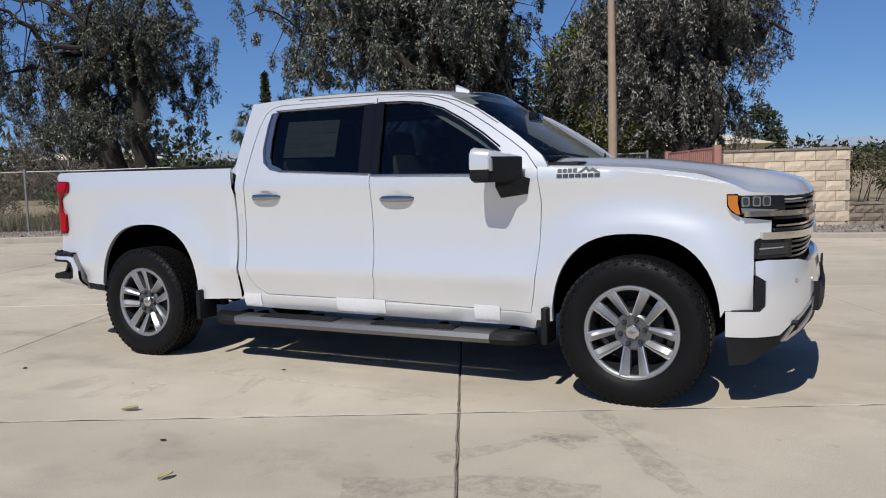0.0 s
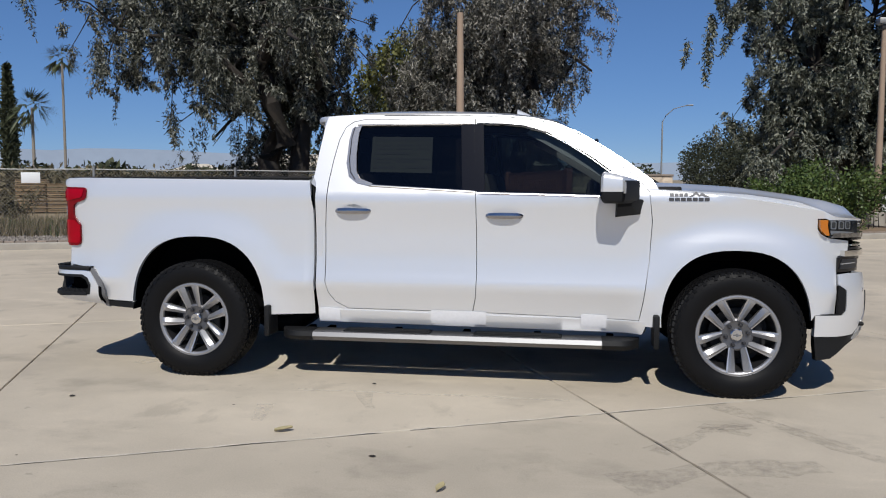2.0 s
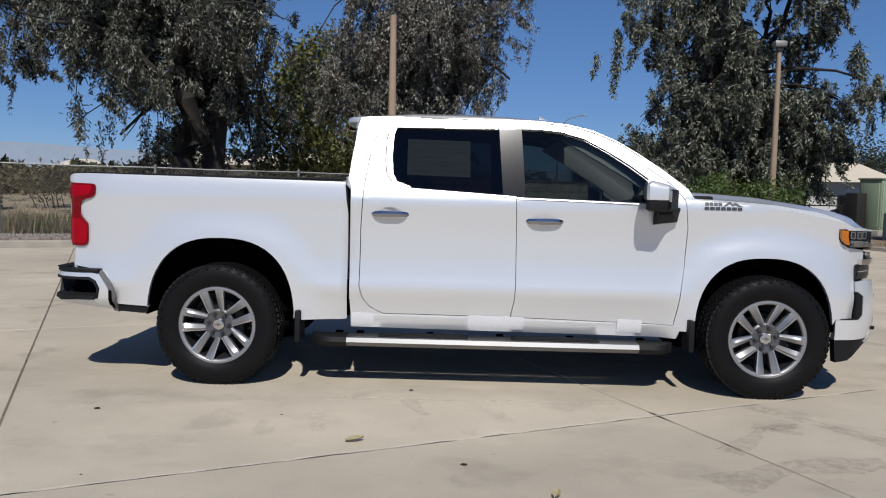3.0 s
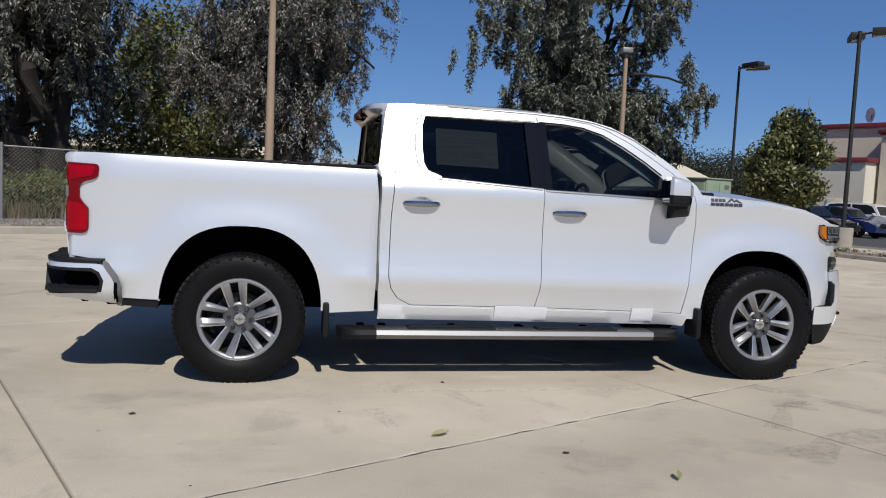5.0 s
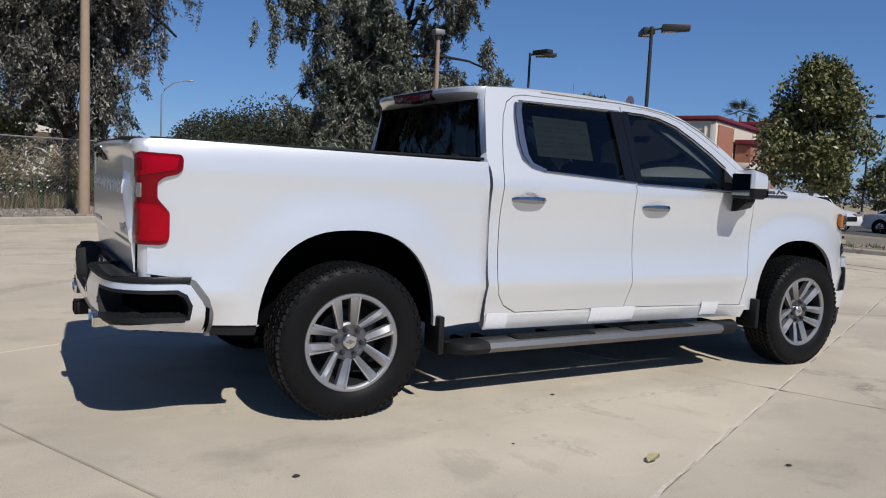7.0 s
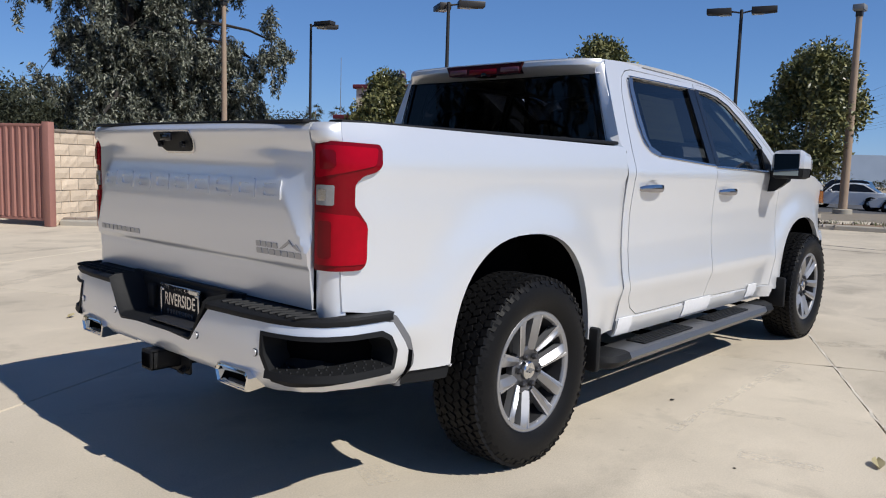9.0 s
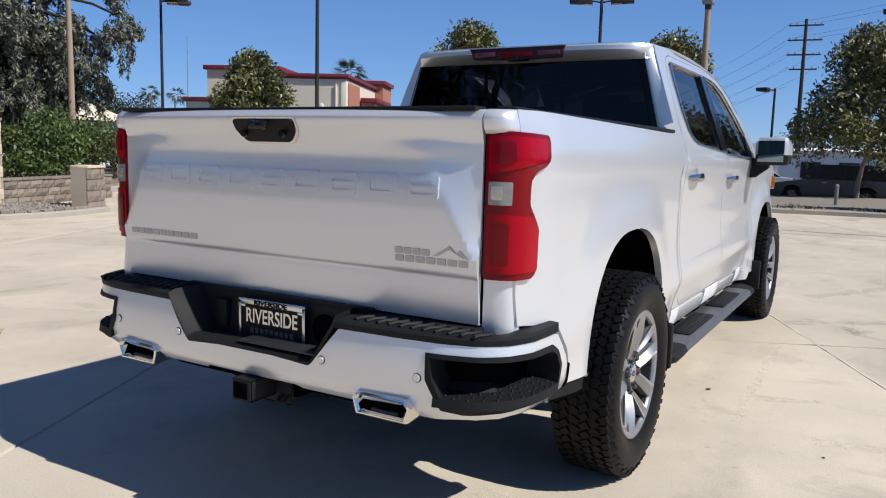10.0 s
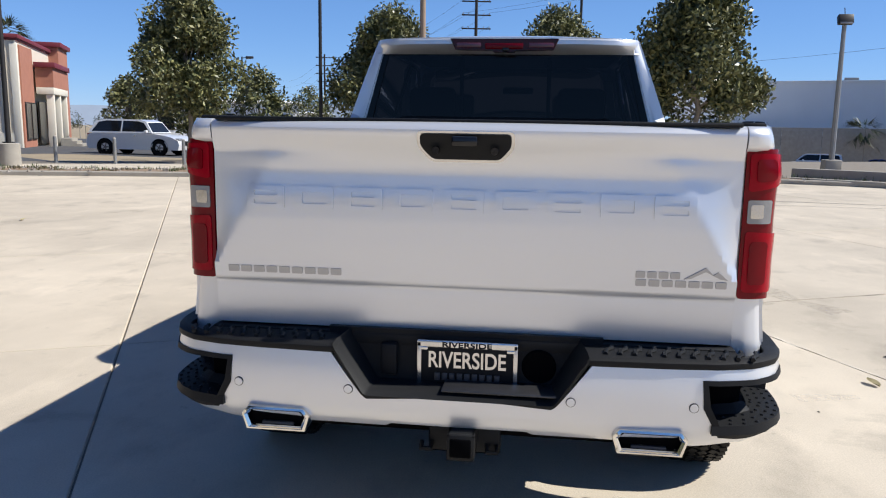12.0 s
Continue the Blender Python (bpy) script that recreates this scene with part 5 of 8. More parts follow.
            m = Matrix.Rotation(-a, 4, "Y") @ Matrix.Translation((rr, y0, 0)) @ Matrix.Rotation(radians(skew), 4, "X")
            cs = [(0.008, -w / 2, -ln / 2 * rnd.uniform(0.85, 1.1)), (0.008, w / 2, -ln / 2), (0.008, w / 2 * rnd.uniform(0.8, 1.0), ln / 2), (0.008, -w / 2, ln / 2 * rnd.uniform(0.85, 1.05))]
            hi = [bm.verts.new(m @ Vector(c)) for c in cs]
            lo = [bm.verts.new(m @ Vector((-0.006, c[1] * 1.08, c[2] * 1.08))) for c in cs]
            bm.faces.new(hi)
            for k in range(4):
                bm.faces.new((hi[k], lo[k], lo[(k + 1) % 4], hi[(k + 1) % 4]))
    # shoulder lugs that run down the sidewall
    for sgn in (-1, 1):
        for i in range(n):
            a = 2 * math.pi * (i + 0.25) / n
            dl = 0.034 if i % 2 else 0.022
            m = Matrix.Rotation(-a, 4, "Y")
            cs = [(0.411, sgn * 0.116, -0.014), (0.411, sgn * 0.116, 0.014), (0.411 - dl, sgn * (0.138 + 0.002), 0.010), (0.411 - dl, sgn * 0.140, -0.010)]
            lo = [(c[0] - 0.004, c[1] - sgn * 0.010, c[2]) for c in cs]
            hi = [bm.verts.new(m @ Vector(c)) for c in cs]
            lo = [bm.verts.new(m @ Vector(c)) for c in lo]
            bm.faces.new(hi)
            for k in range(4):
                bm.faces.new((hi[k], lo[k], lo[(k + 1) % 4], hi[(k + 1) % 4]))
    bmesh.ops.scale(bm, vec=(1, 0.9, 1), verts=bm.verts)
    keep("tread", bm, "rubber")
    keep("rim", revolve(bmesh.new(), [(0.240, 0.11), (0.238, 0.0), (0.244, -0.085), (0.252, -0.098), (0.260, -0.106), (0.265, -0.108), (0.268, -0.104), (0.262, -0.095), (0.262, 0.10)], 72), "alloy_mid")
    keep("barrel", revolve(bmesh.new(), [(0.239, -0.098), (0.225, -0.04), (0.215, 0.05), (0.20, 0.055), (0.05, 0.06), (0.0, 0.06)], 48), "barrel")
    # cast face: hub, outer ring and five pairs of ridged spokes, wide wedge gaps between the pairs and straight slots within them
    def dish(r):
        return lerp([(0.0, -0.060), (0.05, -0.062), (0.09, -0.068), (0.16, -0.086), (0.235, -0.104), (0.25, -0.105)], r)
    def polar_xz(r, deg):
        return Vector((r * math.cos(radians(deg)), r * math.sin(radians(deg))))
    grown = Matrix.Translation((0, -0.003, 0)) @ Matrix.Diagonal((1.05, 1.0, 1.05, 1.0))
    bm = revolve(bmesh.new(), [(0.0, -0.058), (0.060, -0.060), (0.088, -0.064), (0.100, -0.058), (0.103, -0.030)], 60)
    bmesh.ops.transform(bm, matrix=grown, verts=bm.verts)
    keep("hub_face", bm, "alloy_mid")
    bm = revolve(bmesh.new(), [(0.224, -0.050), (0.226, -0.092), (0.230, -0.101), (0.240, -0.1055), (0.250, -0.104)], 72)
    bmesh.ops.transform(bm, matrix=grown, verts=bm.verts)
    keep("outer_ring", bm, "alloy_face")
    for name, sg in (("spoke_up", 1), ("spoke_down", -1)):
        p1, p2 = polar_xz(0.092, -80 + 3.2 * sg), polar_xz(0.236, -80 + 16.6 * sg)
        u = polar_xz(1.0, -80 + 36 * sg)
        n = Vector((-u.y, u.x)) * -sg
        body, line = [], []
        for i in range(13):
            t = i / 12
            e1 = p1 + (p2 - p1) * t
            r = 0.086 + (0.236 - 0.086) * t
            e2 = u * math.sqrt(max(0.0, r * r - 0.0005)) + n * (0.0185 + 0.0065 * t)
            d = (e2 - e1)
            mid = e1 + d * (0.36 + 0.10 * t)
            lift = 0.017 * math.sin(math.pi * min(1.0, 0.15 + 0.85 * t)) ** 0.6
            y1, y2, ym = dish(e1.length), dish(e2.length) + 0.008 * (1 - t), dish(mid.length)
            body.append([(e1.x, y1 + 0.038, e1.y), (e1.x, y1, e1.y), (mid.x, ym - lift, mid.y), (e2.x, y2 + 0.003, e2.y), (e2.x, y2 + 0.038, e2.y)])
            o = d.normalized() * 0.0075
            line.append([(e1.x, y1 + 0.006, e1.y), (e1.x - o.x * 0.3, y1 - 0.003, e1.y - o.y * 0.3), (e1.x + o.x, y1 - 0.0045, e1.y + o.y), (e1.x + 1.6 * o.x, y1 + 0.002, e1.y + 1.6 * o.y)])
        for key, rings, m in ((name, body, "alloy_face"), (name.replace("spoke", "spoke_edge"), line, "alloy")):
            bm = loft(bmesh.new(), rings)
            bmesh.ops.transform(bm, matrix=grown, verts=bm.verts)
            keep(key, bm, m)
    bm = revolve(bmesh.new(), [(0.0, -0.084), (0.034, -0.083), (0.040, -0.078), (0.042, -0.066)], 30)
    keep("hub_cap", bm, "badge_light")
    bm = bmesh.new()
    loft(bm, [[(x, y, z) for x, z in ((-0.024, -0.004), (-0.009, -0.004), (-0.006, -0.011), (0.006, -0.011), (0.009, -0.004), (0.024, -0.004), (0.021, 0.004), (0.007, 0.004), (0.005, 0.011), (-0.007, 0.011), (-0.010, 0.004), (-0.022, 0.004))] for y in (-0.082, -0.087)])
    keep("cap_emblem", bm, "brushed")
    bm = revolve(bmesh.new(), [(0.0, -0.020), (0.008, -0.020), (0.013, -0.015), (0.0155, 0.0)], 6)
    keep("lug_nut", bm, "alloy_dark")
    bm = revolve(bmesh.new(), [(0.07, 0.0), (0.165, 0.0), (0.168, 0.006), (0.168, 0.022), (0.165, 0.028), (0.07, 0.028)], 40)
    keep("brake_disc", bm, "barrel")
    bm = boxed((0.13, 0.0, 0.0), (0.075, 0.07, 0.20), 0.02)
    keep("brake_caliper", bm, "barrel")
    return out

def build_wheels():
    W = wheel_meshes()
    for name, x, s, spin in (("wheel", AX_R, -1, 0), ("wheel", AX_F, -1, 42), ("wheel", AX_R, 1, 5), ("wheel", AX_F, 1, 40)):
        # outer face at 1.0 m from the middle of the truck
        base = pose(x, s * 0.882, HUB, 0, 0, 0 if s < 0 else 180)
        turned = base @ Matrix.Rotation(radians(spin), 4, "Y")
        w = shared(name, W["rim"], truck, turned, "black all-terrain tyre on machined alloy wheel")
        for part_name in ("tyre", "tread", "barrel", "hub_face", "outer_ring", "hub_cap", "cap_emblem"):
            ob = shared(part_name, W[part_name], w, Matrix() if part_name != "cap_emblem" else Matrix.Rotation(radians(-spin), 4, "Y"))
            if part_name == "tread":
                ob["kind"] = "stuff"
        for k in range(10):
            turn = Matrix.Rotation(-2 * math.pi * (k // 2) / 5, 4, "Y")
            shared("spoke", W["spoke_up" if k % 2 else "spoke_down"], w, turn)
            shared("spoke_edge", W["spoke_edge_up" if k % 2 else "spoke_edge_down"], w, turn)
        for k in range(6):
            a = 2 * math.pi * k / 6 - 0.12
            shared("lug_nut", W["lug_nut"], w, pose(0.0690 * math.cos(a), -0.070, 0.0690 * math.sin(a)))
        shared("brake_disc", W["brake_disc"], w, pose(0, 0.0, 0))
        shared("brake_caliper", W["brake_caliper"], w, Matrix.Rotation(radians(-spin), 4, "Y"))

def running_board(s):
    bm = bmesh.new()
    def sec(x, k=1.0):
        return [(x, s * 0.815, 0.352), (x, s * 0.945, 0.352), (x, s * 0.972, 0.347), (x, s * (0.985 * k + 0.90 * (1 - k)), 0.318), (x, s * 0.962, 0.288), (x, s * 0.815, 0.282)]
    loft(bm, [sec(0.885), sec(2.885)])
    b = part("running_board", bm, "polished", truck, "brushed aluminium running board with black pads")
    for x0, x1 in ((0.63, 0.885), (2.885, 3.135)):
        bm = bmesh.new()
        rear = x0 < 1
        xs = np.linspace(x0, x1, 7)
        rings = []
        for x in xs:
            t = (x - x0) / (x1 - x0)
            t = t if rear else 1 - t
            k = math.sqrt(min(1.0, t * 2.2 + 0.08))
            rings.append([(x, s * 0.815, 0.354), (x, s * (0.815 + 0.13 * k), 0.355), (x, s * (0.815 + 0.158 * k), 0.348), (x, s * (0.815 + 0.173 * k), 0.318), (x, s * (0.815 + 0.148 * k), 0.284), (x, s * 0.815, 0.282)])
        loft(bm, rings)
        part("end_cap", bm, "black", b, "black end cap")
    for x0, x1 in ((1.10, 1.72), (2.02, 2.62)):
        p = part("step_pad", boxed(((x0 + x1) / 2, s * 0.888, 0.355), (x1 - x0, 0.115, 0.012), 0.004), "black", b, "black ribbed rubber pad")
        for k in range(5):
            part("rib", boxed(((x0 + x1) / 2, s * (0.848 + 0.02 * k), 0.363), (x1 - x0 - 0.04, 0.008, 0.006), 0.002), "black", p)
    for x in (0.80, 0.95, 1.45, 1.95, 2.45, 2.95):
        part("bracket", boxed((x, s * 0.76, 0.335), (0.05, 0.14, 0.03), 0.006), "dark", b)

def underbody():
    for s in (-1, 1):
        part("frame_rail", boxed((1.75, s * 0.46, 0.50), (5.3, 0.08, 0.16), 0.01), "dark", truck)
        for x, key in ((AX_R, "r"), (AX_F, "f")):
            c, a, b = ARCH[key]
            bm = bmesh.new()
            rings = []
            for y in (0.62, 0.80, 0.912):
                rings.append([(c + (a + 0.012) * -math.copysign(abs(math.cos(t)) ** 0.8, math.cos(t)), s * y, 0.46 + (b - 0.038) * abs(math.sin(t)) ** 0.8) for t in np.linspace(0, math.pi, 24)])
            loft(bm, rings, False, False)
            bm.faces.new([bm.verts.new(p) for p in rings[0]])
            # the shade inside the wheel well is painted into the housing
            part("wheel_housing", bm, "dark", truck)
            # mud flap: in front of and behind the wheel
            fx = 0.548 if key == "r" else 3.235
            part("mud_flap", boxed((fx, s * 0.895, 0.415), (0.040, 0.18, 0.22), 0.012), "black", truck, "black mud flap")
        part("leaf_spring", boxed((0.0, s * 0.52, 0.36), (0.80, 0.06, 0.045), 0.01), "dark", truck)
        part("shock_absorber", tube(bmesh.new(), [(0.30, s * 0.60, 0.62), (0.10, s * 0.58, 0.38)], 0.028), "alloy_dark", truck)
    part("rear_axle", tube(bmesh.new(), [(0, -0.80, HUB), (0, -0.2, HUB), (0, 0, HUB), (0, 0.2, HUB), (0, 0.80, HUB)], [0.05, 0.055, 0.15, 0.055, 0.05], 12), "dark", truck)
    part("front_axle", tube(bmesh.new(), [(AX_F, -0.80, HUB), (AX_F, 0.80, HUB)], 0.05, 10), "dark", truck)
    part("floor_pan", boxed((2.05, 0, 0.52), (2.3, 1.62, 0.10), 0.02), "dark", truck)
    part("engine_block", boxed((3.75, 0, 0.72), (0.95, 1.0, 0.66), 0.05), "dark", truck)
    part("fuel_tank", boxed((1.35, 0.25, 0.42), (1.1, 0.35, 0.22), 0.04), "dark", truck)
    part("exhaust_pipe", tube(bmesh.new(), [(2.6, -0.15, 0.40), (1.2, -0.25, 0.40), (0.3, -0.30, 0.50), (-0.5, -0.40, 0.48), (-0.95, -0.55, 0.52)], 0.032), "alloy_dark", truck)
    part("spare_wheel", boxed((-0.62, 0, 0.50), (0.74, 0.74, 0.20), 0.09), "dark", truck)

def interior():
    def seat(x, y, w):
        st = part("seat", boxed((x, y, 0.83), (0.50, w, 0.16), 0.05), "seat", truck, "dark leather seat")
        part("backrest", boxed((0, 0, 0), (0.15, w, 0.62), 0.05, pose(x - 0.27, y, 1.16, 0, -12)), "seat", st)
        for yy in ((y,) if w < 0.7 else (y - 0.42, y + 0.42)):
            part("headrest", boxed((0, 0, 0), (0.10, 0.27, 0.17), 0.04, pose(x - 0.355, yy, 1.545, 0, -10)), "seat", st)
    seat(2.35, -0.40, 0.52)
    seat(2.35, 0.40, 0.52)
    seat(1.45, 0.0, 1.38)
    part("dashboard", boxed((3.10, 0, 1.16), (0.42, 1.5, 0.30), 0.07), "seat", truck)
    part("centre_console", boxed((2.45, 0, 0.90), (0.75, 0.26, 0.30), 0.04), "seat", truck)
    part("head_lining", boxed((1.65, 0, 1.845), (1.5, 1.30, 0.02), 0.008), "seat", truck)
    bm = bmesh.new()
    ring = [(2.80 + 0.06 * math.sin(a) * 0.5, 0.40 + 0.19 * math.cos(a), 1.22 + 0.18 * math.sin(a)) for a in np.linspace(0, 2 * math.pi, 25)]
    tube(bm, ring, 0.017, 7, False)
    wheel = part("steering_wheel", bm, "seat", truck)
    part("steering_hub", boxed((2.83, 0.40, 1.22), (0.06, 0.15, 0.11), 0.02), "seat", wheel)
    part("rear_view_mirror", boxed((2.86, 0.0, 1.70), (0.03, 0.24, 0.07), 0.012), "gloss_black", truck)

both(build_doors)
build_cab()
window_sticker()
build_bed()
build_nose()
build_rear_bumper()
build_wheels()
both(running_board)
underbody()
interior()

# ---- ground, yard and edges ----
def lie(x, y):
    """The lie of the land round the level yard: it falls gently ahead and to the right, and rises behind the fence."""
    z = -0.016 * x + 0.0134 * y - 0.020 * max(0.0, x - 30) * ease(4, -14, y)
    return z

def terrain(x, y):
    u, v = x * math.cos(TH) + y * math.sin(TH), -x * math.sin(TH) + y * math.cos(TH)
    out = max(v - 15.0, x - 24.0, -u - 26.0, -v - 30.0)
    return -0.12 * (1 - ease(0.0, 6.0, out)) + (lie(x, y) - 0.04) * ease(0.0, 8.0, out)

def build_ground():
    bm = bmesh.new()
    radii = [0, 8, 14, 18, 22, 26, 30, 35, 40, 48, 58, 70, 90, 120, 180, 300, 600, 1200, 2500, 4500]
    n = 72
    rings = [[bm.verts.new((r * math.cos(2 * math.pi * i / n), r * math.sin(2 * math.pi * i / n), terrain(r * math.cos(2 * math.pi * i / n), r * math.sin(2 * math.pi * i / n)))) for i in range(n)] for r in radii[1:]]
    mid = bm.verts.new((0, 0, -0.12))
    for i in range(n):
        bm.faces.new((mid, rings[0][i], rings[0][(i + 1) % n]))
        for a, b in zip(rings, rings[1:]):
            bm.faces.new((a[i], b[i], b[(i + 1) % n], a[(i + 1) % n]))
    tagged(part("ground", bm, "field"), "dry open ground with weeds", "ground", "", "structure")

build_ground()

# concrete slabs on the yard's grid
DU, DV, U0, V0 = 3.68, 4.27, 2.015, -2.54
def slab_mesh(name, material):
    w, l, c = DU / 2 - 0.005, DV / 2 - 0.005, 0.008
    vs, fs = [], []
    for z, i in ((-0.10, 0.0), (-0.010, 0.0), (-0.002, c * 0.5), (0.0, c)):
        vs += [(-w + i, -l + i, z), (w - i, -l + i, z), (w - i, l - i, z), (-w + i, l - i, z)]
    for k in range(3):
        fs += [(4 * k + i, 4 * k + (i + 1) % 4, 4 * k + 4 + (i + 1) % 4, 4 * k + 4 + i) for i in range(4)]
    fs.append((12, 13, 14, 15))
    me = bpy.data.meshes.new(name)
    me.from_pydata(vs, [], fs)
    me.materials.append(M[material])
    return me

def build_pavement():
    w, l = 16.0, 24.0
    bm = bmesh.new()
    f = bm.faces.new([bm.verts.new(site(u, v, -0.014)) for u, v in ((-30, -32), (26, -32), (26, 12.0), (-30, 12.0))])
    pave = tagged(part("pavement", bm, "joint"), "pale concrete yard in large slabs", "pavement", "", "structure")
    warm, grey = slab_mesh("slab", "concrete"), slab_mesh("slab", "concrete_grey")
    rnd = random.Random(8)
    for i in range(-8, 6):
        for j in range(-6, 3):
            u, v = U0 + DU * (i + 0.5), V0 + DV * (j + 0.5)
            x, y, _ = site(u, v)
            if v + DV / 2 > 12.2 and j > 2 or x > 19.5:
                continue
            me = grey if j < 0 and rnd.random() < 0.85 else (grey if rnd.random() < 0.2 else warm)
            shared("slab", me, pave, SITE @ pose(u, v, rnd.uniform(-0.0012, 0.0008)))
    return pave
PAVE = build_pavement()
# last row up to the kerb
def strip_row():
    bm = bmesh.new()
    for i in range(-8, 6):
        u = U0 + DU * (i + 0.5)
        box(bm, (0, 0, 0), (DU - 0.014, 12.0 - (V0 + DV * 3) - 0.02, 0.1), 0.006, SITE @ pose(u, (12.0 + V0 + DV * 3) / 2, -0.051), 1)
    part("edge_slabs", bm, "concrete", PAVE)["kind"] = "stuff"
strip_row()

def ribbon(path, width, z, name, material, parent, wob=0.0, seed=1, label=""):
    """A thin flat band along a line: a filled joint or a seam of tar."""
    rnd = random.Random(seed)
    bm = bmesh.new()
    pts = []
    for a, b in zip(path, path[1:]):
        n = max(1, int(math.dist(a, b) / 0.12))
        pts += [(a[0] + (b[0] - a[0]) * i / n, a[1] + (b[1] - a[1]) * i / n) for i in range(n)]
    pts.append(path[-1])
    rows = []
    for k, p in enumerate(pts):
        a, b = Vector(pts[max(0, k - 1)]), Vector(pts[min(len(pts) - 1, k + 1)])
        t = (b - a).normalized()
        q = Vector((-t.y, t.x))
        o = wob * (rnd.random() - 0.5)
        w = width * rnd.uniform(0.45, 1.2)
        rows.append([bm.verts.new((p[0] + q.x * (o + s * w / 2), p[1] + q.y * (o + s * w / 2), z)) for s in (-1, 1)])
    for a, b in zip(rows, rows[1:]):
        bm.faces.new((a[0], a[1], b[1], b[0]))
    return part(name, bm, material, parent, label)

def build_joint_details():
    a, b = site(-14, V0)[:2], site(14, V0)[:2]
    ribbon([a, b], 0.020, 0.0015, "pale_joint_edge", "chalk", PAVE, 0.016, 3)
    ribbon([site(U0, V0 + 0.4)[:2], site(U0 - 0.01, V0 - 1.3)[:2], site(U0 + 0.02, V0 - 5)[:2]], 0.010, 0.0022, "cracked_joint", "joint", PAVE, 0.02, 4)
    ribbon([(12.9, 6.0), (12.45, 0.5), (12.60, -3.0), (12.75, -5.2), (12.5, -7.5), (12.2, -12)], 0.07, 0.002, "tar_seam", "asphalt", PAVE, 0.03, 5)
    ribbon([(12.1, 6.0), (11.75, 0.5), (11.9, -5.0), (11.6, -12)], 0.035, 0.002, "tar_seam", "asphalt", PAVE, 0.03, 6)
build_joint_details()
# tyre tracks, smudges, a footprint and pale scuffs
for path, w, m, name in (([(3.10, -2.12), (3.25, -1.95), (3.45, -1.71), (3.66, -1.58)], 0.13, "smudge", "tyre_track"), ([(3.58, -1.15), (3.75, -1.42), (3.94, -1.68), (4.25, -2.10)], 0.16, "smudge", "tyre_track"), ([(3.48, -1.66), (3.72, -1.58)], 0.12, "smudge", "dark_smudge"), ([(3.42, -1.62), (3.66, -1.76)], 0.10, "smudge", "dark_smudge"), ([(1.34, -1.26), (1.46, -1.60)], 0.10, "smudge", "footprint"), ([(0.86, -1.235), (1.7, -1.22), (2.68, -1.21)], 0.06, "pale_scuff", "pale_scuff"), ([(0.80, -1.60), (0.88, -1.95)], 0.10, "pale_scuff", "pale_scuff"), ([(-0.62, -0.70), (-0.55, -0.52)], 0.12, "pale_scuff", "pale_scuff"), ([(2.9, -2.6), (3.3, -2.35), (3.9, -2.2)], 0.25, "smudge", "faint_smudge"), ([(-3.0, 2.0), (-1.4, 4.2), (1.5, 6.4)], 0.20, "smudge", "tyre_track"), ([(5.2, 1.5), (7.0, 0.2), (9.0, -0.6)], 0.18, "smudge", "tyre_track"), ([(5.0, -1.2), (7.0, -2.4), (9.5, -3.0)], 0.18, "smudge", "tyre_track"), ([(-6.0, 4.5), (-2.0, 7.0), (3.0, 8.2)], 0.22, "smudge", "tyre_track")):
    ribbon(path, w, 0.003, name, m, PAVE, 0.02, 8)

# marks on the slabs: pale scuffs, a footprint smudge, dried leaves and pebbles
def scatter_litter():
    rnd = random.Random(21)
    k = 0
    for x, y, s in ((1.342, -1.014, 0.018), (-0.52, -1.645, 0.020), (1.687, -2.425, 0.018), (0.60, -1.66, 0.009), (1.15, -3.1, 0.014), (0.3, -3.3, 0.012), (2.2, -3.2, 0.012), (-0.1, -2.7, 0.008), (2.9, 2.7, 0.02)):
        bm = bmesh.new()
        bmesh.ops.create_icosphere(bm, subdivisions=1, radius=s)
        for v in bm.verts:
            v.co = Vector((v.co.x * rnd.uniform(0.8, 1.3), v.co.y * rnd.uniform(0.6, 1.0), abs(v.co.z) * 0.55 * rnd.uniform(0.6, 1.2)))
        o = part("pebble", bm, "bark")
        o.location = (x, y, 0.001)
        tagged(o, "small dark clod on the concrete", "debris", "litter")
    for x, y, rz, L in ((1.10, -2.115, 20, 0.10), (2.33, 5.0, 60, 0.10), (-0.2, 3.3, 30, 0.08), (6.5, 7.0, 0, 0.10), (7.5, 8.2, 40, 0.09), (2.1, -2.8, 70, 0.07)):
        bm = bmesh.new()
        rows = []
        for i in range(7):
            t = i / 6
            w = 0.28 * L * math.sin(math.pi * (0.06 + 0.90 * t)) ** 0.8
            rows.append([bm.verts.new((L * (t - 0.5), s * w, 0.006 + 0.012 * abs(s) + 0.012 * t)) for s in (-1, 0, 1)])
        for a, b in zip(rows, rows[1:]):
            for i in range(2):
                bm.faces.new((a[i], a[i + 1], b[i + 1], b[i]))
        o = part("fallen_leaf", bm, "dry_leaf")
        o.matrix_world = pose(x, y, 0.001, 0, 0, rz)
        tagged(o, "dry curled leaf lying on the concrete", "leaf", "litter")
scatter_litter()

def polygon(name, pts, material, zs=None, z=0.1, thick=0.2, label="", category="", kind="structure", step=1.2):
    """A flat or gently sloping piece of ground from its outline, with an upright rim."""
    fn = (lambda x, y: (x, y, zs(x, y))) if zs else (lambda x, y: (x, y, z))
    ob = part(name, skin(pts, fn, (), step, thick), material)
    return tagged(ob, label, category, "", kind)

# kerb, brick edging and gravel strip along the fence
def kerb_line(path, name, w=0.16, h=0.15, bricks=0, label="worn concrete kerb"):
    bm = bmesh.new()
    rings = []
    for k, p in enumerate(path):
        a, b = Vector(path[max(0, k - 1)]), Vector(path[min(len(path) - 1, k + 1)])
        t = (b - a).normalized()
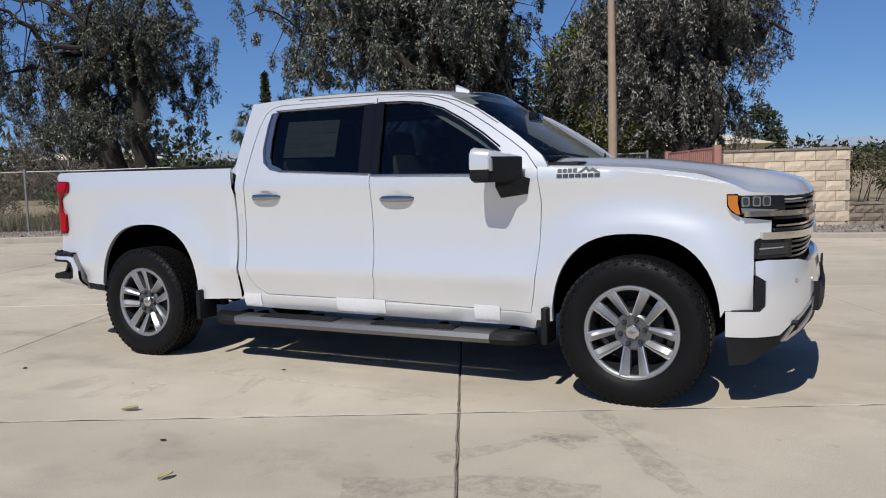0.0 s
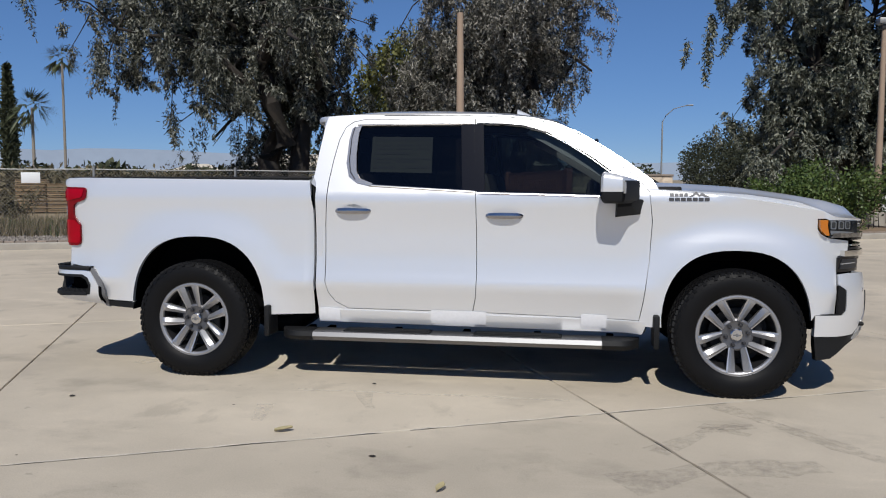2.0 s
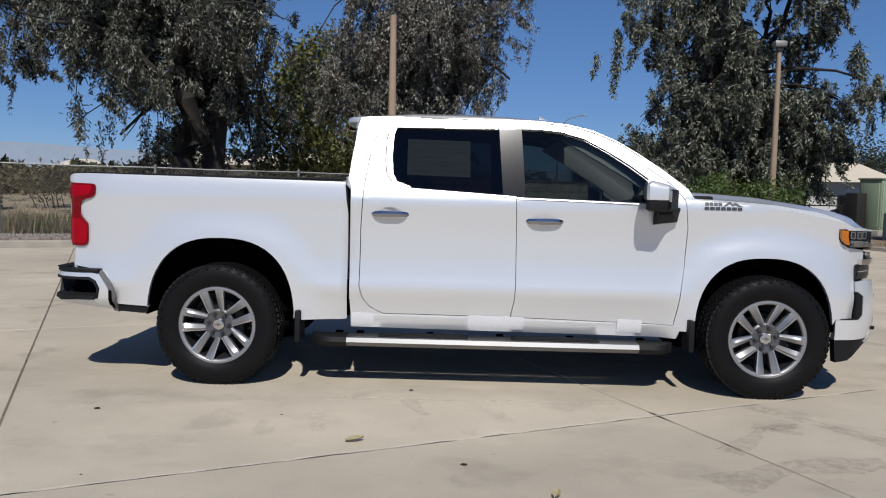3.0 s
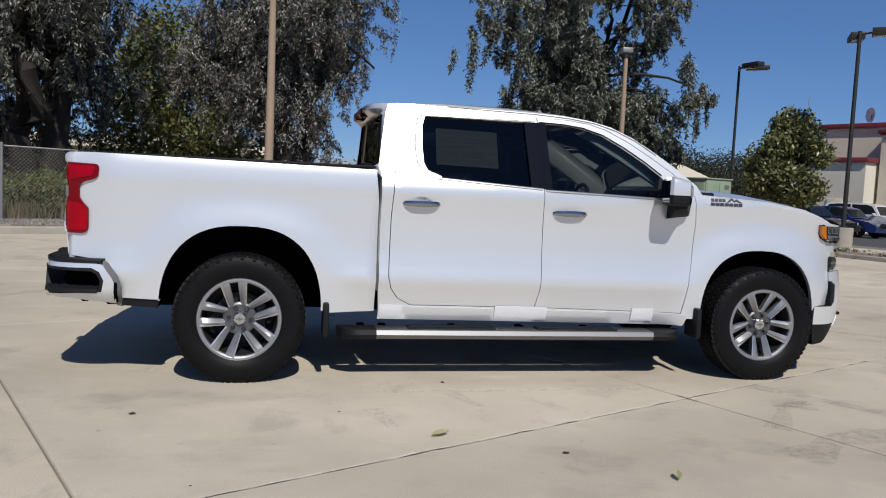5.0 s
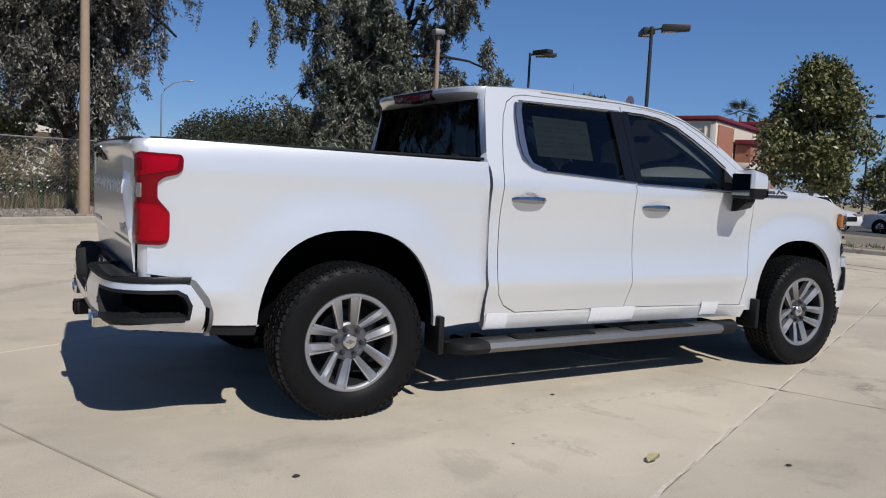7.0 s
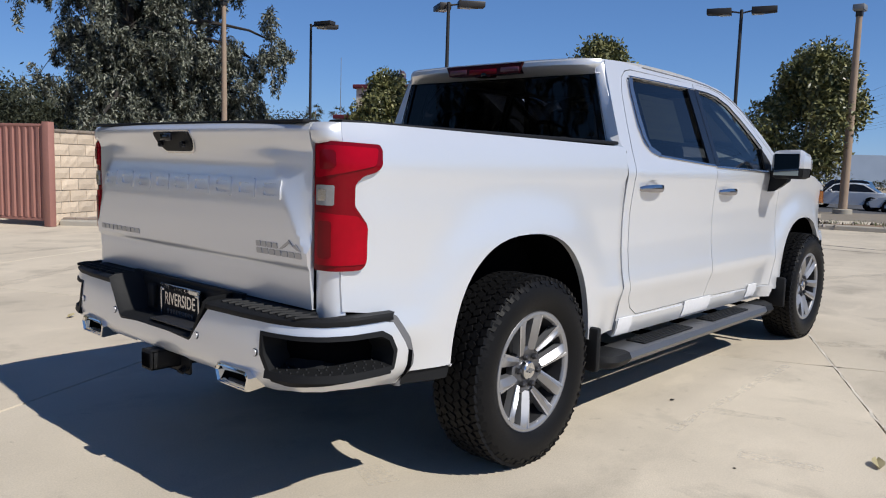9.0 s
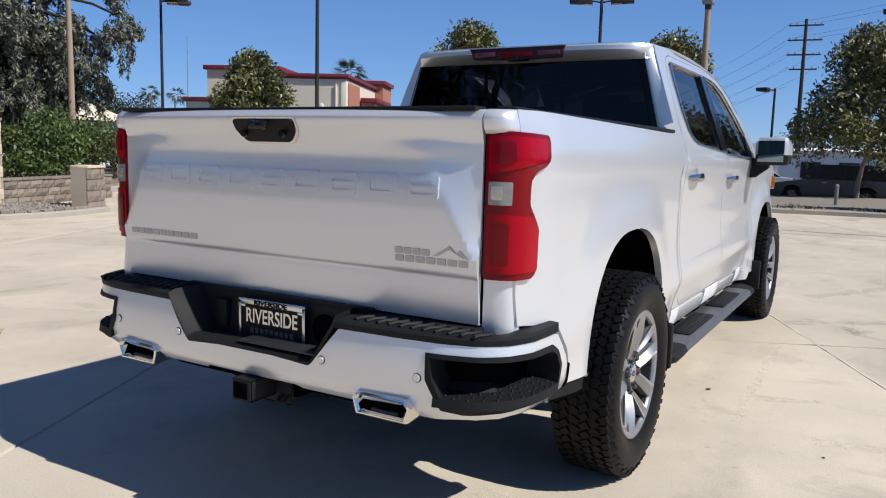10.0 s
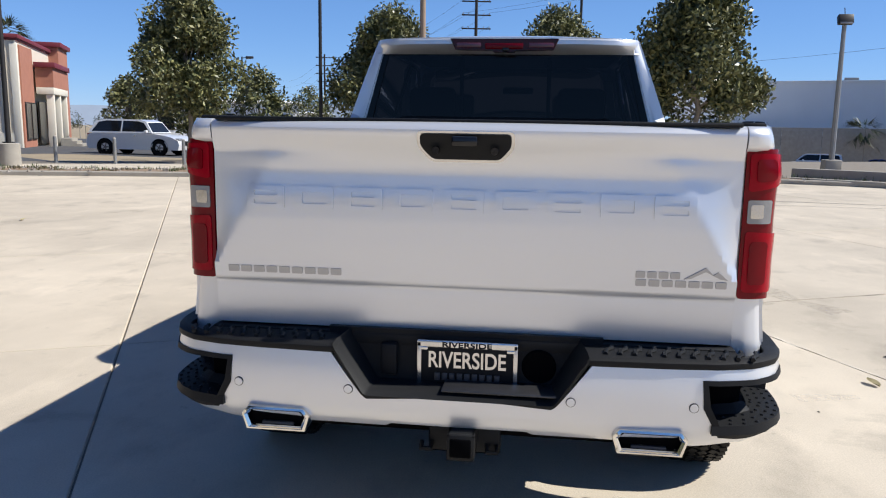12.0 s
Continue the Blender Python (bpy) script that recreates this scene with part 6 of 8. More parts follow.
        q = Vector((-t.y, t.x))
        p = Vector(p)
        o = p + q * w
        rings.append([(p.x, p.y, -0.05), (p.x, p.y, h - 0.025), (p.x + q.x * 0.025, p.y + q.y * 0.025, h), (o.x, o.y, h), (o.x, o.y, -0.05)])
    loft(bm, rings)
    kb = tagged(part(name, bm, "kerb"), label, "kerb", "", "structure")
    if bricks:
        me = bpy.data.meshes.new("brick")
        b = boxed((0, 0, 0), (0.20, 0.10, 0.06), 0.008)
        b.to_mesh(me)
        b.free()
        me.materials.append(M["brick_edge"])
        rnd = random.Random(5)
        run = 0
        for a, b in zip(path, path[1:]):
            a, b = Vector(a), Vector(b)
            t = (b - a).normalized()
            q = Vector((-t.y, t.x))
            for i in range(int((b - a).length / 0.215)):
                if run >= bricks:
                    break
                p = a + t * (0.215 * i + 0.11) + q * (w + 0.06)
                shared("brick", me, kb, pose(p.x, p.y, h + rnd.uniform(0.0, 0.012), 0, 0, math.degrees(math.atan2(t.y, t.x)) + rnd.uniform(-3, 3)))
                run += 1
    return kb

def pebbles(name, spots, material, size, label):
    """Loose stones, far too many to count."""
    rnd = np.random.RandomState(3)
    base = np.array([(1, 0, 0), (0, 1, 0), (-1, 0, 0), (0, -1, 0), (0, 0, 0.8), (0.3, 0.2, 0.75)])
    faces0 = [(0, 1, 5), (1, 2, 4), (2, 3, 4), (3, 0, 5), (1, 4, 5), (3, 5, 4)]
    vs, fs = [], []
    for x, y, z in spots:
        a = rnd.rand() * 6.28
        s = size * (0.5 + rnd.rand())
        rot = np.array([[math.cos(a), -math.sin(a), 0], [math.sin(a), math.cos(a), 0], [0, 0, 1]])
        k = len(vs)
        vs += [tuple(p) for p in (base * s * (0.7 + 0.6 * rnd.rand(6, 3))) @ rot.T + (x, y, z - 0.2 * s)]
        fs += [tuple(k + i for i in f) for f in faces0]
    return tagged(part(name, (vs, fs), material), label, "stones", "", "stuff")

kerb_line([site(u, 12.0)[:2] for u in np.linspace(-28, 7.0, 12)], "kerb", bricks=165)
polygon("gravel_strip", [site(u, v)[:2] for u, v in ((-28, 12.28), (7.0, 12.28), (7.0, 15.5), (-28, 15.5))], "gravel", lambda x, y: 0.15 + 0.05 * noise.noise(Vector((x, y, 0))), label="gravel strip along the fence", category="gravel", step=0.5)
rs = np.random.RandomState(2)
pebbles("gravel_stones", [(*site(u, v)[:2], 0.17) for u, v in zip(rs.uniform(-16, 7, 5200), rs.uniform(12.3, 14.1, 5200))], "stone", 0.035, "grey gravel stones")

# chain-link fence
def build_fence():
    f = thing("chain_link_fence", site(-3.3, 14.2, 0.15), 25, "weathered galvanised chain-link fence on a gravel strip", "fence")
    posts = [-26.9, -23.5, -20.2, -16.8, -13.4, -10.05, -6.65, -3.30, 0.10, 3.70, 6.95]
    for p in posts:
        bm = tube(bmesh.new(), [(p + 3.3, 0, -0.05), (p + 3.3, 0, 1.70)], 0.032, 8)
        po = part("post", bm, "galv", f)
        part("post_cap", tube(bmesh.new(), [(p + 3.3, 0, 1.70), (p + 3.3, 0, 1.73), (p + 3.3, 0, 1.745)], [0.038, 0.034, 0.008], 8), "galv", po)
    for a, b in zip(posts, posts[1:]):
        m = (a + b) / 2
        part("top_rail", tube(bmesh.new(), [(a + 3.3, 0.03, 1.665), (m + 3.3, 0.03, 1.650), (b + 3.3, 0.03, 1.665)], 0.018, 6), "galv", f)
    vs, fs = [], []
    h, step, r = 1.62, 0.085, 0.0028
    for x0 in np.arange(posts[0] + 3.3 - h, posts[-1] + 3.3, step):
        for sgn in (-1, 1):
            a, b = (x0, 0.0), (x0 + h, h)
            if sgn < 0:
                a, b = (x0 + h, 0.0), (x0, h)
            k = len(vs)
            y = 0.004 * sgn
            for (x, z) in (a, b):
                vs += [(x - r * 1.4, y, z + 0.02), (x + r * 1.4, y, z + 0.02), (x, y - r * 2, z + 0.02)]
            fs += [(k, k + 1, k + 4, k + 3), (k + 1, k + 2, k + 5, k + 4), (k + 2, k, k + 3, k + 5)]
    part("wire_mesh", (vs, fs), "wire", f)["kind"] = "stuff"
build_fence()

# ---- walls of split-face block ----
def block_mesh(name, size, material, seed, rough=0.008):
    rnd = random.Random(seed)
    bm = bmesh.new()
    bmesh.ops.create_grid(bm, x_segments=4, y_segments=2, size=0.5)
    bmesh.ops.scale(bm, vec=(size[0] - 0.012, size[2] - 0.012, 1), verts=bm.verts)
    w, h = (size[0] - 0.012) / 2, (size[2] - 0.012) / 2
    for v in bm.verts:
        edge = abs(abs(v.co.x) - w) < 1e-4 or abs(abs(v.co.y) - h) < 1e-4
        v.co.z = (0.0 if edge else rough * rnd.uniform(0.6, 1.8)) + rnd.uniform(0, rough * 0.5)
    r = bmesh.ops.extrude_edge_only(bm, edges=[e for e in bm.edges if e.is_boundary])
    bmesh.ops.translate(bm, vec=(0, 0, -0.03), verts=[g for g in r["geom"] if isinstance(g, bmesh.types.BMVert)])
    bm.transform(pose(0, 0, 0, 90))
    me = bpy.data.meshes.new(name)
    bm.to_mesh(me)
    bm.free()
    me.materials.append(M[material])
    return me

def block_wall(name, at, rz, length, height, material, label, course=0.205, block=0.405, cap=True, thick=0.20, rough=0.010, capmat="block_dark"):
    """A wall whose front, towards its own -y, is faced with single blocks."""
    w = thing(name, at, rz, label, "wall", "", "structure")
    part("wall_core", boxed((length / 2, thick / 2 + 0.012, height / 2), (length, thick - 0.02, height)), "mortar", w)
    meshes = [block_mesh("block", (block, 0, course), material, k, rough) for k in range(5)]
    halves = [block_mesh("block", (block / 2, 0, course), material, k + 9, rough) for k in range(2)]
    rnd = random.Random(int(length * 100))
    for j in range(int(round(height / course))):
        x = 0.0
        if j % 2:
            shared("block", halves[j % 2], w, pose(block / 4, 0.0, course * (j + 0.5)))
            x = block / 2
        while x + block <= length + 0.02:
            shared("block", rnd.choice(meshes), w, pose(x + block / 2, rnd.uniform(-0.004, 0.004), course * (j + 0.5)))
            x += block
        if length - x > 0.08:
            sc = (length - x) / (block / 2)
            shared("block", halves[0], w, pose(x + (length - x) / 2, 0.0, course * (j + 0.5)) @ Matrix.Diagonal((sc, 1, 1, 1)))
    if cap:
        n = max(1, int(length / 0.30))
        for k in range(n):
            part("cap_stone", boxed((length * (k + 0.5) / n, thick / 2 - 0.005, height + 0.025), (length / n - 0.008, thick + 0.05, 0.05), 0.008), capmat, w)
    return w

block_wall("wall_enclosure", site(7.25, 9.0, 0.0), 25, 2.50, 1.64, "block", "tan split-face block wall of the bin enclosure")
block_wall("wall_enclosure_side", site(9.77, 9.02, 0.0), 115, 3.6, 1.64, "block", "tan split-face block side wall")
block_wall("wall_enclosure_back", site(9.75, 12.85, 0.0), 205, 2.55, 1.64, "block", "tan split-face block rear wall")

def build_gate():
    g = thing("enclosure_gate", site(7.1, 9.0, 0.0), 115, "faded red corrugated steel double gate, closed", "gate")
    for x in (-0.08, 3.68):
        part("gate_post", boxed((x, 0.0, 0.90), (0.14, 0.14, 1.80), 0.01), "gate", g)
    for k, x0 in enumerate((0.02, 1.81)):
        leaf = part("gate_leaf", boxed((x0 + 0.875, 0.0, 0.92), (1.75, 0.012, 1.62)), "gate", g)
        for z in (0.12, 1.74):
            part("rail", boxed((x0 + 0.875, 0.0, z), (1.75, 0.05, 0.05), 0.005), "gate", leaf)
        for x in (x0 + 0.02, x0 + 1.73):
            part("stile", boxed((x, 0.0, 0.93), (0.045, 0.052, 1.66), 0.005), "gate", leaf)
        for i in range(12):
            x = x0 + 0.10 + i * 0.141
            bm = prism([(-0.040, 0.006), (-0.025, 0.034), (0.025, 0.034), (0.040, 0.006)], 1.56, lambda a, b, d: (x + a, b, 0.15 + d))
            part("corrugation", bm, "gate", leaf)
    part("latch", boxed((1.80, 0.05, 0.86), (0.26, 0.03, 0.04), 0.006), "bronze", g)
    part("padlock", boxed((1.80, 0.075, 0.78), (0.05, 0.03, 0.07), 0.01), "bronze", g)
build_gate()

# planter in front of the enclosure, low stone wall, kerb on to the lot's corner
PL = [(7.35, 8.95), (7.65, 8.20), (8.10, 7.85), (8.75, 7.50), (9.4, 7.32), (10.25, 7.25), (10.55, 7.45)]
kerb_line([site(u, v)[:2] for u, v in PL], "kerb_planter", 0.10, 0.10, 30, "brick-edged planter kerb")
polygon("planter_bed", [site(u, v)[:2] for u, v in [(7.40, 8.98), (7.75, 8.28), (8.15, 7.98), (8.80, 7.64), (9.42, 7.45), (10.2, 7.40), (10.5, 9.9), (9.85, 9.9), (9.82, 8.98)]], "gravel", z=0.105, label="gravel planter bed with dry litter", category="planter", step=0.4)
pebbles("planter_stones", [(*site(u, v)[:2], 0.115) for u, v in zip(rs.uniform(8.4, 10.3, 700), rs.uniform(7.7, 8.95, 700))], "stone", 0.045, "grey stones in the planter")
block_wall("wall_planter_end", site(9.75, 7.40, 0.0), 25, 0.62, 0.82, "block_dark", "rough stone end pier of the planter", 0.205, 0.31, True, 0.3, 0.02, "block")
block_wall("wall_planter", site(9.80, 9.6, 0.0), 20, 4.2, 0.50, "block_dark", "low rough stone retaining wall", 0.165, 0.36, True, 0.25, 0.025)
kerb_line([site(u, v)[:2] for u, v in ((10.2, 10.0), (13, 10.1), (16, 10.2), (19.2, 10.5))], "kerb_hedge", bricks=40)
polygon("hedge_bed", [site(u, v)[:2] for u, v in ((9.9, 10.25), (13, 10.3), (16, 10.4), (19.5, 10.8), (21, 15.5), (9.9, 15.5))], "soil", z=0.16, label="dry soil bed under the hedge", category="planter")

# strip of dry soil along the far side, and the lot beyond
K = [(12.5, 18.6), (14.3, 13.2), (15.3, 8.9), (16.3, 4.5), (16.9, 2.2), (17.5, -0.2), (18.1, -3.5), (18.2, -6.7), (17.3, -9.5), (15.2, -14.0), (10, -22)]
OUT = [(17.0, 23.0), (20.6, 14.0), (22.5, 8.0), (24.0, 2.0), (24.5, -3.0), (23.6, -8.0), (20.0, -15.0), (14, -25)]
kerb_line(K, "kerb_far", 0.15, 0.12, 0, "pale worn concrete kerb")
def strip_z(x, y):
    d = max(0.0, x - float(np.interp(y, [p[1] for p in K[::-1]], [p[0] for p in K[::-1]])))
    return 0.11 + (lie(x, y) + 0.02 - 0.11) * ease(0.6, 5.0, d) + 0.035 * noise.noise(Vector((x * 0.9, y * 0.9, 0)))
polygon("soil_strip", [(x - 0.02, y) for x, y in [(p[0] + 0.16, p[1]) for p in K]] + OUT[::-1], "soil", strip_z, label="strip of dry soil and litter", category="soil", step=0.7)
polygon("parking_lot", [(12, 45), (17.02, 22.9), (20.62, 13.95), (22.52, 7.95), (24.02, 1.95), (24.52, -3.05), (23.62, -8.05), (20.02, -15.05), (14, -25), (30, -60), (75, -60), (75, 45)], "asphalt", lambda x, y: lie(x, y) + 0.01, label="worn asphalt parking lot", category="asphalt", step=4.0)

def low_wall():
    w = thing("low_wall", (18.7, -6.9, 0), 0, "low weathered concrete planter wall", "wall", "", "structure")
    for k, ((x0, y0), (x1, y1), h) in enumerate((((0, 0), (-4.8, -7.5), 0.20), ((1.2, -0.4), (-3.6, -8.2), 0.40))):
        L = math.hypot(x1 - x0, y1 - y0)
        part("wall_course", boxed((0, 0, 0), (L, 0.25, h), 0.02, pose((x0 + x1) / 2, (y0 + y1) / 2, h / 2 - 0.05, 0, 0, math.degrees(math.atan2(y1 - y0, x1 - x0)))), "kerb", w)
low_wall()

# ---- trees and shrubs ----
def leaf_cloud(pts, length, width, rng, hang=0.5, fold=0.25):
    """Diamond leaves at the given places, each with its own turn; hang: how far they droop."""
    n = len(pts)
    d = rng.normal(size=(n, 3))
    d[:, 2] -= hang * 3
    d /= np.linalg.norm(d, axis=1)[:, None]
    e = np.cross(d, rng.normal(size=(n, 3)))
    e /= np.linalg.norm(e, axis=1)[:, None] + 1e-9
    nn = np.cross(d, e)
    L = length * rng.uniform(0.6, 1.3, (n, 1))
    W = width * rng.uniform(0.7, 1.3, (n, 1))
    v = np.empty((n, 4, 3))
    v[:, 0] = pts
    v[:, 1] = pts + d * L * 0.5 + e * W * 0.5
    v[:, 2] = pts + d * L + nn * L * fold
    v[:, 3] = pts + d * L * 0.5 - e * W * 0.5
    return v.reshape(-1, 3), np.arange(4 * n).reshape(n, 4)

def quick(name, verts, quads, material, parent):
    me = bpy.data.meshes.new(name)
    nv, nf = len(verts), len(quads)
    me.vertices.add(nv)
    me.vertices.foreach_set("co", np.asarray(verts, np.float32).ravel())
    me.loops.add(nf * 4)
    me.loops.foreach_set("vertex_index", np.asarray(quads, np.int32).ravel())
    me.polygons.add(nf)
    me.polygons.foreach_set("loop_start", np.arange(0, nf * 4, 4, dtype=np.int32))
    me.update(calc_edges=True)
    me.materials.append(M[material])
    ob = new(name, me)
    if parent is not None:
        ob.parent = parent
    return ob

def limb(bm, a, b, r0, r1, rng, sag=0.0, n=6, sides=7):
    a, b = np.array(a, float), np.array(b, float)
    L = np.linalg.norm(b - a)
    path = []
    for i in range(n + 1):
        t = i / n
        j = rng.normal(size=3) * L * 0.03 * math.sin(math.pi * t)
        path.append(tuple(a + (b - a) * t + j + np.array((0, 0, -sag * L * t * t + 0.12 * L * math.sin(math.pi * t)))))
    tube(bm, path, [r0 + (r1 - r0) * i / n for i in range(n + 1)], sides)
    return path

def eucalyptus(name, at, h, r, seed, leaf, label, trunks=2, low=1.2, leaves=52000, lean=(0, 0), bunches=1.0, leaf_size=(0.155, 0.042), bole=1.0, hollow=0.0):
    """A gum tree: leaning trunks, arching limbs and hanging strands of narrow leaves."""
    rng = np.random.RandomState(seed)
    t = thing(name, (at[0], at[1], terrain(*at[:2])), 0, label, "tree")
    wood, twigs = bmesh.new(), bmesh.new()
    tips = []
    for k in range(trunks):
        a = 2 * math.pi * (k + rng.rand() * 0.5) / trunks
        top = (lean[0] + 0.30 * r * math.cos(a), lean[1] + 0.30 * r * math.sin(a), h * rng.uniform(0.42, 0.55))
        path = limb(wood, (0.35 * math.cos(a) * (trunks > 1), 0.35 * math.sin(a) * (trunks > 1), -0.1), top, bole * (0.50 / math.sqrt(trunks) + 0.10), 0.20 * bole, rng, 0, 8, 10)
        for j in range(9):
            p = path[rng.randint(3, 9)]
            aa = rng.rand() * 2 * math.pi
            rr = r * rng.uniform(0.35, 1.02)
            q = (lean[0] + rr * math.cos(aa), lean[1] + rr * math.sin(aa), min(h * 0.93, max(2.2, p[2] + h * rng.uniform(-0.16, 0.48))))
            sub = limb(wood, p, q, 0.13 * bole, 0.04, rng, 0.05)
            for _ in range(5):
                s0 = sub[rng.randint(2, 7)]
                e = np.array(s0) + rng.normal(size=3) * (0.20 * r, 0.20 * r, 0.12 * h)
                e[2] = min(max(e[2], low + 1), h)
                sub2 = limb(twigs, s0, e, 0.035, 0.012, rng, 0.15, 4, 5)
                tips += [sub2[2], sub2[3], sub2[4]]
            tips += [sub[4], sub[5], sub[6]]
    part("trunk", wood, "bark", t, "dark rough trunk and limbs")
    tagged(part("twig_wood", twigs, "bark", t), kind="stuff")
    # boughs: groups of dense tassels that hang from the tips, with gaps between them
    pts = []
    per = 130
    tips = np.array(tips)
    tips = tips[np.hypot(tips[:, 0] - 0.5 * lean[0], tips[:, 1] - 0.5 * lean[1]) > hollow]
    n_boughs = int((80 + 26 * trunks) * bunches)
    boughs = tips[rng.permutation(len(tips))[:n_boughs]]
    load = rng.uniform(0.35, 1.7, len(boughs))
    load = np.maximum(1, (load / load.sum() * leaves / per).astype(int))
    for c, m in zip(boughs, load):
        size = 0.17 * math.sqrt(m) * rng.uniform(0.85, 1.2)
        long = rng.uniform(0.6, 1.2) + (rng.uniform(0.5, 1.9) if rng.rand() < 0.45 else 0)
        sway = rng.normal(size=2) * 0.25
        for _ in range(m):
            off = rng.normal(size=3) * (size, size, size * 0.75)
            p = c + off
            L = long * rng.uniform(0.5, 1.2) * max(0.35, 1 - 0.22 * np.linalg.norm(off[:2]) / size)
            L = min(L, max(0.4, p[2] - low))
            q = rng.rand(per) ** 1.15
            w = (0.13 * np.sqrt(np.clip(q * 4, 0.15, 1.0)) * (1.12 - q)) * rng.uniform(0.7, 1.3)
            pts.append(np.stack([p[0] + sway[0] * q * q + rng.normal(size=per) * w, p[1] + sway[1] * q * q + rng.normal(size=per) * w, p[2] - L * q + rng.normal(size=per) * 0.05], 1))
    v, f = leaf_cloud(np.concatenate(pts), *leaf_size, rng, 0.45)
    quick("crown", v, f, leaf, t)
    return t

def round_tree(name, at, h, w, seed, leaf, label, stem=1.5, leaves=6500, size=(0.20, 0.085), z=None, bark="palebark", cone=0.35):
    """A clipped broad-leaved tree: a short stem and a dense, lumpy, slightly pointed crown."""
    rng = np.random.RandomState(seed)
    t = thing(name, (at[0], at[1], lie(*at[:2]) if z is None else z), 0, label, "tree", "planted trees")
    bm = bmesh.new()
    limb(bm, (0, 0, -0.1), (0.1 * rng.normal(), 0.1 * rng.normal(), h * 0.62), 0.10, 0.045, rng, 0, 6, 9)
    lumps = []
    hc = (h - stem)
    for k in range(46):
        a, tt = rng.rand() * 2 * math.pi, rng.rand()
        prof = math.sin(math.pi * min(1.0, (0.10 + 0.90 * tt) ** (0.62 + cone * 0.4))) ** 0.75
        rr = w / 2 * prof * rng.uniform(0.45, 0.98)
        c = np.array((rr * math.cos(a), rr * math.sin(a), stem + hc * tt))
        lumps.append((c, 0.16 * w * rng.uniform(0.7, 1.35)))
        if k % 3 == 0:
            limb(bm, (0, 0, stem + 0.3 * hc * tt), tuple(c), 0.03, 0.01, rng, 0, 4, 5)
    part("trunk", bm, bark, t, "pale slim trunk")
    pts = []
    per = leaves // len(lumps)
    for c, rad in lumps:
        d = rng.normal(size=(per, 3))
        d /= np.linalg.norm(d, axis=1)[:, None]
        pts.append(c + d * rad * rng.uniform(0.55, 1.12, (per, 1)))
    v, f = leaf_cloud(np.concatenate(pts), size[0], size[1], rng, 0.02, 0.15)
    quick("crown", v, f, leaf, t)
    return t

def shrub(name, at, size, seed, leaf, label, leaves=2600, leaf_size=(0.13, 0.06), z=None, group="shrubs", category="shrub"):
    """A bush of twigs and small leaves, uneven in outline."""
    rng = np.random.RandomState(seed)
    t = thing(name, (at[0], at[1], terrain(*at[:2]) if z is None else z), at[2] if len(at) > 2 else 0, label, category, group)
    bm = bmesh.new()
    cs = []
    n = max(10, int(size[0] * size[1] * 3))
    for k in range(n):
        c = np.array((rng.uniform(-0.5, 0.5) * size[0], rng.uniform(-0.5, 0.5) * size[1], size[2] * rng.uniform(0.25, 0.9)))
        cs.append((c, rng.uniform(0.22, 0.42) * min(size[2], 1.6)))
        if k < 40:
            limb(bm, (c[0] * 0.8, c[1] * 0.8, -0.05), tuple(c), 0.02, 0.006, rng, 0, 3, 4)
    tagged(part("stems", bm, "bark", t), kind="stuff")
    per = max(20, leaves // n)
    pts = []
    for c, rad in cs:
        d = rng.normal(size=(per, 3))
        d /= np.linalg.norm(d, axis=1)[:, None]
        q = c + d * rad * rng.uniform(0.3, 1.1, (per, 1))
        q[:, 2] = np.maximum(q[:, 2], 0.03)
        pts.append(q)
    v, f = leaf_cloud(np.concatenate(pts), leaf_size[0], leaf_size[1], rng, 0.0, 0.2)
    quick("leaves", v, f, leaf, t)
    return t

eucalyptus("eucalyptus_tree", (-21.6, 18.6), 15.0, 6.0, 11, "euc_dark", "dark eucalyptus with leaning dark trunks behind the fence", 2, 2.4, 118000, (-1.3, -1.4), 1.25, bole=1.1, hollow=0.6)
eucalyptus("eucalyptus_tree", (-7.3, 19.6), 12.0, 5.8, 5, "euc", "broad grey-green eucalyptus with drooping foliage behind the fence", 3, 0.9, 200000, bunches=0.8)
eucalyptus("eucalyptus_tree", (0.6, 21.6), 12.0, 3.6, 23, "euc_brown", "brownish eucalyptus with hanging foliage behind the pole", 2, 0.8, 190000, bunches=0.95, leaf_size=(0.135, 0.038))
eucalyptus("eucalyptus_tree", (14.2, 30.2), 15.0, 5.8, 31, "euc_pine", "tall dark eucalyptus beyond the hedge", 4, 1.2, 240000, bunches=2.2, leaf_size=(0.205, 0.060))
round_tree("street_tree", (-4.4, 28.0), 6.9, 7.2, 3, "yellowgreen", "yellow-green tree behind the eucalyptus", 0.4, 26000, (0.22, 0.10))
round_tree("bare_tree", (-31.0, 22.1), 4.3, 6.4, 9, "bare_twig", "leafless brown tree across the field", 0.4, 9000, (0.30, 0.03))
for k, (x, y, h, w) in enumerate(((18.3, 19.0, 4.25, 3.05), (22.3, 12.0, 5.7, 3.6), (26.6, 5.9, 5.8, 3.9), (29.5, -0.6, 6.1, 4.7), (20.4, -4.6, 5.9, 3.55))):
    round_tree("magnolia_tree", (x, y), h, w, 40 + k, "magnolia", "dense glossy magnolia in the soil strip", (1.75, 1.9, 2.0, 2.3, 2.1)[k], 21000, (0.19, 0.085), cone=0.12, z=lie(x, y) + (0.05 if x < 23 else 0))
for k, (x, y, h, w) in enumerate(((46.0, 27.5, 4.6, 3.4), (47, 24, 4.2, 3.0), (42.0, 17.0, 4.6, 3.6), (70, 22.5, 5.2, 5.0), (95, 8.0, 6, 8))):
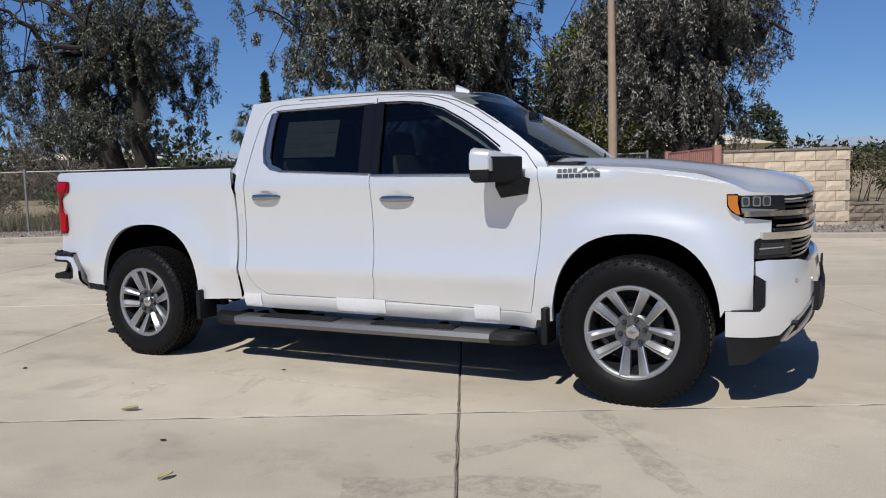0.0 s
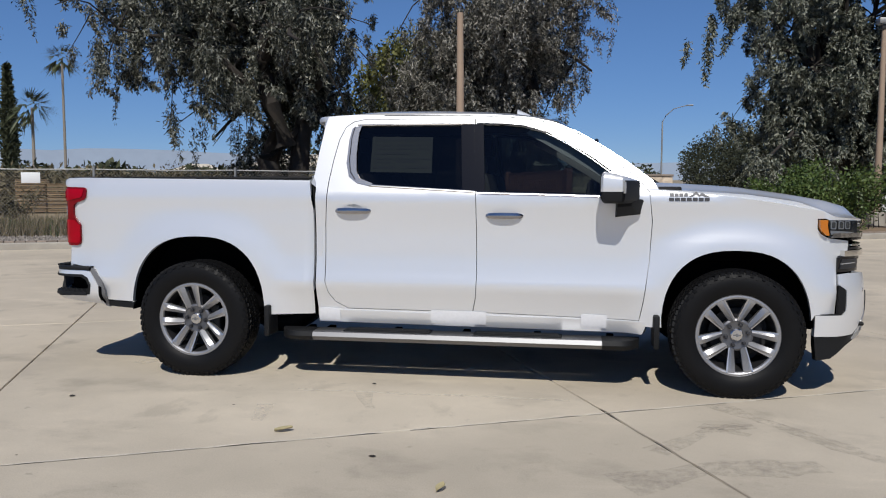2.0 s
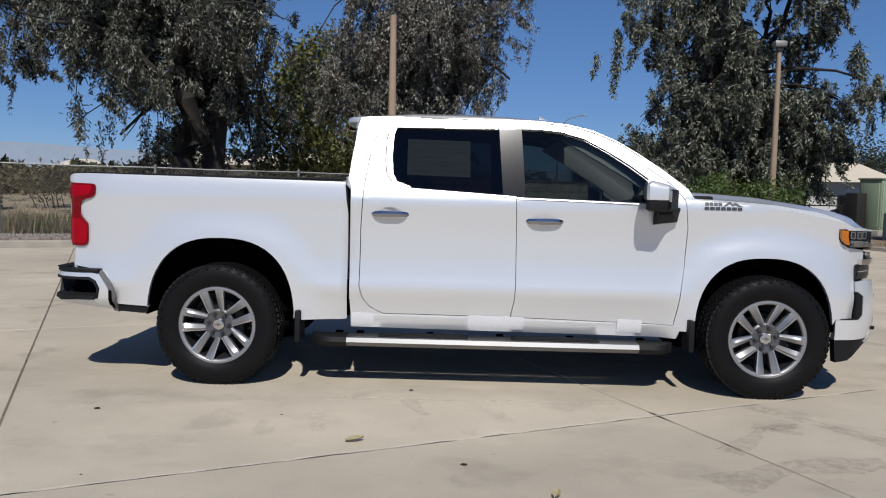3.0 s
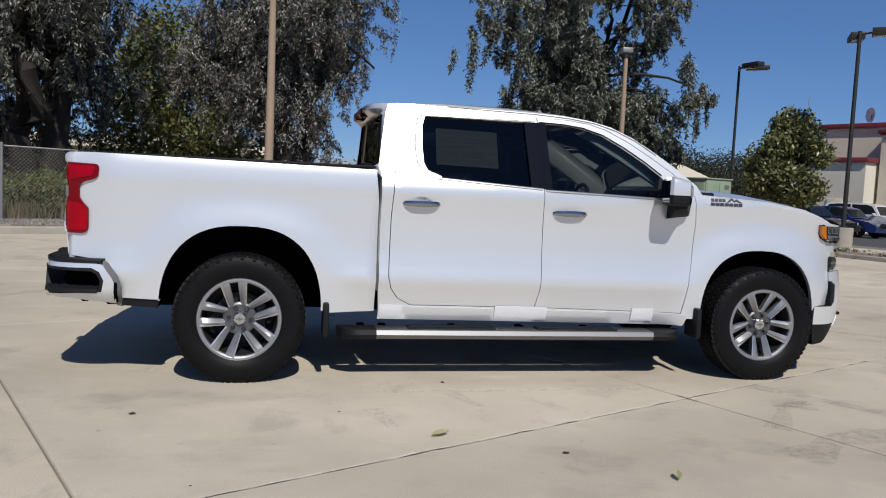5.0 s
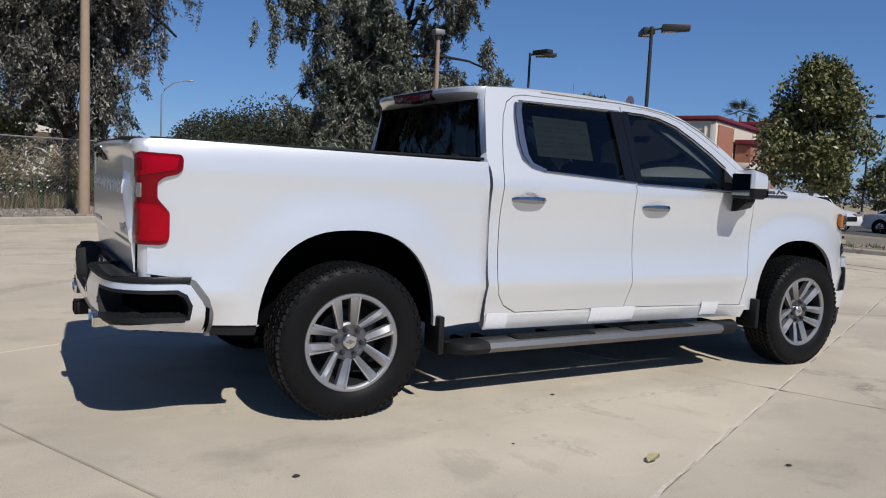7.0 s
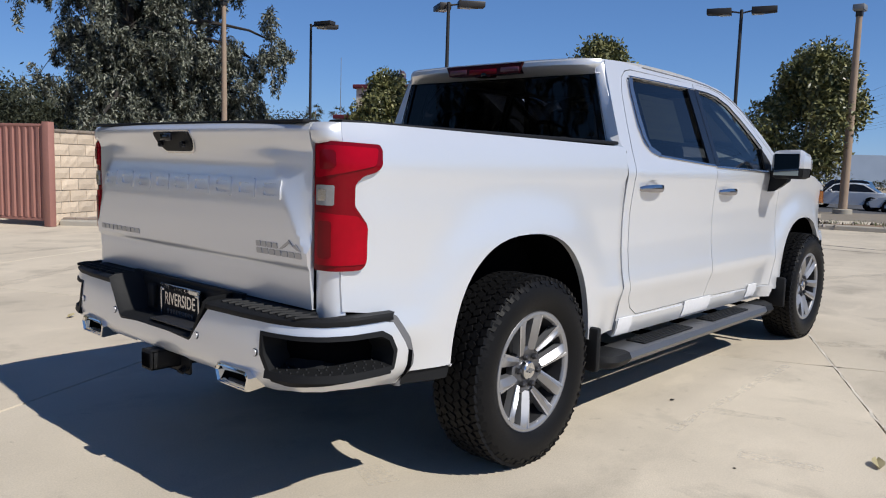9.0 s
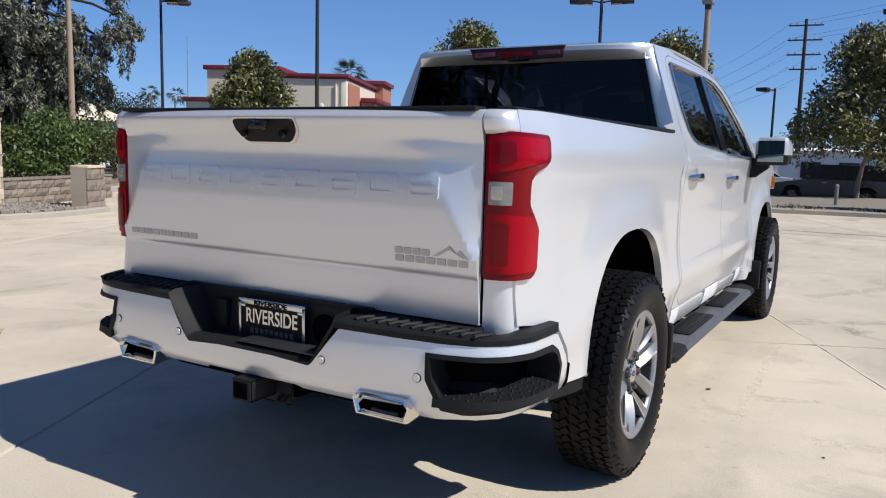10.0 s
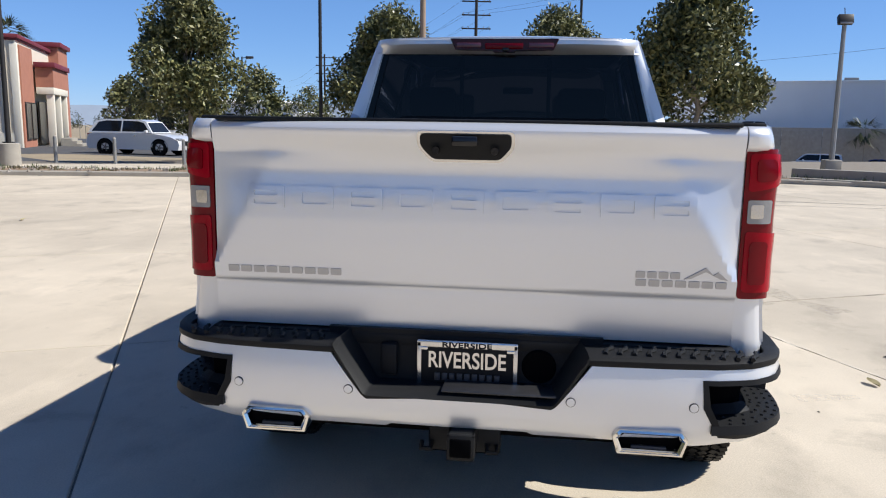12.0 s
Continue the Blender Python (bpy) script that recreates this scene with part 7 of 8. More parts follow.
    round_tree("lot_tree", (x, y), h, w, 60 + k, "magnolia", "round clipped tree in the far lot", 1.3, 3200, (0.3, 0.13))

# hedge and shrubs beyond the yard
for k, (u, v, sx, sy, h) in enumerate(((14.9, 11.9, 1.9, 1.7, 1.6), (16.7, 12.1, 2.3, 1.9, 1.8), (18.9, 12.5, 2.4, 2.0, 1.7))):
    x, y, _ = site(u, v)
    shrub("hedge", (x, y, 25), (sx, sy, h), 80 + k, "shrub", "leafy green hedge behind the kerb", 4200, (0.12, 0.06), 0.15, "hedge row", "hedge")
for k, (x, y, sx, sy, h, m) in enumerate(((8.4, 24.4, 4.6, 3.0, 1.2, "far"), (12.0, 26.0, 4.5, 3.0, 1.3, "far"), (4.5, 24.0, 4.0, 2.0, 1.6, "dryshrub"), (-3.3, 18.0, 3.5, 2.0, 1.8, "dryshrub"), (-6.5, 16.0, 2.4, 1.6, 1.3, "shrub"), (-1.0, 17.6, 3.0, 1.4, 1.2, "shrub"), (-14.5, 14.2, 2.6, 1.8, 1.0, "dryshrub"), (-19.0, 14.0, 3.6, 2.0, 0.9, "shrub"), (-23.5, 11.8, 4.5, 2.5, 0.8, "dryshrub"), (-27, 10.5, 5, 2.5, 1.0, "dryshrub"), (-12, 22, 4, 2.5, 1.6, "dryshrub"), (2.0, 19.5, 3.0, 1.5, 1.2, "dryshrub"))):
    shrub("wild_shrub", (x, y), (sx, sy, h), 100 + k, m, "straggling shrub on the waste ground behind the fence", 3000, (0.12, 0.05))
# weedy bank close behind the fence
for k in range(17):
    u = -25.0 + 1.95 * k
    x, y, _ = site(u, 16.1 + 0.5 * math.sin(k * 2.3))
    shrub("bank_weeds", (x, y, 25), (2.3, 1.7, (0.30 if u < -1.5 else 1.35) + 0.25 * math.sin(k * 1.7)), 300 + k, "weed_green" if k % 4 and u > -1.5 else "straw", "green and brown weeds on the bank behind the fence", 3600 if u > -1.5 else 1200, (0.10, 0.04), 0.05, "bank weeds", "weeds")
flowers = [(*site(u, v)[:2], 0.35 + 0.75 * rs.rand()) for u, v in zip(5.0 + rs.normal(size=160) * 1.1, 15.0 + np.abs(rs.normal(size=160)) * 0.35)]
pebbles("white_flowers", flowers, "white", 0.030, "white flowers among the weeds")
# weeds by the fence, weeds in the soil strip
def weeds(name, spots, material, label, h=0.28, blades=14, width=0.012, seed=6):
    rng = np.random.RandomState(seed)
    vs, qs = [], []
    for x, y, z in spots:
        for _ in range(blades):
            a = rng.rand() * 6.28
            d = np.array((math.cos(a), math.sin(a)))
            H = h * rng.uniform(0.4, 1.2)
            o = rng.normal(size=2) * 0.09
            l = rng.uniform(0.1, 0.5) * H
            k = len(vs)
            e = np.array((-d[1], d[0])) * width
            vs += [(x + o[0] - e[0], y + o[1] - e[1], z), (x + o[0] + e[0], y + o[1] + e[1], z), (x + o[0] + d[0] * l + e[0] * 0.3, y + o[1] + d[1] * l + e[1] * 0.3, z + H), (x + o[0] + d[0] * l - e[0] * 0.3, y + o[1] + d[1] * l - e[1] * 0.3, z + H)]
            qs.append((k, k + 1, k + 2, k + 3))
    ob = quick(name, np.array(vs), np.array(qs), material, None)
    return tagged(ob, label, "weeds", "", "stuff")
spots = [(*site(u, v)[:2], 0.12 + max(0, terrain(*site(u, v)[:2]))) for u, v in zip(rs.uniform(-24, 7, 1500), 14.35 + np.abs(rs.normal(size=1500)) * 2.2)]
weeds("fence_weeds", spots, "straw", "dry grass and weeds along the fence", 0.42)
weeds("green_weeds", [(*site(u, v)[:2], 0.1 + max(0, terrain(*site(u, v)[:2]))) for u, v in zip(rs.uniform(-16, 7, 700), rs.uniform(14.6, 18, 700))], "shrub", "green weeds behind the fence", 0.38)
spots = []
for _ in range(420):
    y = rs.uniform(-9, 17)
    x = float(np.interp(y, [p[1] for p in K[::-1]], [p[0] for p in K[::-1]])) + rs.uniform(0.3, 4.0)
    spots.append((x, y, strip_z(x, y) - 0.01))
weeds("strip_weeds", spots[:300], "dryshrub", "dry weeds and leaf litter on the soil strip", 0.07, 12, 0.02)
weeds("strip_grass", spots[300:], "shrub", "tufts of green grass on the soil strip", 0.12, 16, 0.010)
pebbles("strip_stones", [(x + rs.normal() * 0.5, y + rs.normal() * 0.5, z + 0.01) for x, y, z in spots for _ in range(3)], "stone", 0.05, "stones on the dry soil strip")

def palm(at, h, crown, seed, label, z=None, skirt=True, fronds=34):
    """A fan palm: a slim trunk with a head of stiff drooping fronds."""
    rng = np.random.RandomState(seed)
    t = thing("palm_tree", (at[0], at[1], terrain(*at) if z is None else z), 0, label, "palm", "palms")
    bm = bmesh.new()
    lean = rng.normal(size=2) * 0.02 * h
    tube(bm, [(lean[0] * k * k / 36, lean[1] * k * k / 36, -0.5 + (h + 0.5) * k / 6) for k in range(7)], [0.030 * crown + 0.12 - 0.007 * k for k in range(7)], 8)
    part("trunk", bm, "palebark", t)
    vs, qs = [], []
    for k in range(fronds):
        a = rng.rand() * 6.28
        el = rng.uniform(-0.9, 1.2)
        L = crown * rng.uniform(0.8, 1.1)
        d = np.array((math.cos(a) * math.cos(el), math.sin(a) * math.cos(el), math.sin(el)))
        side = np.array((-math.sin(a), math.cos(a), 0))
        for j in range(9):
            s = (j - 4) / 4
            tip = np.array((0, 0, h)) + d * L + side * s * L * 0.42 - np.array((0, 0, 0.30 * L * (0.4 + abs(s))))
            base = np.array((0, 0, h)) + d * L * 0.42
            e = np.cross(tip - base, (0.3, 0.2, 1.0))
            e = e / (np.linalg.norm(e) + 1e-9) * L * 0.035
            k0 = len(vs)
            vs += [tuple(base - e * 0.4), tuple(base + e * 0.4), tuple((base + tip) / 2 + e), tuple(tip)]
            qs.append((k0, k0 + 1, k0 + 2, k0 + 3))
    quick("fronds", np.array(vs), np.array(qs), "palm", t)
    return t

def polar(az, d):
    """A place by its bearing from the middle of the walk, in degrees, and its distance."""
    return (0.0 + d * math.cos(radians(az)), -3.0 + d * math.sin(radians(az)))

for k, (az, d, h, c) in enumerate(((126.9, 110, 9.6, 3.2), (125.0, 125, 18, 3.0), (130.5, 160, 9, 3.0), (141.5, 150, 11.5, 2.6), (145.5, 120, 8, 2.4), (129.9, 140, 11.5, 2.4), (52.0, 210, 14, 3.0), (50.2, 230, 15, 3.0), (47.5, 220, 13, 3.0), (46.0, 200, 12, 3.0), (44.0, 240, 13, 3.0), (39.5, 75, 8.8, 2.2), (-1.0, 200, 14, 3.0), (-2.5, 190, 12, 3.2), (-5.5, 180, 13, 3.0), (-20.0, 88, 4.2, 2.4), (2.0, 60, 8.5, 2.6))):
    x, y = polar(az, d)
    palm((x, y), h, c, 200 + k, "tall fan palm in the distance", z=terrain(x, y))

def cypress(at, h, w, seed):
    rng = np.random.RandomState(seed)
    t = thing("cypress_tree", (at[0], at[1], terrain(*at)), 0, "narrow dark cypress in the distance", "tree")
    bm = bmesh.new()
    limb(bm, (0, 0, -0.3), (0, 0, h * 0.9), 0.25, 0.05, rng, 0, 5, 6)
    part("trunk", bm, "bark", t)
    n = 4000
    s = rng.rand(n)
    rad = w / 2 * np.sin(np.pi * np.clip(s * 0.9 + 0.1, 0, 1)) ** 0.7 * (1 - 0.55 * s) * rng.uniform(0.6, 1.1, n)
    a = rng.rand(n) * 6.28
    v, f = leaf_cloud(np.stack([rad * np.cos(a), rad * np.sin(a), 0.3 + s * h], 1), 0.7, 0.25, rng, -0.4)
    quick("crown", v, f, "far", t)
round_tree("far_tree", polar(94.5, 60), 5.6, 4.0, 71, "far", "dark round tree beyond the wall", 0.8, 5000, (0.3, 0.14), z=terrain(*polar(94.5, 60)))
round_tree("far_tree", polar(90.0, 58), 4.9, 3.4, 72, "far", "dark round tree beyond the wall", 0.8, 5000, (0.3, 0.14), z=terrain(*polar(90.0, 58)))
cypress(polar(128.3, 120), 15.5, 2.6, 3)
cypress(polar(63.0, 170), 14, 3.0, 4)
cypress(polar(64.0, 175), 12, 3.0, 5)

def far_woods():
    """A belt of distant trees, one crown behind another."""
    rng = np.random.RandomState(12)
    near, pts = [], []
    for az0, az1, d, h, n in ((146, 175, 95, 4.6, 60), (126, 147, 85, 2.2, 70), (133, 146, 70, 5.0, 16), (105, 126, 60, 1.9, 40), (98, 110, 75, 4.5, 16), (82, 97, 90, 3.2, 26), (64, 79, 105, 8.2, 60), (52, 68, 120, 8.6, 60), (40, 53, 190, 5.0, 60), (8, 40, 260, 6.0, 40), (-14, 8, 230, 5.0, 50)):
        for _ in range(n):
            az, dd = rng.uniform(az0, az1), d * rng.uniform(0.9, 1.25)
            x, y = polar(az, dd)
            H = h * rng.uniform(0.45, 1.15)
            big = d < 125 and h > 8
            m = 1500 if big else 170
            q = rng.normal(size=(m, 3))
            q /= np.linalg.norm(q, axis=1)[:, None]
            q *= np.array((H * 0.62, H * 0.62, H * 0.52)) * rng.uniform(0.6, 1.05, (m, 1))
            (near if big else pts).append(q + (x, y, terrain(x, y) + H * 0.5))
    v, f = leaf_cloud(np.concatenate(near), 0.40, 0.22, rng, 0.0)
    tagged(quick("wooded_hill", v, f, "far_dark", None), "dark wooded rise in the distance", "trees", "", "stuff")
    v, f = leaf_cloud(np.concatenate(pts), 0.62, 0.34, rng, 0.0)
    tagged(quick("far_woods", v, f, "far", None), "belt of distant trees and scrub", "trees", "", "stuff")
far_woods()

def dry_hedgerow():
    rng = np.random.RandomState(14)
    pts = []
    for az in np.linspace(96, 172, 260):
        d = 46 + 3 * math.sin(az * 0.6) + rng.uniform(-1.5, 1.5)
        x, y = polar(az, d)
        m = 130
        q = rng.normal(size=(m, 3)) * (0.9, 0.9, 0.36)
        pts.append(q + (x, y, terrain(x, y) + 0.65 + 0.25 * math.sin(az * 1.7)))
    v, f = leaf_cloud(np.concatenate(pts), 0.34, 0.15, rng, 0.0)
    tagged(quick("dry_hedgerow", v, f, "dryshrub", None), "brown-green hedgerow across the field", "hedge", "", "stuff")
dry_hedgerow()

def mountains():
    rng = np.random.RandomState(9)
    bm = bmesh.new()
    prev = None
    for i in range(181):
        a = 2 * math.pi * i / 180
        h = 60 + 70 * abs(math.sin(a * 3.1 + 0.6)) * (0.6 + 0.4 * math.sin(a * 7.3)) + 14 * rng.rand()
        r = 3600
        z0 = lie(r * math.cos(a), r * math.sin(a))
        z0 = max(-70, min(70, z0))
        lo, hi = bm.verts.new((r * math.cos(a), r * math.sin(a), z0 - 60)), bm.verts.new((r * 1.04 * math.cos(a), r * 1.04 * math.sin(a), z0 + h))
        if prev:
            bm.faces.new((prev[0], lo, hi, prev[1]))
        prev = (lo, hi)
    tagged(part("backdrop", bm, "mountain"), "hazy blue mountains on the horizon", "mountains", "", "structure")
mountains()

# ---- poles and lamps ----
def wood_pole(at, h, r, label, lamp=False, base=False):
    z = lie(*at) if base else terrain(*at)
    t = thing("lamp_pole" if lamp else "wooden_pole", (at[0], at[1], z), 0, label, "pole")
    bm = tube(bmesh.new(), [(0, 0, -0.1), (0.01, 0, h * 0.5), (0, 0, h)], [r, r * 0.85, r * 0.65], 10)
    part("shaft", bm, "pole", t)
    if base:
        part("base", tube(bmesh.new(), [(0, 0, -0.1), (0, 0, 0.48), (0, 0, 0.50)], [0.30, 0.30, 0.27], 18), "kerb", t, "round concrete base")
    if lamp:
        hd = part("lamp_head", boxed((0, 0, h + 0.10), (0.42, 0.36, 0.20), 0.03), "galv", t)
        part("lamp_neck", boxed((0, 0, h - 0.08), (0.20, 0.20, 0.22), 0.02), "bronze", t)
        part("lens", boxed((0, 0, h - 0.01), (0.34, 0.28, 0.03), 0.01), "clear", hd)
    return t
wood_pole((-0.12, 13.76), 5.95, 0.125, "weathered square wooden pole behind the fence")
wood_pole((13.0, 22.0), 6.75, 0.12, "weathered pole with a box lamp on top", True, True)
wood_pole((25.6, 4.4), 7.0, 0.15, "tan pole on a concrete base", True, True)

def area_light(at, h, heads, label, rz=0.0, base=0.75, head=0.62):
    """A dark steel mast with shoebox heads on short arms."""
    t = thing("parking_lot_light", (at[0], at[1], lie(*at)), rz, label, "street lamp", "lot lights")
    part("base", tube(bmesh.new(), [(0, 0, -0.2), (0, 0, base - 0.02), (0, 0, base)], [0.31, 0.31, 0.28], 20), "kerb", t, "round concrete base")
    part("mast", tube(bmesh.new(), [(0, 0, base), (0, 0, h)], [0.075, 0.060], 10), "bronze", t)
    part("base_plate", boxed((0, 0, base + 0.02), (0.24, 0.24, 0.04), 0.006), "bronze", t)
    for a in heads:
        m = pose(0, 0, 0, 0, 0, a)
        arm = tube(bmesh.new(), [(0, 0, h - 0.12), (0.18, 0, h - 0.08), (0.34, 0, h - 0.06)], 0.032, 7)
        arm.transform(m)
        part("arm", arm, "bronze", t)
        bm = bmesh.new()
        box(bm, (0.34 + head / 2, 0, h - 0.06), (head, 0.42, 0.24), 0.02)
        for v in bm.verts:
            if v.co.z < h - 0.08 and v.co.x > 0.34 + head * 0.5:
                v.co.z += 0.05
        bm.transform(m)
        hd = part("lamp_head", bm, "bronze", t)
        bm = boxed((0.34 + head * 0.26, 0, h - 0.178), (head * 0.45, 0.32, 0.012), 0.004)
        bm.transform(m)
        part("lens", bm, "clear", hd)
area_light((21.47, 27.75), 7.80, (-78, -22), "dark steel parking lot light with two heads", 0, 0.75, 1.0)
area_light((18.11, 15.79), 7.02, (-40, 58), "dark steel parking lot light on a concrete base", 0, 0.75, 0.95)
area_light((25.6, 8.3), 7.4, (-72, 108), "dark steel twin-head parking lot light", 0, 0.75, 0.85)
area_light((42.0, 4.2), 5.7, (75,), "dark steel single-head parking lot light", 0)
area_light((34.8, -1.7), 8.2, (85, 10), "dark steel parking lot light on a concrete base", 0)
area_light((37.4, -4.7), 6.2, (80, 150), "dark steel parking lot light", 0)
area_light((55.0, 30.5), 8.0, (120, -60), "dark steel parking lot light", 0)
area_light((62.0, 26.0), 7.6, (-60,), "dark steel parking lot light", 0)

def flood_pole(at, h):
    t = thing("floodlight_pole", (at[0], at[1], 0.0), 0, "grey steel pole with a floodlight", "street lamp")
    part("base", boxed((0, 0, 0.28), (0.45, 0.45, 0.62), 0.03), "kerb", t, "square concrete base")
    part("mast", tube(bmesh.new(), [(0, 0, 0.55), (0, 0, h)], [0.08, 0.06], 9), "galv", t)
    hd = part("lamp_head", boxed((0, 0, 0), (0.18, 0.40, 0.26), 0.02, pose(-0.05, 0, h + 0.12, 0, 20)), "bronze", t)
    part("lens", boxed((0, 0, 0), (0.02, 0.34, 0.20), 0.004, pose(-0.145, 0, h + 0.09, 0, 20)), "clear", hd)
    part("antenna", tube(bmesh.new(), [(0, 0, h + 0.2), (0, 0.03, h + 0.45)], 0.012, 5), "bronze", hd)
flood_pole((20.4, -8.5), 4.4)

def cobra_lamp(at, h, rz):
    t = thing("street_lamp", (at[0], at[1], terrain(*at)), rz, "galvanised street lamp with curved arm", "street lamp", "street lamps")
    path = [(0, 0, -0.3), (0, 0, h * 0.82), (0.35, 0, h * 0.89), (1.2, 0, h * 0.965), (2.6, 0, h)]
    part("mast", tube(bmesh.new(), path, [0.11, 0.08, 0.06, 0.05, 0.045], 8), "galv", t)
    part("lamp_head", boxed((2.9, 0, h - 0.01), (0.8, 0.28, 0.14), 0.05), "galv", t)
cobra_lamp((13.1, 84.0), 10.6 - terrain(13.1, 84.0), -15)
for k, (az, d, h) in enumerate(((93.5, 36, 6.5), (51.5, 62, 9.5), (17.5, 40, 6.2))):
    x, y = polar(az, d)
    t = thing("whip_mast", (x, y, terrain(x, y)), 0, "thin steel mast in the distance", "mast", "masts")
    part("mast", tube(bmesh.new(), [(0, 0, -0.2), (0, 0, h)], [0.045, 0.02], 6), "galv", t)

def utility_pole(at, h, rz, arms=4, label="tall wooden utility pole with crossarms"):
    z = terrain(*at)
    t = thing("utility_pole", (at[0], at[1], z), rz, label, "utility pole", "utility poles")
    part("shaft", tube(bmesh.new(), [(0, 0, -0.5), (0, 0, h)], [0.32, 0.20], 9), "bark", t)
    for k in range(arms):
        zz = h - 0.8 - k * 1.9
        arm = part("crossarm", boxed((0, 0, zz), (0.14, 4.2 if k < 3 else 3.4, 0.18), 0.01), "bark", t)
        for y in (-1.9, -1.1, 1.1, 1.9):
            part("insulator", tube(bmesh.new(), [(0, y, zz + 0.09), (0, y, zz + 0.34)], 0.06, 6), "galv", arm)
    return [Vector((at[0], at[1], z + h - 0.8 - k * 1.9 + 0.3)) for k in range(arms)]

def cable(name, a, b, sag, r=0.014, label="thin black overhead power line"):
    a, b = Vector(a), Vector(b)
    pts = [a + (b - a) * t - Vector((0, 0, sag * 4 * t * (1 - t))) for t in np.linspace(0, 1, 15)]
    tagged(part(name, tube(bmesh.new(), pts, r, 5), "bronze"), label, "cable", "power lines")

up = utility_pole(polar(6.8, 112), 21.5, 10)
u2 = utility_pole(polar(17.2, 190), 20.0, 10)
u3 = utility_pole(polar(20.5, 260), 19.0, 10, 3)
u4 = utility_pole(polar(22.8, 300), 17.0, 10, 2)
u5 = utility_pole(polar(24.5, 330), 16.0, 10, 2)
for k in range(4):
    for s in (-1, 1):
        cable("power_line", up[k] + Vector((0, s * 1.9, 0)), u2[k] + Vector((0, s * 1.9, 0)), 3.0)
        if k < 2:
            cable("power_line", up[k] + Vector((0, s * 1.9, 0)), Vector((62, -46 + s * 1.9, 26 - k * 1.7)), 2.0)
for k in range(3):
    cable("power_line", u2[k], u3[k], 3.0)
cable("power_line", (112, 3, 9.5), (70, -52, 12.0), 1.5)
cable("power_line", (110, 12, 11.0), (190, 62, 11.5), 2.0)

# ---- buildings ----
def restaurant():
    """Tan stucco building with maroon cornices, a brick-faced end and a lower wing; its own x runs along the yard's v."""
    t = thing("restaurant_building", (35.8, 28.2, lie(35.8, 28.2) - 0.1), 115, "tan stucco building with maroon cornice and brick entrance", "building")
    H = 5.95
    def bar(name, x0, x1, y0, y1, z0, z1, m, parent=t, bevel=0.0, label=""):
        return part(name, boxed(((x0 + x1) / 2, (y0 + y1) / 2, (z0 + z1) / 2), (abs(x1 - x0), abs(y1 - y0), z1 - z0), bevel), m, parent, label)
    # main block: front along x, depth into -y
    wall = bar("wall", 0.0, 4.7, -16, 0, 0, H, "stucco")
    bar("cornice", -0.18, 4.88, -16.2, 0.18, H, H + 0.22, "maroon", wall, 0.02)
    bar("cornice_band", -0.08, 4.78, -16.1, 0.08, H - 0.10, H, "maroon", wall, 0.02)
    bar("wall_band", 0.0, 4.7, 0.0, 0.05, 0.0, 0.9, "stucco_light", wall)
    bar("corner_trim", -0.06, 0.30, -0.3, 0.07, 0, H - 0.25, "stucco_light", wall, 0.02)
    bar("downpipe", 0.55, 0.66, 0.0, 0.12, 0.2, H - 0.4, "stucco", wall, 0.02)
    def window(x0, x1, z0, z1):
        w = bar("window", x0, x1, 0.0, 0.06, z0, z1, "bronze", wall, 0.01)
        bar("pane", x0 + 0.07, (x0 + x1) / 2 - 0.03, 0.05, 0.075, z0 + 0.07, z1 - 0.07, "glass_dark", w)
        bar("pane", (x0 + x1) / 2 + 0.03, x1 - 0.07, 0.05, 0.075, z0 + 0.07, z1 - 0.07, "glass_dark", w)
    window(1.55, 3.75, 0.95, 2.75)
    cam_ = bar("wall_camera", 1.28, 1.42, 0.05, 0.7, 4.02, 4.12, "white", wall, 0.02)
    part("camera_head", boxed((1.35, 0.75, 4.18), (0.22, 0.30, 0.26), 0.06), "white", cam_)
    # second block, set back
    w2 = bar("wall", 4.7, 9.5, -16, -1.4, 0, H + 0.5, "stucco")
    bar("cornice", 4.6, 9.7, -16.2, -1.2, H + 0.5, H + 0.78, "maroon", w2, 0.02)
    # lower wing
    w3 = bar("wall", 4.9, 9.8, -1.4, 1.2, 0, 4.25, "stucco_light")
    bar("cornice", 4.75, 9.95, -1.4, 1.38, 4.25, 4.52, "maroon", w3, 0.02)
    d = bar("door", 6.0, 6.95, 1.2, 1.26, 0.0, 2.1, "stucco", w3, 0.01)
    bar("door_handle", 6.1, 6.2, 1.26, 1.32, 1.0, 1.1, "galv", d)
    lamp = bar("wall_lamp", 7.6, 8.1, 1.2, 1.45, 2.9, 3.3, "bronze", w3, 0.03)
    dish = bmesh.new()
    revolve(dish, [(0.0, 0.10), (0.25, 0.06), (0.45, -0.06)], 18)
    dish.transform(pose(6.6, -2.6, H + 1.4, 0, 0, 150))
    part("satellite_dish", dish, "white", t)
    part("dish_mast", tube(bmesh.new(), [(6.6, -2.7, H + 0.7), (6.6, -2.7, H + 1.4)], 0.05, 6), "galv", t)
    # brick end, towards -x
    b = bar("brick_panel", -0.14, 0.0, -3.6, -0.30, 0, H - 0.3, "brickwall")
    for k in range(2):
        w = bar("window", -0.20, -0.14, -2.0 - 1.5 * k, -0.7 - 1.5 * k, 0.5, 2.6, "bronze", b)
        bar("pane", -0.215, -0.20, -1.93 - 1.5 * k, -0.77 - 1.5 * k, 0.57, 2.53, "glass_dark", w)
    # entrance porch
    p = bar("porch_roof", -1.1, -0.14, -9.5, -4.2, 3.15, 3.55, "stucco_light", t, 0.02)
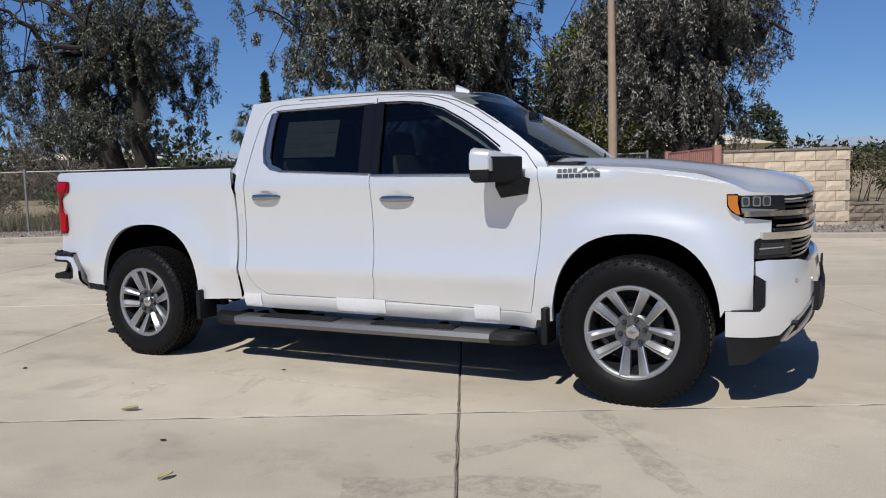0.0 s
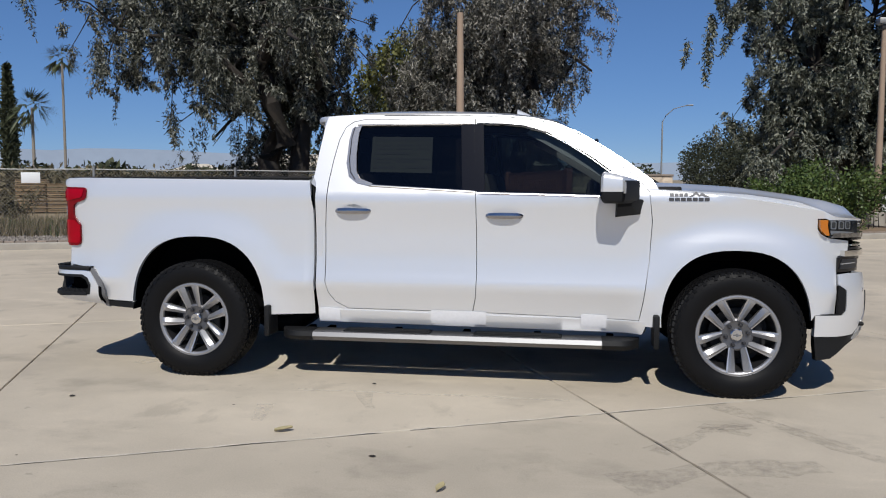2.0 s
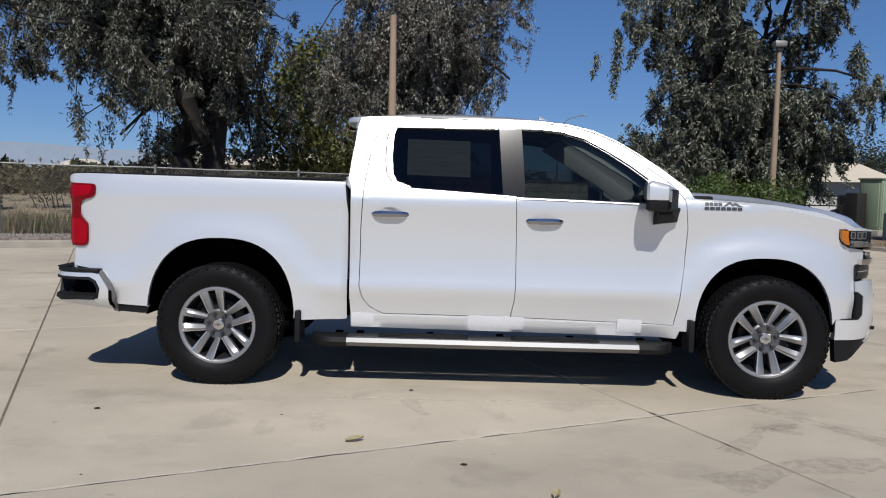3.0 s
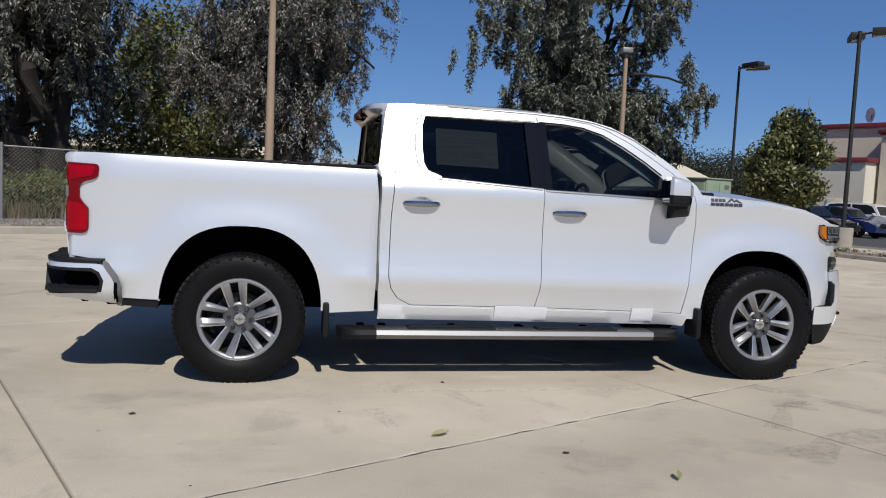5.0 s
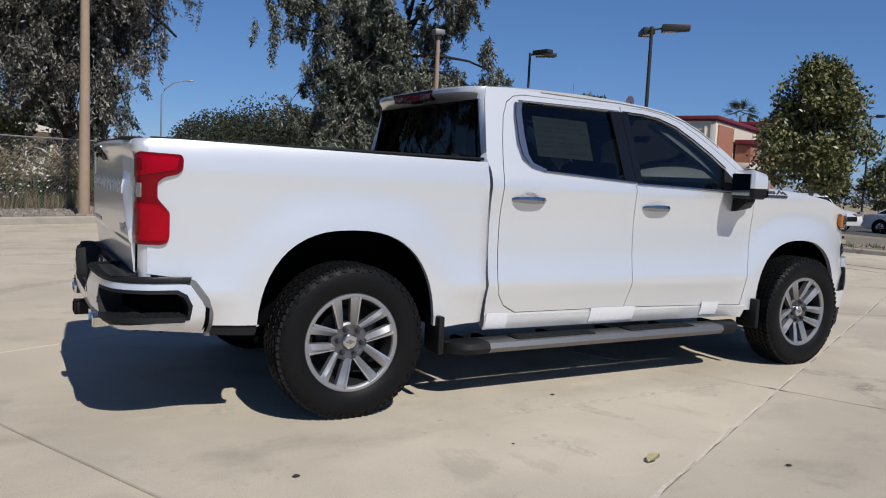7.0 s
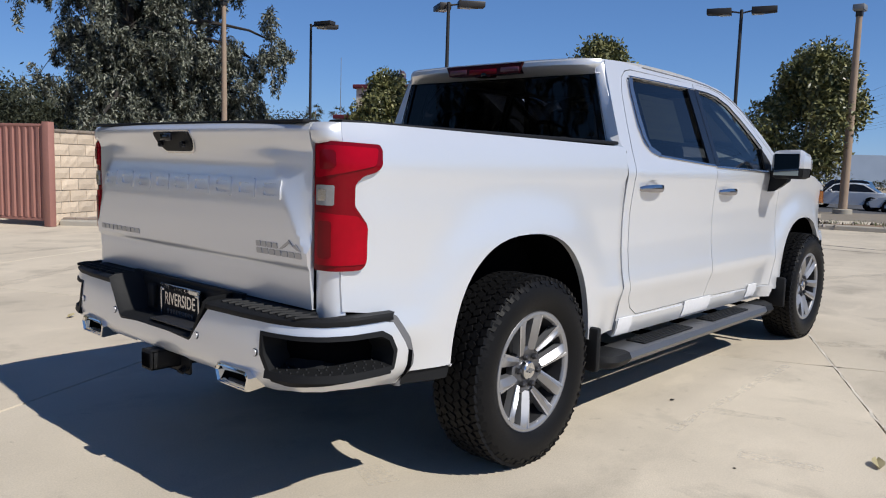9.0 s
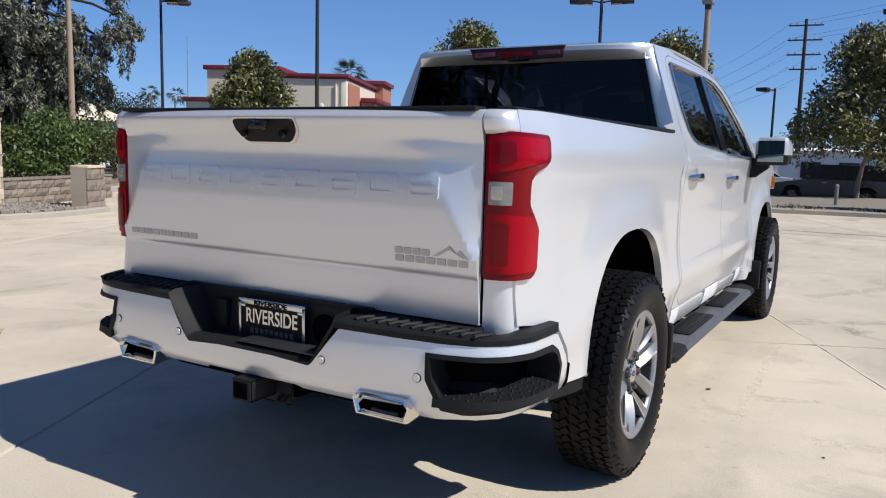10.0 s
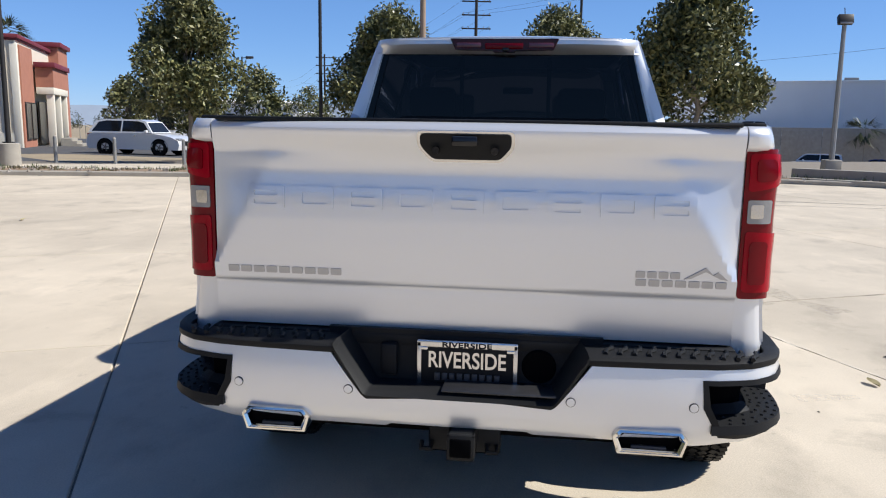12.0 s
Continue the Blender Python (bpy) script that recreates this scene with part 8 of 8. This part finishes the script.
    bar("porch_parapet", -1.1, -0.14, -9.5, -4.2, 3.55, 4.7, "brickwall", p)
    bar("cornice", -1.25, -0.1, -9.7, -4.0, 4.7, 5.0, "maroon", p, 0.02)
    for y in (-4.5, -6.8, -9.2):
        bar("column", -1.05, -0.65, y - 0.2, y + 0.2, 0, 3.15, "stucco_light", p, 0.02)
    bar("glazing", -0.22, -0.14, -9.3, -4.4, 0.2, 2.7, "glass_dark", p)
    up_ = bar("tower", -0.6, 3.0, -13.5, -9.8, 0, H + 0.4, "brickwall")
    bar("cornice", -0.8, 3.2, -13.7, -9.6, H + 0.4, H + 0.7, "maroon", up_, 0.02)
    st = bar("steps", -2.3, -1.1, -8.3, -5.6, 0.0, 0.17, "kerb")
    bar("step", -2.0, -1.1, -8.3, -5.6, 0.17, 0.34, "kerb", st)
    bar("step", -1.7, -1.1, -8.3, -5.6, 0.34, 0.51, "kerb", st)
    for y in (-8.3, -5.6):
        part("handrail", tube(bmesh.new(), [(-3.3, y, 0.1), (-3.3, y, 0.95), (-2.2, y, 1.45), (-2.2, y, 0.5)], 0.025, 6), "galv", st)
    bar("terrace_wall", -3.0, -2.7, -14, -8.6, 0, 0.8, "stucco_light", st)
restaurant()

def warehouse():
    x, y = polar(-17.5, 104)
    t = thing("warehouse_building", (x, y, 0), -17.5, "long grey warehouse on a raised lot", "building")
    wall = part("wall", boxed((8, -6, 3.8), (30, 46, 6.4), 0.0), "grey_wall", t)
    part("parapet", boxed((8, -6, 7.05), (30.4, 46.4, 0.2), 0.03), "white", wall)
    for k in range(3):
        part("roof_unit", boxed((2, -14 + 11 * k, 7.5), (1.6, 1.6, 0.9), 0.05), "galv", wall)
    part("canopy", boxed((-8.0, -19, 5.6), (3.5, 14, 0.7), 0.05), "white", t)
    for k in range(4):
        part("window", boxed((-7.05, -24 + 3.4 * k, 3.4), (0.1, 2.6, 2.6), 0.0), "glass_dark", t)
    r = thing("retaining_wall", (x, y, 0), -17.5, "dark concrete retaining wall below the warehouse", "wall", "", "structure")
    for k in range(12):
        part("panel", boxed((-16, 14 - 4.0 * k, -0.6), (0.5, 3.97, 4.6), 0.02), "kerb", r)
    part("raised_lot", boxed((-8, -8, 0.2), (15.4, 46, 1.0)), "asphalt", r)
warehouse()

def far_buildings():
    for k, (az, d, w, dp, h, m, lab) in enumerate(((25.5, 95, 16, 12, 4.5, "white", "white dealership building in the distance"), (21.0, 120, 14, 10, 4.0, "grey_wall", "grey shed in the distance"), (-2.5, 90, 26, 10, 4.2, "grey_wall", "low grey shop building in the distance"), (3.0, 82, 14, 10, 3.6, "white", "low white shop in the distance"), (97.2, 50, 14, 9, 2.1, "stucco_light", "low house with tan roof beyond the field"), (116.0, 80, 6, 5, 1.3, "white", "small white building beyond the field"), (139.5, 72, 10, 7, 2.4, "stucco_light", "low house beyond the field"), (108, 60, 8, 6, 2.0, "white", "white shed beyond the field"), (61.3, 46, 6.5, 4, 2.3, "white", "low white building beyond the rail fence"))):
        x, y = polar(az, d)
        t = thing("far_building", (x, y, terrain(x, y)), az, lab, "building", "far buildings")
        wall = part("wall", boxed((0, 0, h / 2 - 0.3), (dp, w, h + 0.6)), m, t)
        bm = bmesh.new()
        e = 0.6
        lo = [bm.verts.new(p) for p in ((-dp / 2 - e, -w / 2 - e, h), (dp / 2 + e, -w / 2 - e, h), (dp / 2 + e, w / 2 + e, h), (-dp / 2 - e, w / 2 + e, h))]
        rise = 0.25 if k < 4 else 1.1
        ins = 0.4 if k < 4 else dp * 0.42
        hi = [bm.verts.new(p) for p in ((-dp / 2 + ins, -w / 2 + ins, h + rise), (dp / 2 - ins, -w / 2 + ins, h + rise), (dp / 2 - ins, w / 2 - ins, h + rise), (-dp / 2 + ins, w / 2 - ins, h + rise))]
        bm.faces.new(lo[::-1])
        bm.faces.new(hi)
        for i in range(4):
            bm.faces.new((lo[i], lo[(i + 1) % 4], hi[(i + 1) % 4], hi[i]))
        part("roof", bm, "stucco" if k >= 4 else "grey_wall", t)
        for i in range(int(w / 3.2)):
            wd = part("window", boxed((-dp / 2 - 0.03, -w / 2 + 1.6 + 3.2 * i, h * 0.5), (0.08, 1.7, h * 0.42), 0.0), "bronze", t)
            part("pane", boxed((-dp / 2 - 0.08, -w / 2 + 1.6 + 3.2 * i, h * 0.5), (0.03, 1.5, h * 0.36), 0.0), "glass_dark", wd)
far_buildings()

# ---- parked vehicles ----
def car(at, rz, material, kind, label, z=None):
    """A parked vehicle, its own x ahead: side outline swept across a rounded section, with its own wheels, panes and lamps."""
    L, W, H, wb = {"sedan": (4.5, 1.78, 1.44, 2.68), "suv": (4.75, 1.9, 1.70, 2.78), "van": (5.1, 1.98, 1.78, 3.05), "pickup": (5.6, 1.98, 1.85, 3.55)}[kind]
    t = thing({"sedan": "parked_car", "suv": "parked_suv", "van": "parked_van", "pickup": "parked_pickup"}[kind], (at[0], at[1], lie(*at) + 0.01 if z is None else z), rz, label, {"sedan": "car", "suv": "car", "van": "van", "pickup": "truck"}[kind], "parked vehicles")
    h = L / 2
    belt = {"sedan": 0.92, "suv": 1.05, "van": 1.08, "pickup": 1.10}[kind]
    lower = [(-h, 0.45), (-h + 0.02, 0.72), (-h + 0.08, belt - 0.08), (-h + 0.35, belt), (0.5, belt), (h - 1.35, belt - 0.02), (h - 0.45, belt - 0.16), (h - 0.06, belt - 0.34), (h, 0.52), (h - 0.08, 0.26), (-h + 0.1, 0.28)]
    top = {"sedan": [(-h + 0.55, belt), (-h + 1.25, H - 0.06), (-h + 1.7, H), (0.15, H - 0.01), (0.55, H - 0.10), (h - 1.30, belt)],
           "suv": [(-h + 0.10, belt), (-h + 0.45, H - 0.08), (-h + 0.9, H), (0.30, H - 0.02), (0.65, H - 0.12), (h - 1.35, belt)],
           "van": [(-h + 0.06, belt), (-h + 0.22, H - 0.06), (-h + 0.6, H), (0.7, H - 0.02), (1.0, H - 0.12), (h - 0.95, belt)],
           "pickup": [(-0.75, belt), (-0.62, H - 0.06), (-0.40, H), (0.75, H - 0.02), (1.0, H - 0.12), (h - 1.55, belt)]}[kind]
    def sweep(outline, wf):
        bm = bmesh.new()
        loft(bm, [[(x, k * wf(z), z) for x, z in outline] for k in (-1.0, 0.0, 1.0)])
        return bm
    body = part("body", sweep(lower, lambda z: W / 2 * (0.93 + 0.07 * math.sin(math.pi * min(1, max(0, z / (belt * 1.1)))))), material, t)
    cabin = part("cabin", sweep(top, lambda z: W / 2 * (0.96 - 0.22 * (z - belt) / (H - belt))), material, t)
    c = (sum(x for x, _ in top) / len(top), belt + (H - belt) * 0.5)
    for s in (-1, 1):
        pane = [(c[0] + (x - c[0]) * 0.90, z + (c[1] - z) * 0.22) for x, z in top]
        mid = c[0] + 0.05
        for lo_, hi_ in ((-9, mid - 0.04), (mid + 0.04, 9)):
            pp = []
            for k in range(len(pane)):
                (x1, z1), (x2, z2) = pane[k], pane[(k + 1) % len(pane)]
                if lo_ <= x1 <= hi_:
                    pp.append((x1, z1))
                for e in (lo_, hi_):
                    if (x1 - e) * (x2 - e) < 0:
                        pp.append((e, z1 + (z2 - z1) * (e - x1) / (x2 - x1)))
            if len(pp) > 2:
                bm = prism(pp, 0.012, lambda a, b, d: (a, s * (W / 2 * (0.96 - 0.22 * (b - belt) / (H - belt)) + 0.006 - d), b))
                part("side_window", bm, "glass_dark", cabin)
        for x in (wb / 2 - 0.02, -wb / 2 - 0.02):
            r = 0.33 if kind == "sedan" else 0.37
            bm = revolve(bmesh.new(), [(0.20, -0.09), (0.22, -0.11), (r - 0.03, -0.115), (r, -0.08), (r, 0.08), (0.2, 0.09)], 26)
            bm.transform(pose(x, s * (W / 2 - 0.09), r, 0, 0, 0 if s < 0 else 180))
            wh = part("wheel", bm, "rubber", t)
            bm = revolve(bmesh.new(), [(0.0, -0.10), (0.06, -0.105), (0.07, -0.08)], 12)
            for k in range(5):
                a = 2 * math.pi * k / 5
                box(bm, (0, 0, 0), (0.17, 0.02, 0.05), 0.006, Matrix.Rotation(a, 4, "Y") @ pose(0.125, -0.092, 0), 1)
            bm.transform(pose(x, s * (W / 2 - 0.09), r, 0, 0, 0 if s < 0 else 180))
            part("rim", bm, "brushed", wh)
            bm = revolve(bmesh.new(), [(0.0, -0.04), (0.22, -0.05)], 20)
            bm.transform(pose(x, s * (W / 2 - 0.09), r, 0, 0, 0 if s < 0 else 180))
            part("brake_disc", bm, "dark", wh)
            bm = revolve(bmesh.new(), [(r + 0.055, -0.02), (r + 0.055, 0.012), (r - 0.02, 0.012)], 30)
            bm.transform(pose(x, s * (W / 2 + 0.0), r, 0, 0, 0 if s < 0 else 180))
            # near-black ring painted as the shaded gap round the wheel
            part("wheel_arch", bm, "dark", body)
        part("headlight", boxed((h - 0.16, s * (W / 2 - 0.30), belt - 0.30), (0.22, 0.36, 0.15), 0.04), "clear", body)
        part("tail_light", boxed((-h + 0.07, s * (W / 2 - 0.20), belt - 0.14), (0.12, 0.26, 0.22), 0.03), "red", body)
        part("door_mirror", boxed((h - 1.62, s * (W / 2 + 0.06), belt + 0.08), (0.14, 0.20, 0.14), 0.04), material, body)
        part("door_handle", boxed((0.15, s * (W / 2 + 0.0), belt - 0.12), (0.16, 0.03, 0.03), 0.008), "chrome", body)
    def face(p, q, name):
        bm = bmesh.new()
        rows = []
        for (x, z) in ((p[0] + (q[0] - p[0]) * 0.08, p[1] + (q[1] - p[1]) * 0.08), (p[0] + (q[0] - p[0]) * 0.92, p[1] + (q[1] - p[1]) * 0.92)):
            wy = W / 2 * (0.96 - 0.22 * (z - belt) / (H - belt)) * 0.90
            n = Vector((-(q[1] - p[1]), 0, q[0] - p[0])).normalized() * 0.008
            if n.z < 0:
                n = -n
            rows.append([(x + n.x, -wy, z + n.z), (x + n.x, wy, z + n.z), (x - n.x, wy, z - n.z), (x - n.x, -wy, z - n.z)])
        loft(bm, rows)
        part(name, bm, "glass_dark", cabin)
    face(top[-1], top[-2], "windscreen")
    face(top[0], top[1], "rear_window")
    part("grille", boxed((h - 0.02, 0, 0.58), (0.06, W * 0.55, 0.22), 0.02), "black", body)
    return t

car((32.4, 19.3), -91, "white_car", "suv", "white crossover parked beyond the soil strip")
car((35.0, 15.2), -91, "white_car", "sedan", "white car parked in the far lot")
car((24.5, 26.2), -68, "black_car", "sedan", "black car parked by the lot light")
car((27.6, 27.6), -68, "blue_car", "sedan", "dark blue car parked beside a black car")
car((30.6, 29.2), -68, "white_car", "suv", "white crossover parked by the building")
car((21.2, 30.2), 100, "black_car", "suv", "black car parked behind the green cabinet")
car((34.7, -4.4), 178 + 90, "white_car", "sedan", "white sedan parked in the lot")
car((33.5, 0.6), 90, "black_car", "suv", "black crossover parked in the lot")
car((36.0, -1.2), 90, "black_car", "suv", "dark crossover parked in the lot")
car((40.5, -3.2), 80, "white_car", "van", "white van parked in the far lot")
car((44, 9.0), 95, "white_car", "sedan", "white car parked in the far lot")
car((43, 5.2), 95, "white_car", "sedan", "white car parked in the far lot")
car((45, 13.0), 95, "silver_car", "sedan", "silver car parked in the far lot")
car((47, 1.5), 95, "silver_car", "sedan", "silver car parked in the far lot")
car((60, 13.5), 95, "black_car", "suv", "black car in the far lot")
x_, y_ = polar(-17.0, 79)
car((x_, y_), 70, "white_car", "van", "white van parked on the street", z=lie(x_, y_) - 0.1)
x_, y_ = polar(-20.8, 78)
car((x_, y_), 70, "blue_car", "sedan", "blue car parked on the street", z=lie(x_, y_) - 0.1)
x_, y_ = polar(-13.5, 92)
car((x_, y_), -110, "white_car", "suv", "white car on the raised lot", z=0.72)
x_, y_ = polar(91.0, 40)
car((x_, y_), 10, "white_car", "sedan", "white car on the road beyond the field", z=terrain(x_, y_))

# ---- small things round the yard ----
def bollard(at, h=0.95):
    t = thing("bollard", (at[0], at[1], strip_z(*at) - 0.02), 0, "weathered steel pipe bollard in the soil strip", "bollard", "bollards")
    part("pipe", tube(bmesh.new(), [(0, 0, -0.1), (0, 0, h)], 0.055, 10), "galv", t)
    part("cap", tube(bmesh.new(), [(0, 0, h), (0, 0, h + 0.015), (0, 0, h + 0.04)], [0.058, 0.05, 0.01], 10), "kerb", t)
for p in ((20.2, 15.7), (20.0, 13.5), (20.9, 11.6), (19.2, 18.4), (17.6, 20.6), (16.8, 21.4), (22.0, 6.0), (22.6, 2.2), (23.0, -0.3), (23.0, -2.6), (22.6, -3.6), (20.9, -3.7), (20.6, -5.1), (19.9, -5.8), (19.6, -6.5), (21.8, -6.6)):
    bollard(p)

def utility_cabinet():
    t = thing("utility_cabinet", (19.4, 26.2, lie(19.4, 26.2)), 20, "pale green steel utility cabinet on a pad", "cabinet")
    part("pad", boxed((0, 0, 0.05), (2.4, 1.6, 0.3), 0.03), "kerb", t)
    b = part("body", boxed((0, 0, 1.22), (1.7, 1.1, 2.1), 0.03), "greenbox", t)
    part("lid", boxed((0, 0, 2.30), (1.8, 1.2, 0.07), 0.02), "greenbox", b)
    for x in (-0.42, 0.42):
        d = part("door", boxed((x, -0.565, 1.22), (0.78, 0.03, 1.86), 0.01), "greenbox", b)
        part("handle", boxed((x * 0.25, -0.595, 1.2), (0.05, 0.03, 0.18), 0.008), "bronze", d)
    part("side_panel", boxed((-0.862, 0, 1.22), (0.03, 0.9, 1.8), 0.01), "greenbox", b)
    part("warning_label", boxed((0.5, -0.585, 1.95), (0.3, 0.01, 0.18)), "sticker", b)
    part("meter_box", boxed((-1.25, 0.3, 0.95), (0.5, 0.6, 1.5), 0.02), "bronze", t)
utility_cabinet()

def rail_fence():
    t = thing("rail_fence", (14.5, 27.0, terrain(14.5, 27.0)), 25, "dark steel rail fence beyond the hedge", "fence")
    for k in range(6):
        part("post", boxed((-5 + 2.0 * k, 0, 0.6), (0.06, 0.06, 1.3), 0.005), "bronze", t)
    for z in (0.45, 0.85, 1.2):
        part("rail", boxed((0, 0, z), (10, 0.04, 0.05), 0.005), "bronze", t)
rail_fence()

def pallets():
    rnd = random.Random(2)
    for k, (dx, n) in enumerate(((1.15, 8), (0.13, 7), (-0.90, 8))):
        x, y, _ = site(-5.9 + dx, 24.0)
        t = thing("pallet_stack", (x, y, terrain(x, y)), 25 + 2 * k, "stack of weathered wooden pallets on the waste ground", "pallets", "pallet stacks")
        for j in range(n):
            p = part("pallet", boxed((0.0, 0, 0.07 + 0.15 * j), (0.95, 0.09, 0.09), 0.004), "wood", t)
            for i in range(5):
                part("board", boxed((rnd.uniform(-0.02, 0.02), -0.5 + 0.25 * i, 0.125 + 0.15 * j), (0.95, 0.12, 0.022), 0.003), "wood", p)
            for yy in (-0.5, 0.5):
                part("runner", boxed((0, yy, 0.07 + 0.15 * j), (0.95, 0.05, 0.09), 0.004), "wood", p)
pallets()
def fence_sign():
    x, y, _ = site(-4.72, 14.188)
    t = thing("fence_sign", (x, y, 1.60), 25, "small blank white sign hung on the chain-link fence", "sign")
    part("panel", boxed((0, 0, 0), (0.42, 0.010, 0.26), 0.003), "white", t)
    for dx in (-0.18, 0.18):
        part("tie", boxed((dx, 0.004, 0.135), (0.010, 0.022, 0.05), 0.002), "galv", t)
fence_sign()
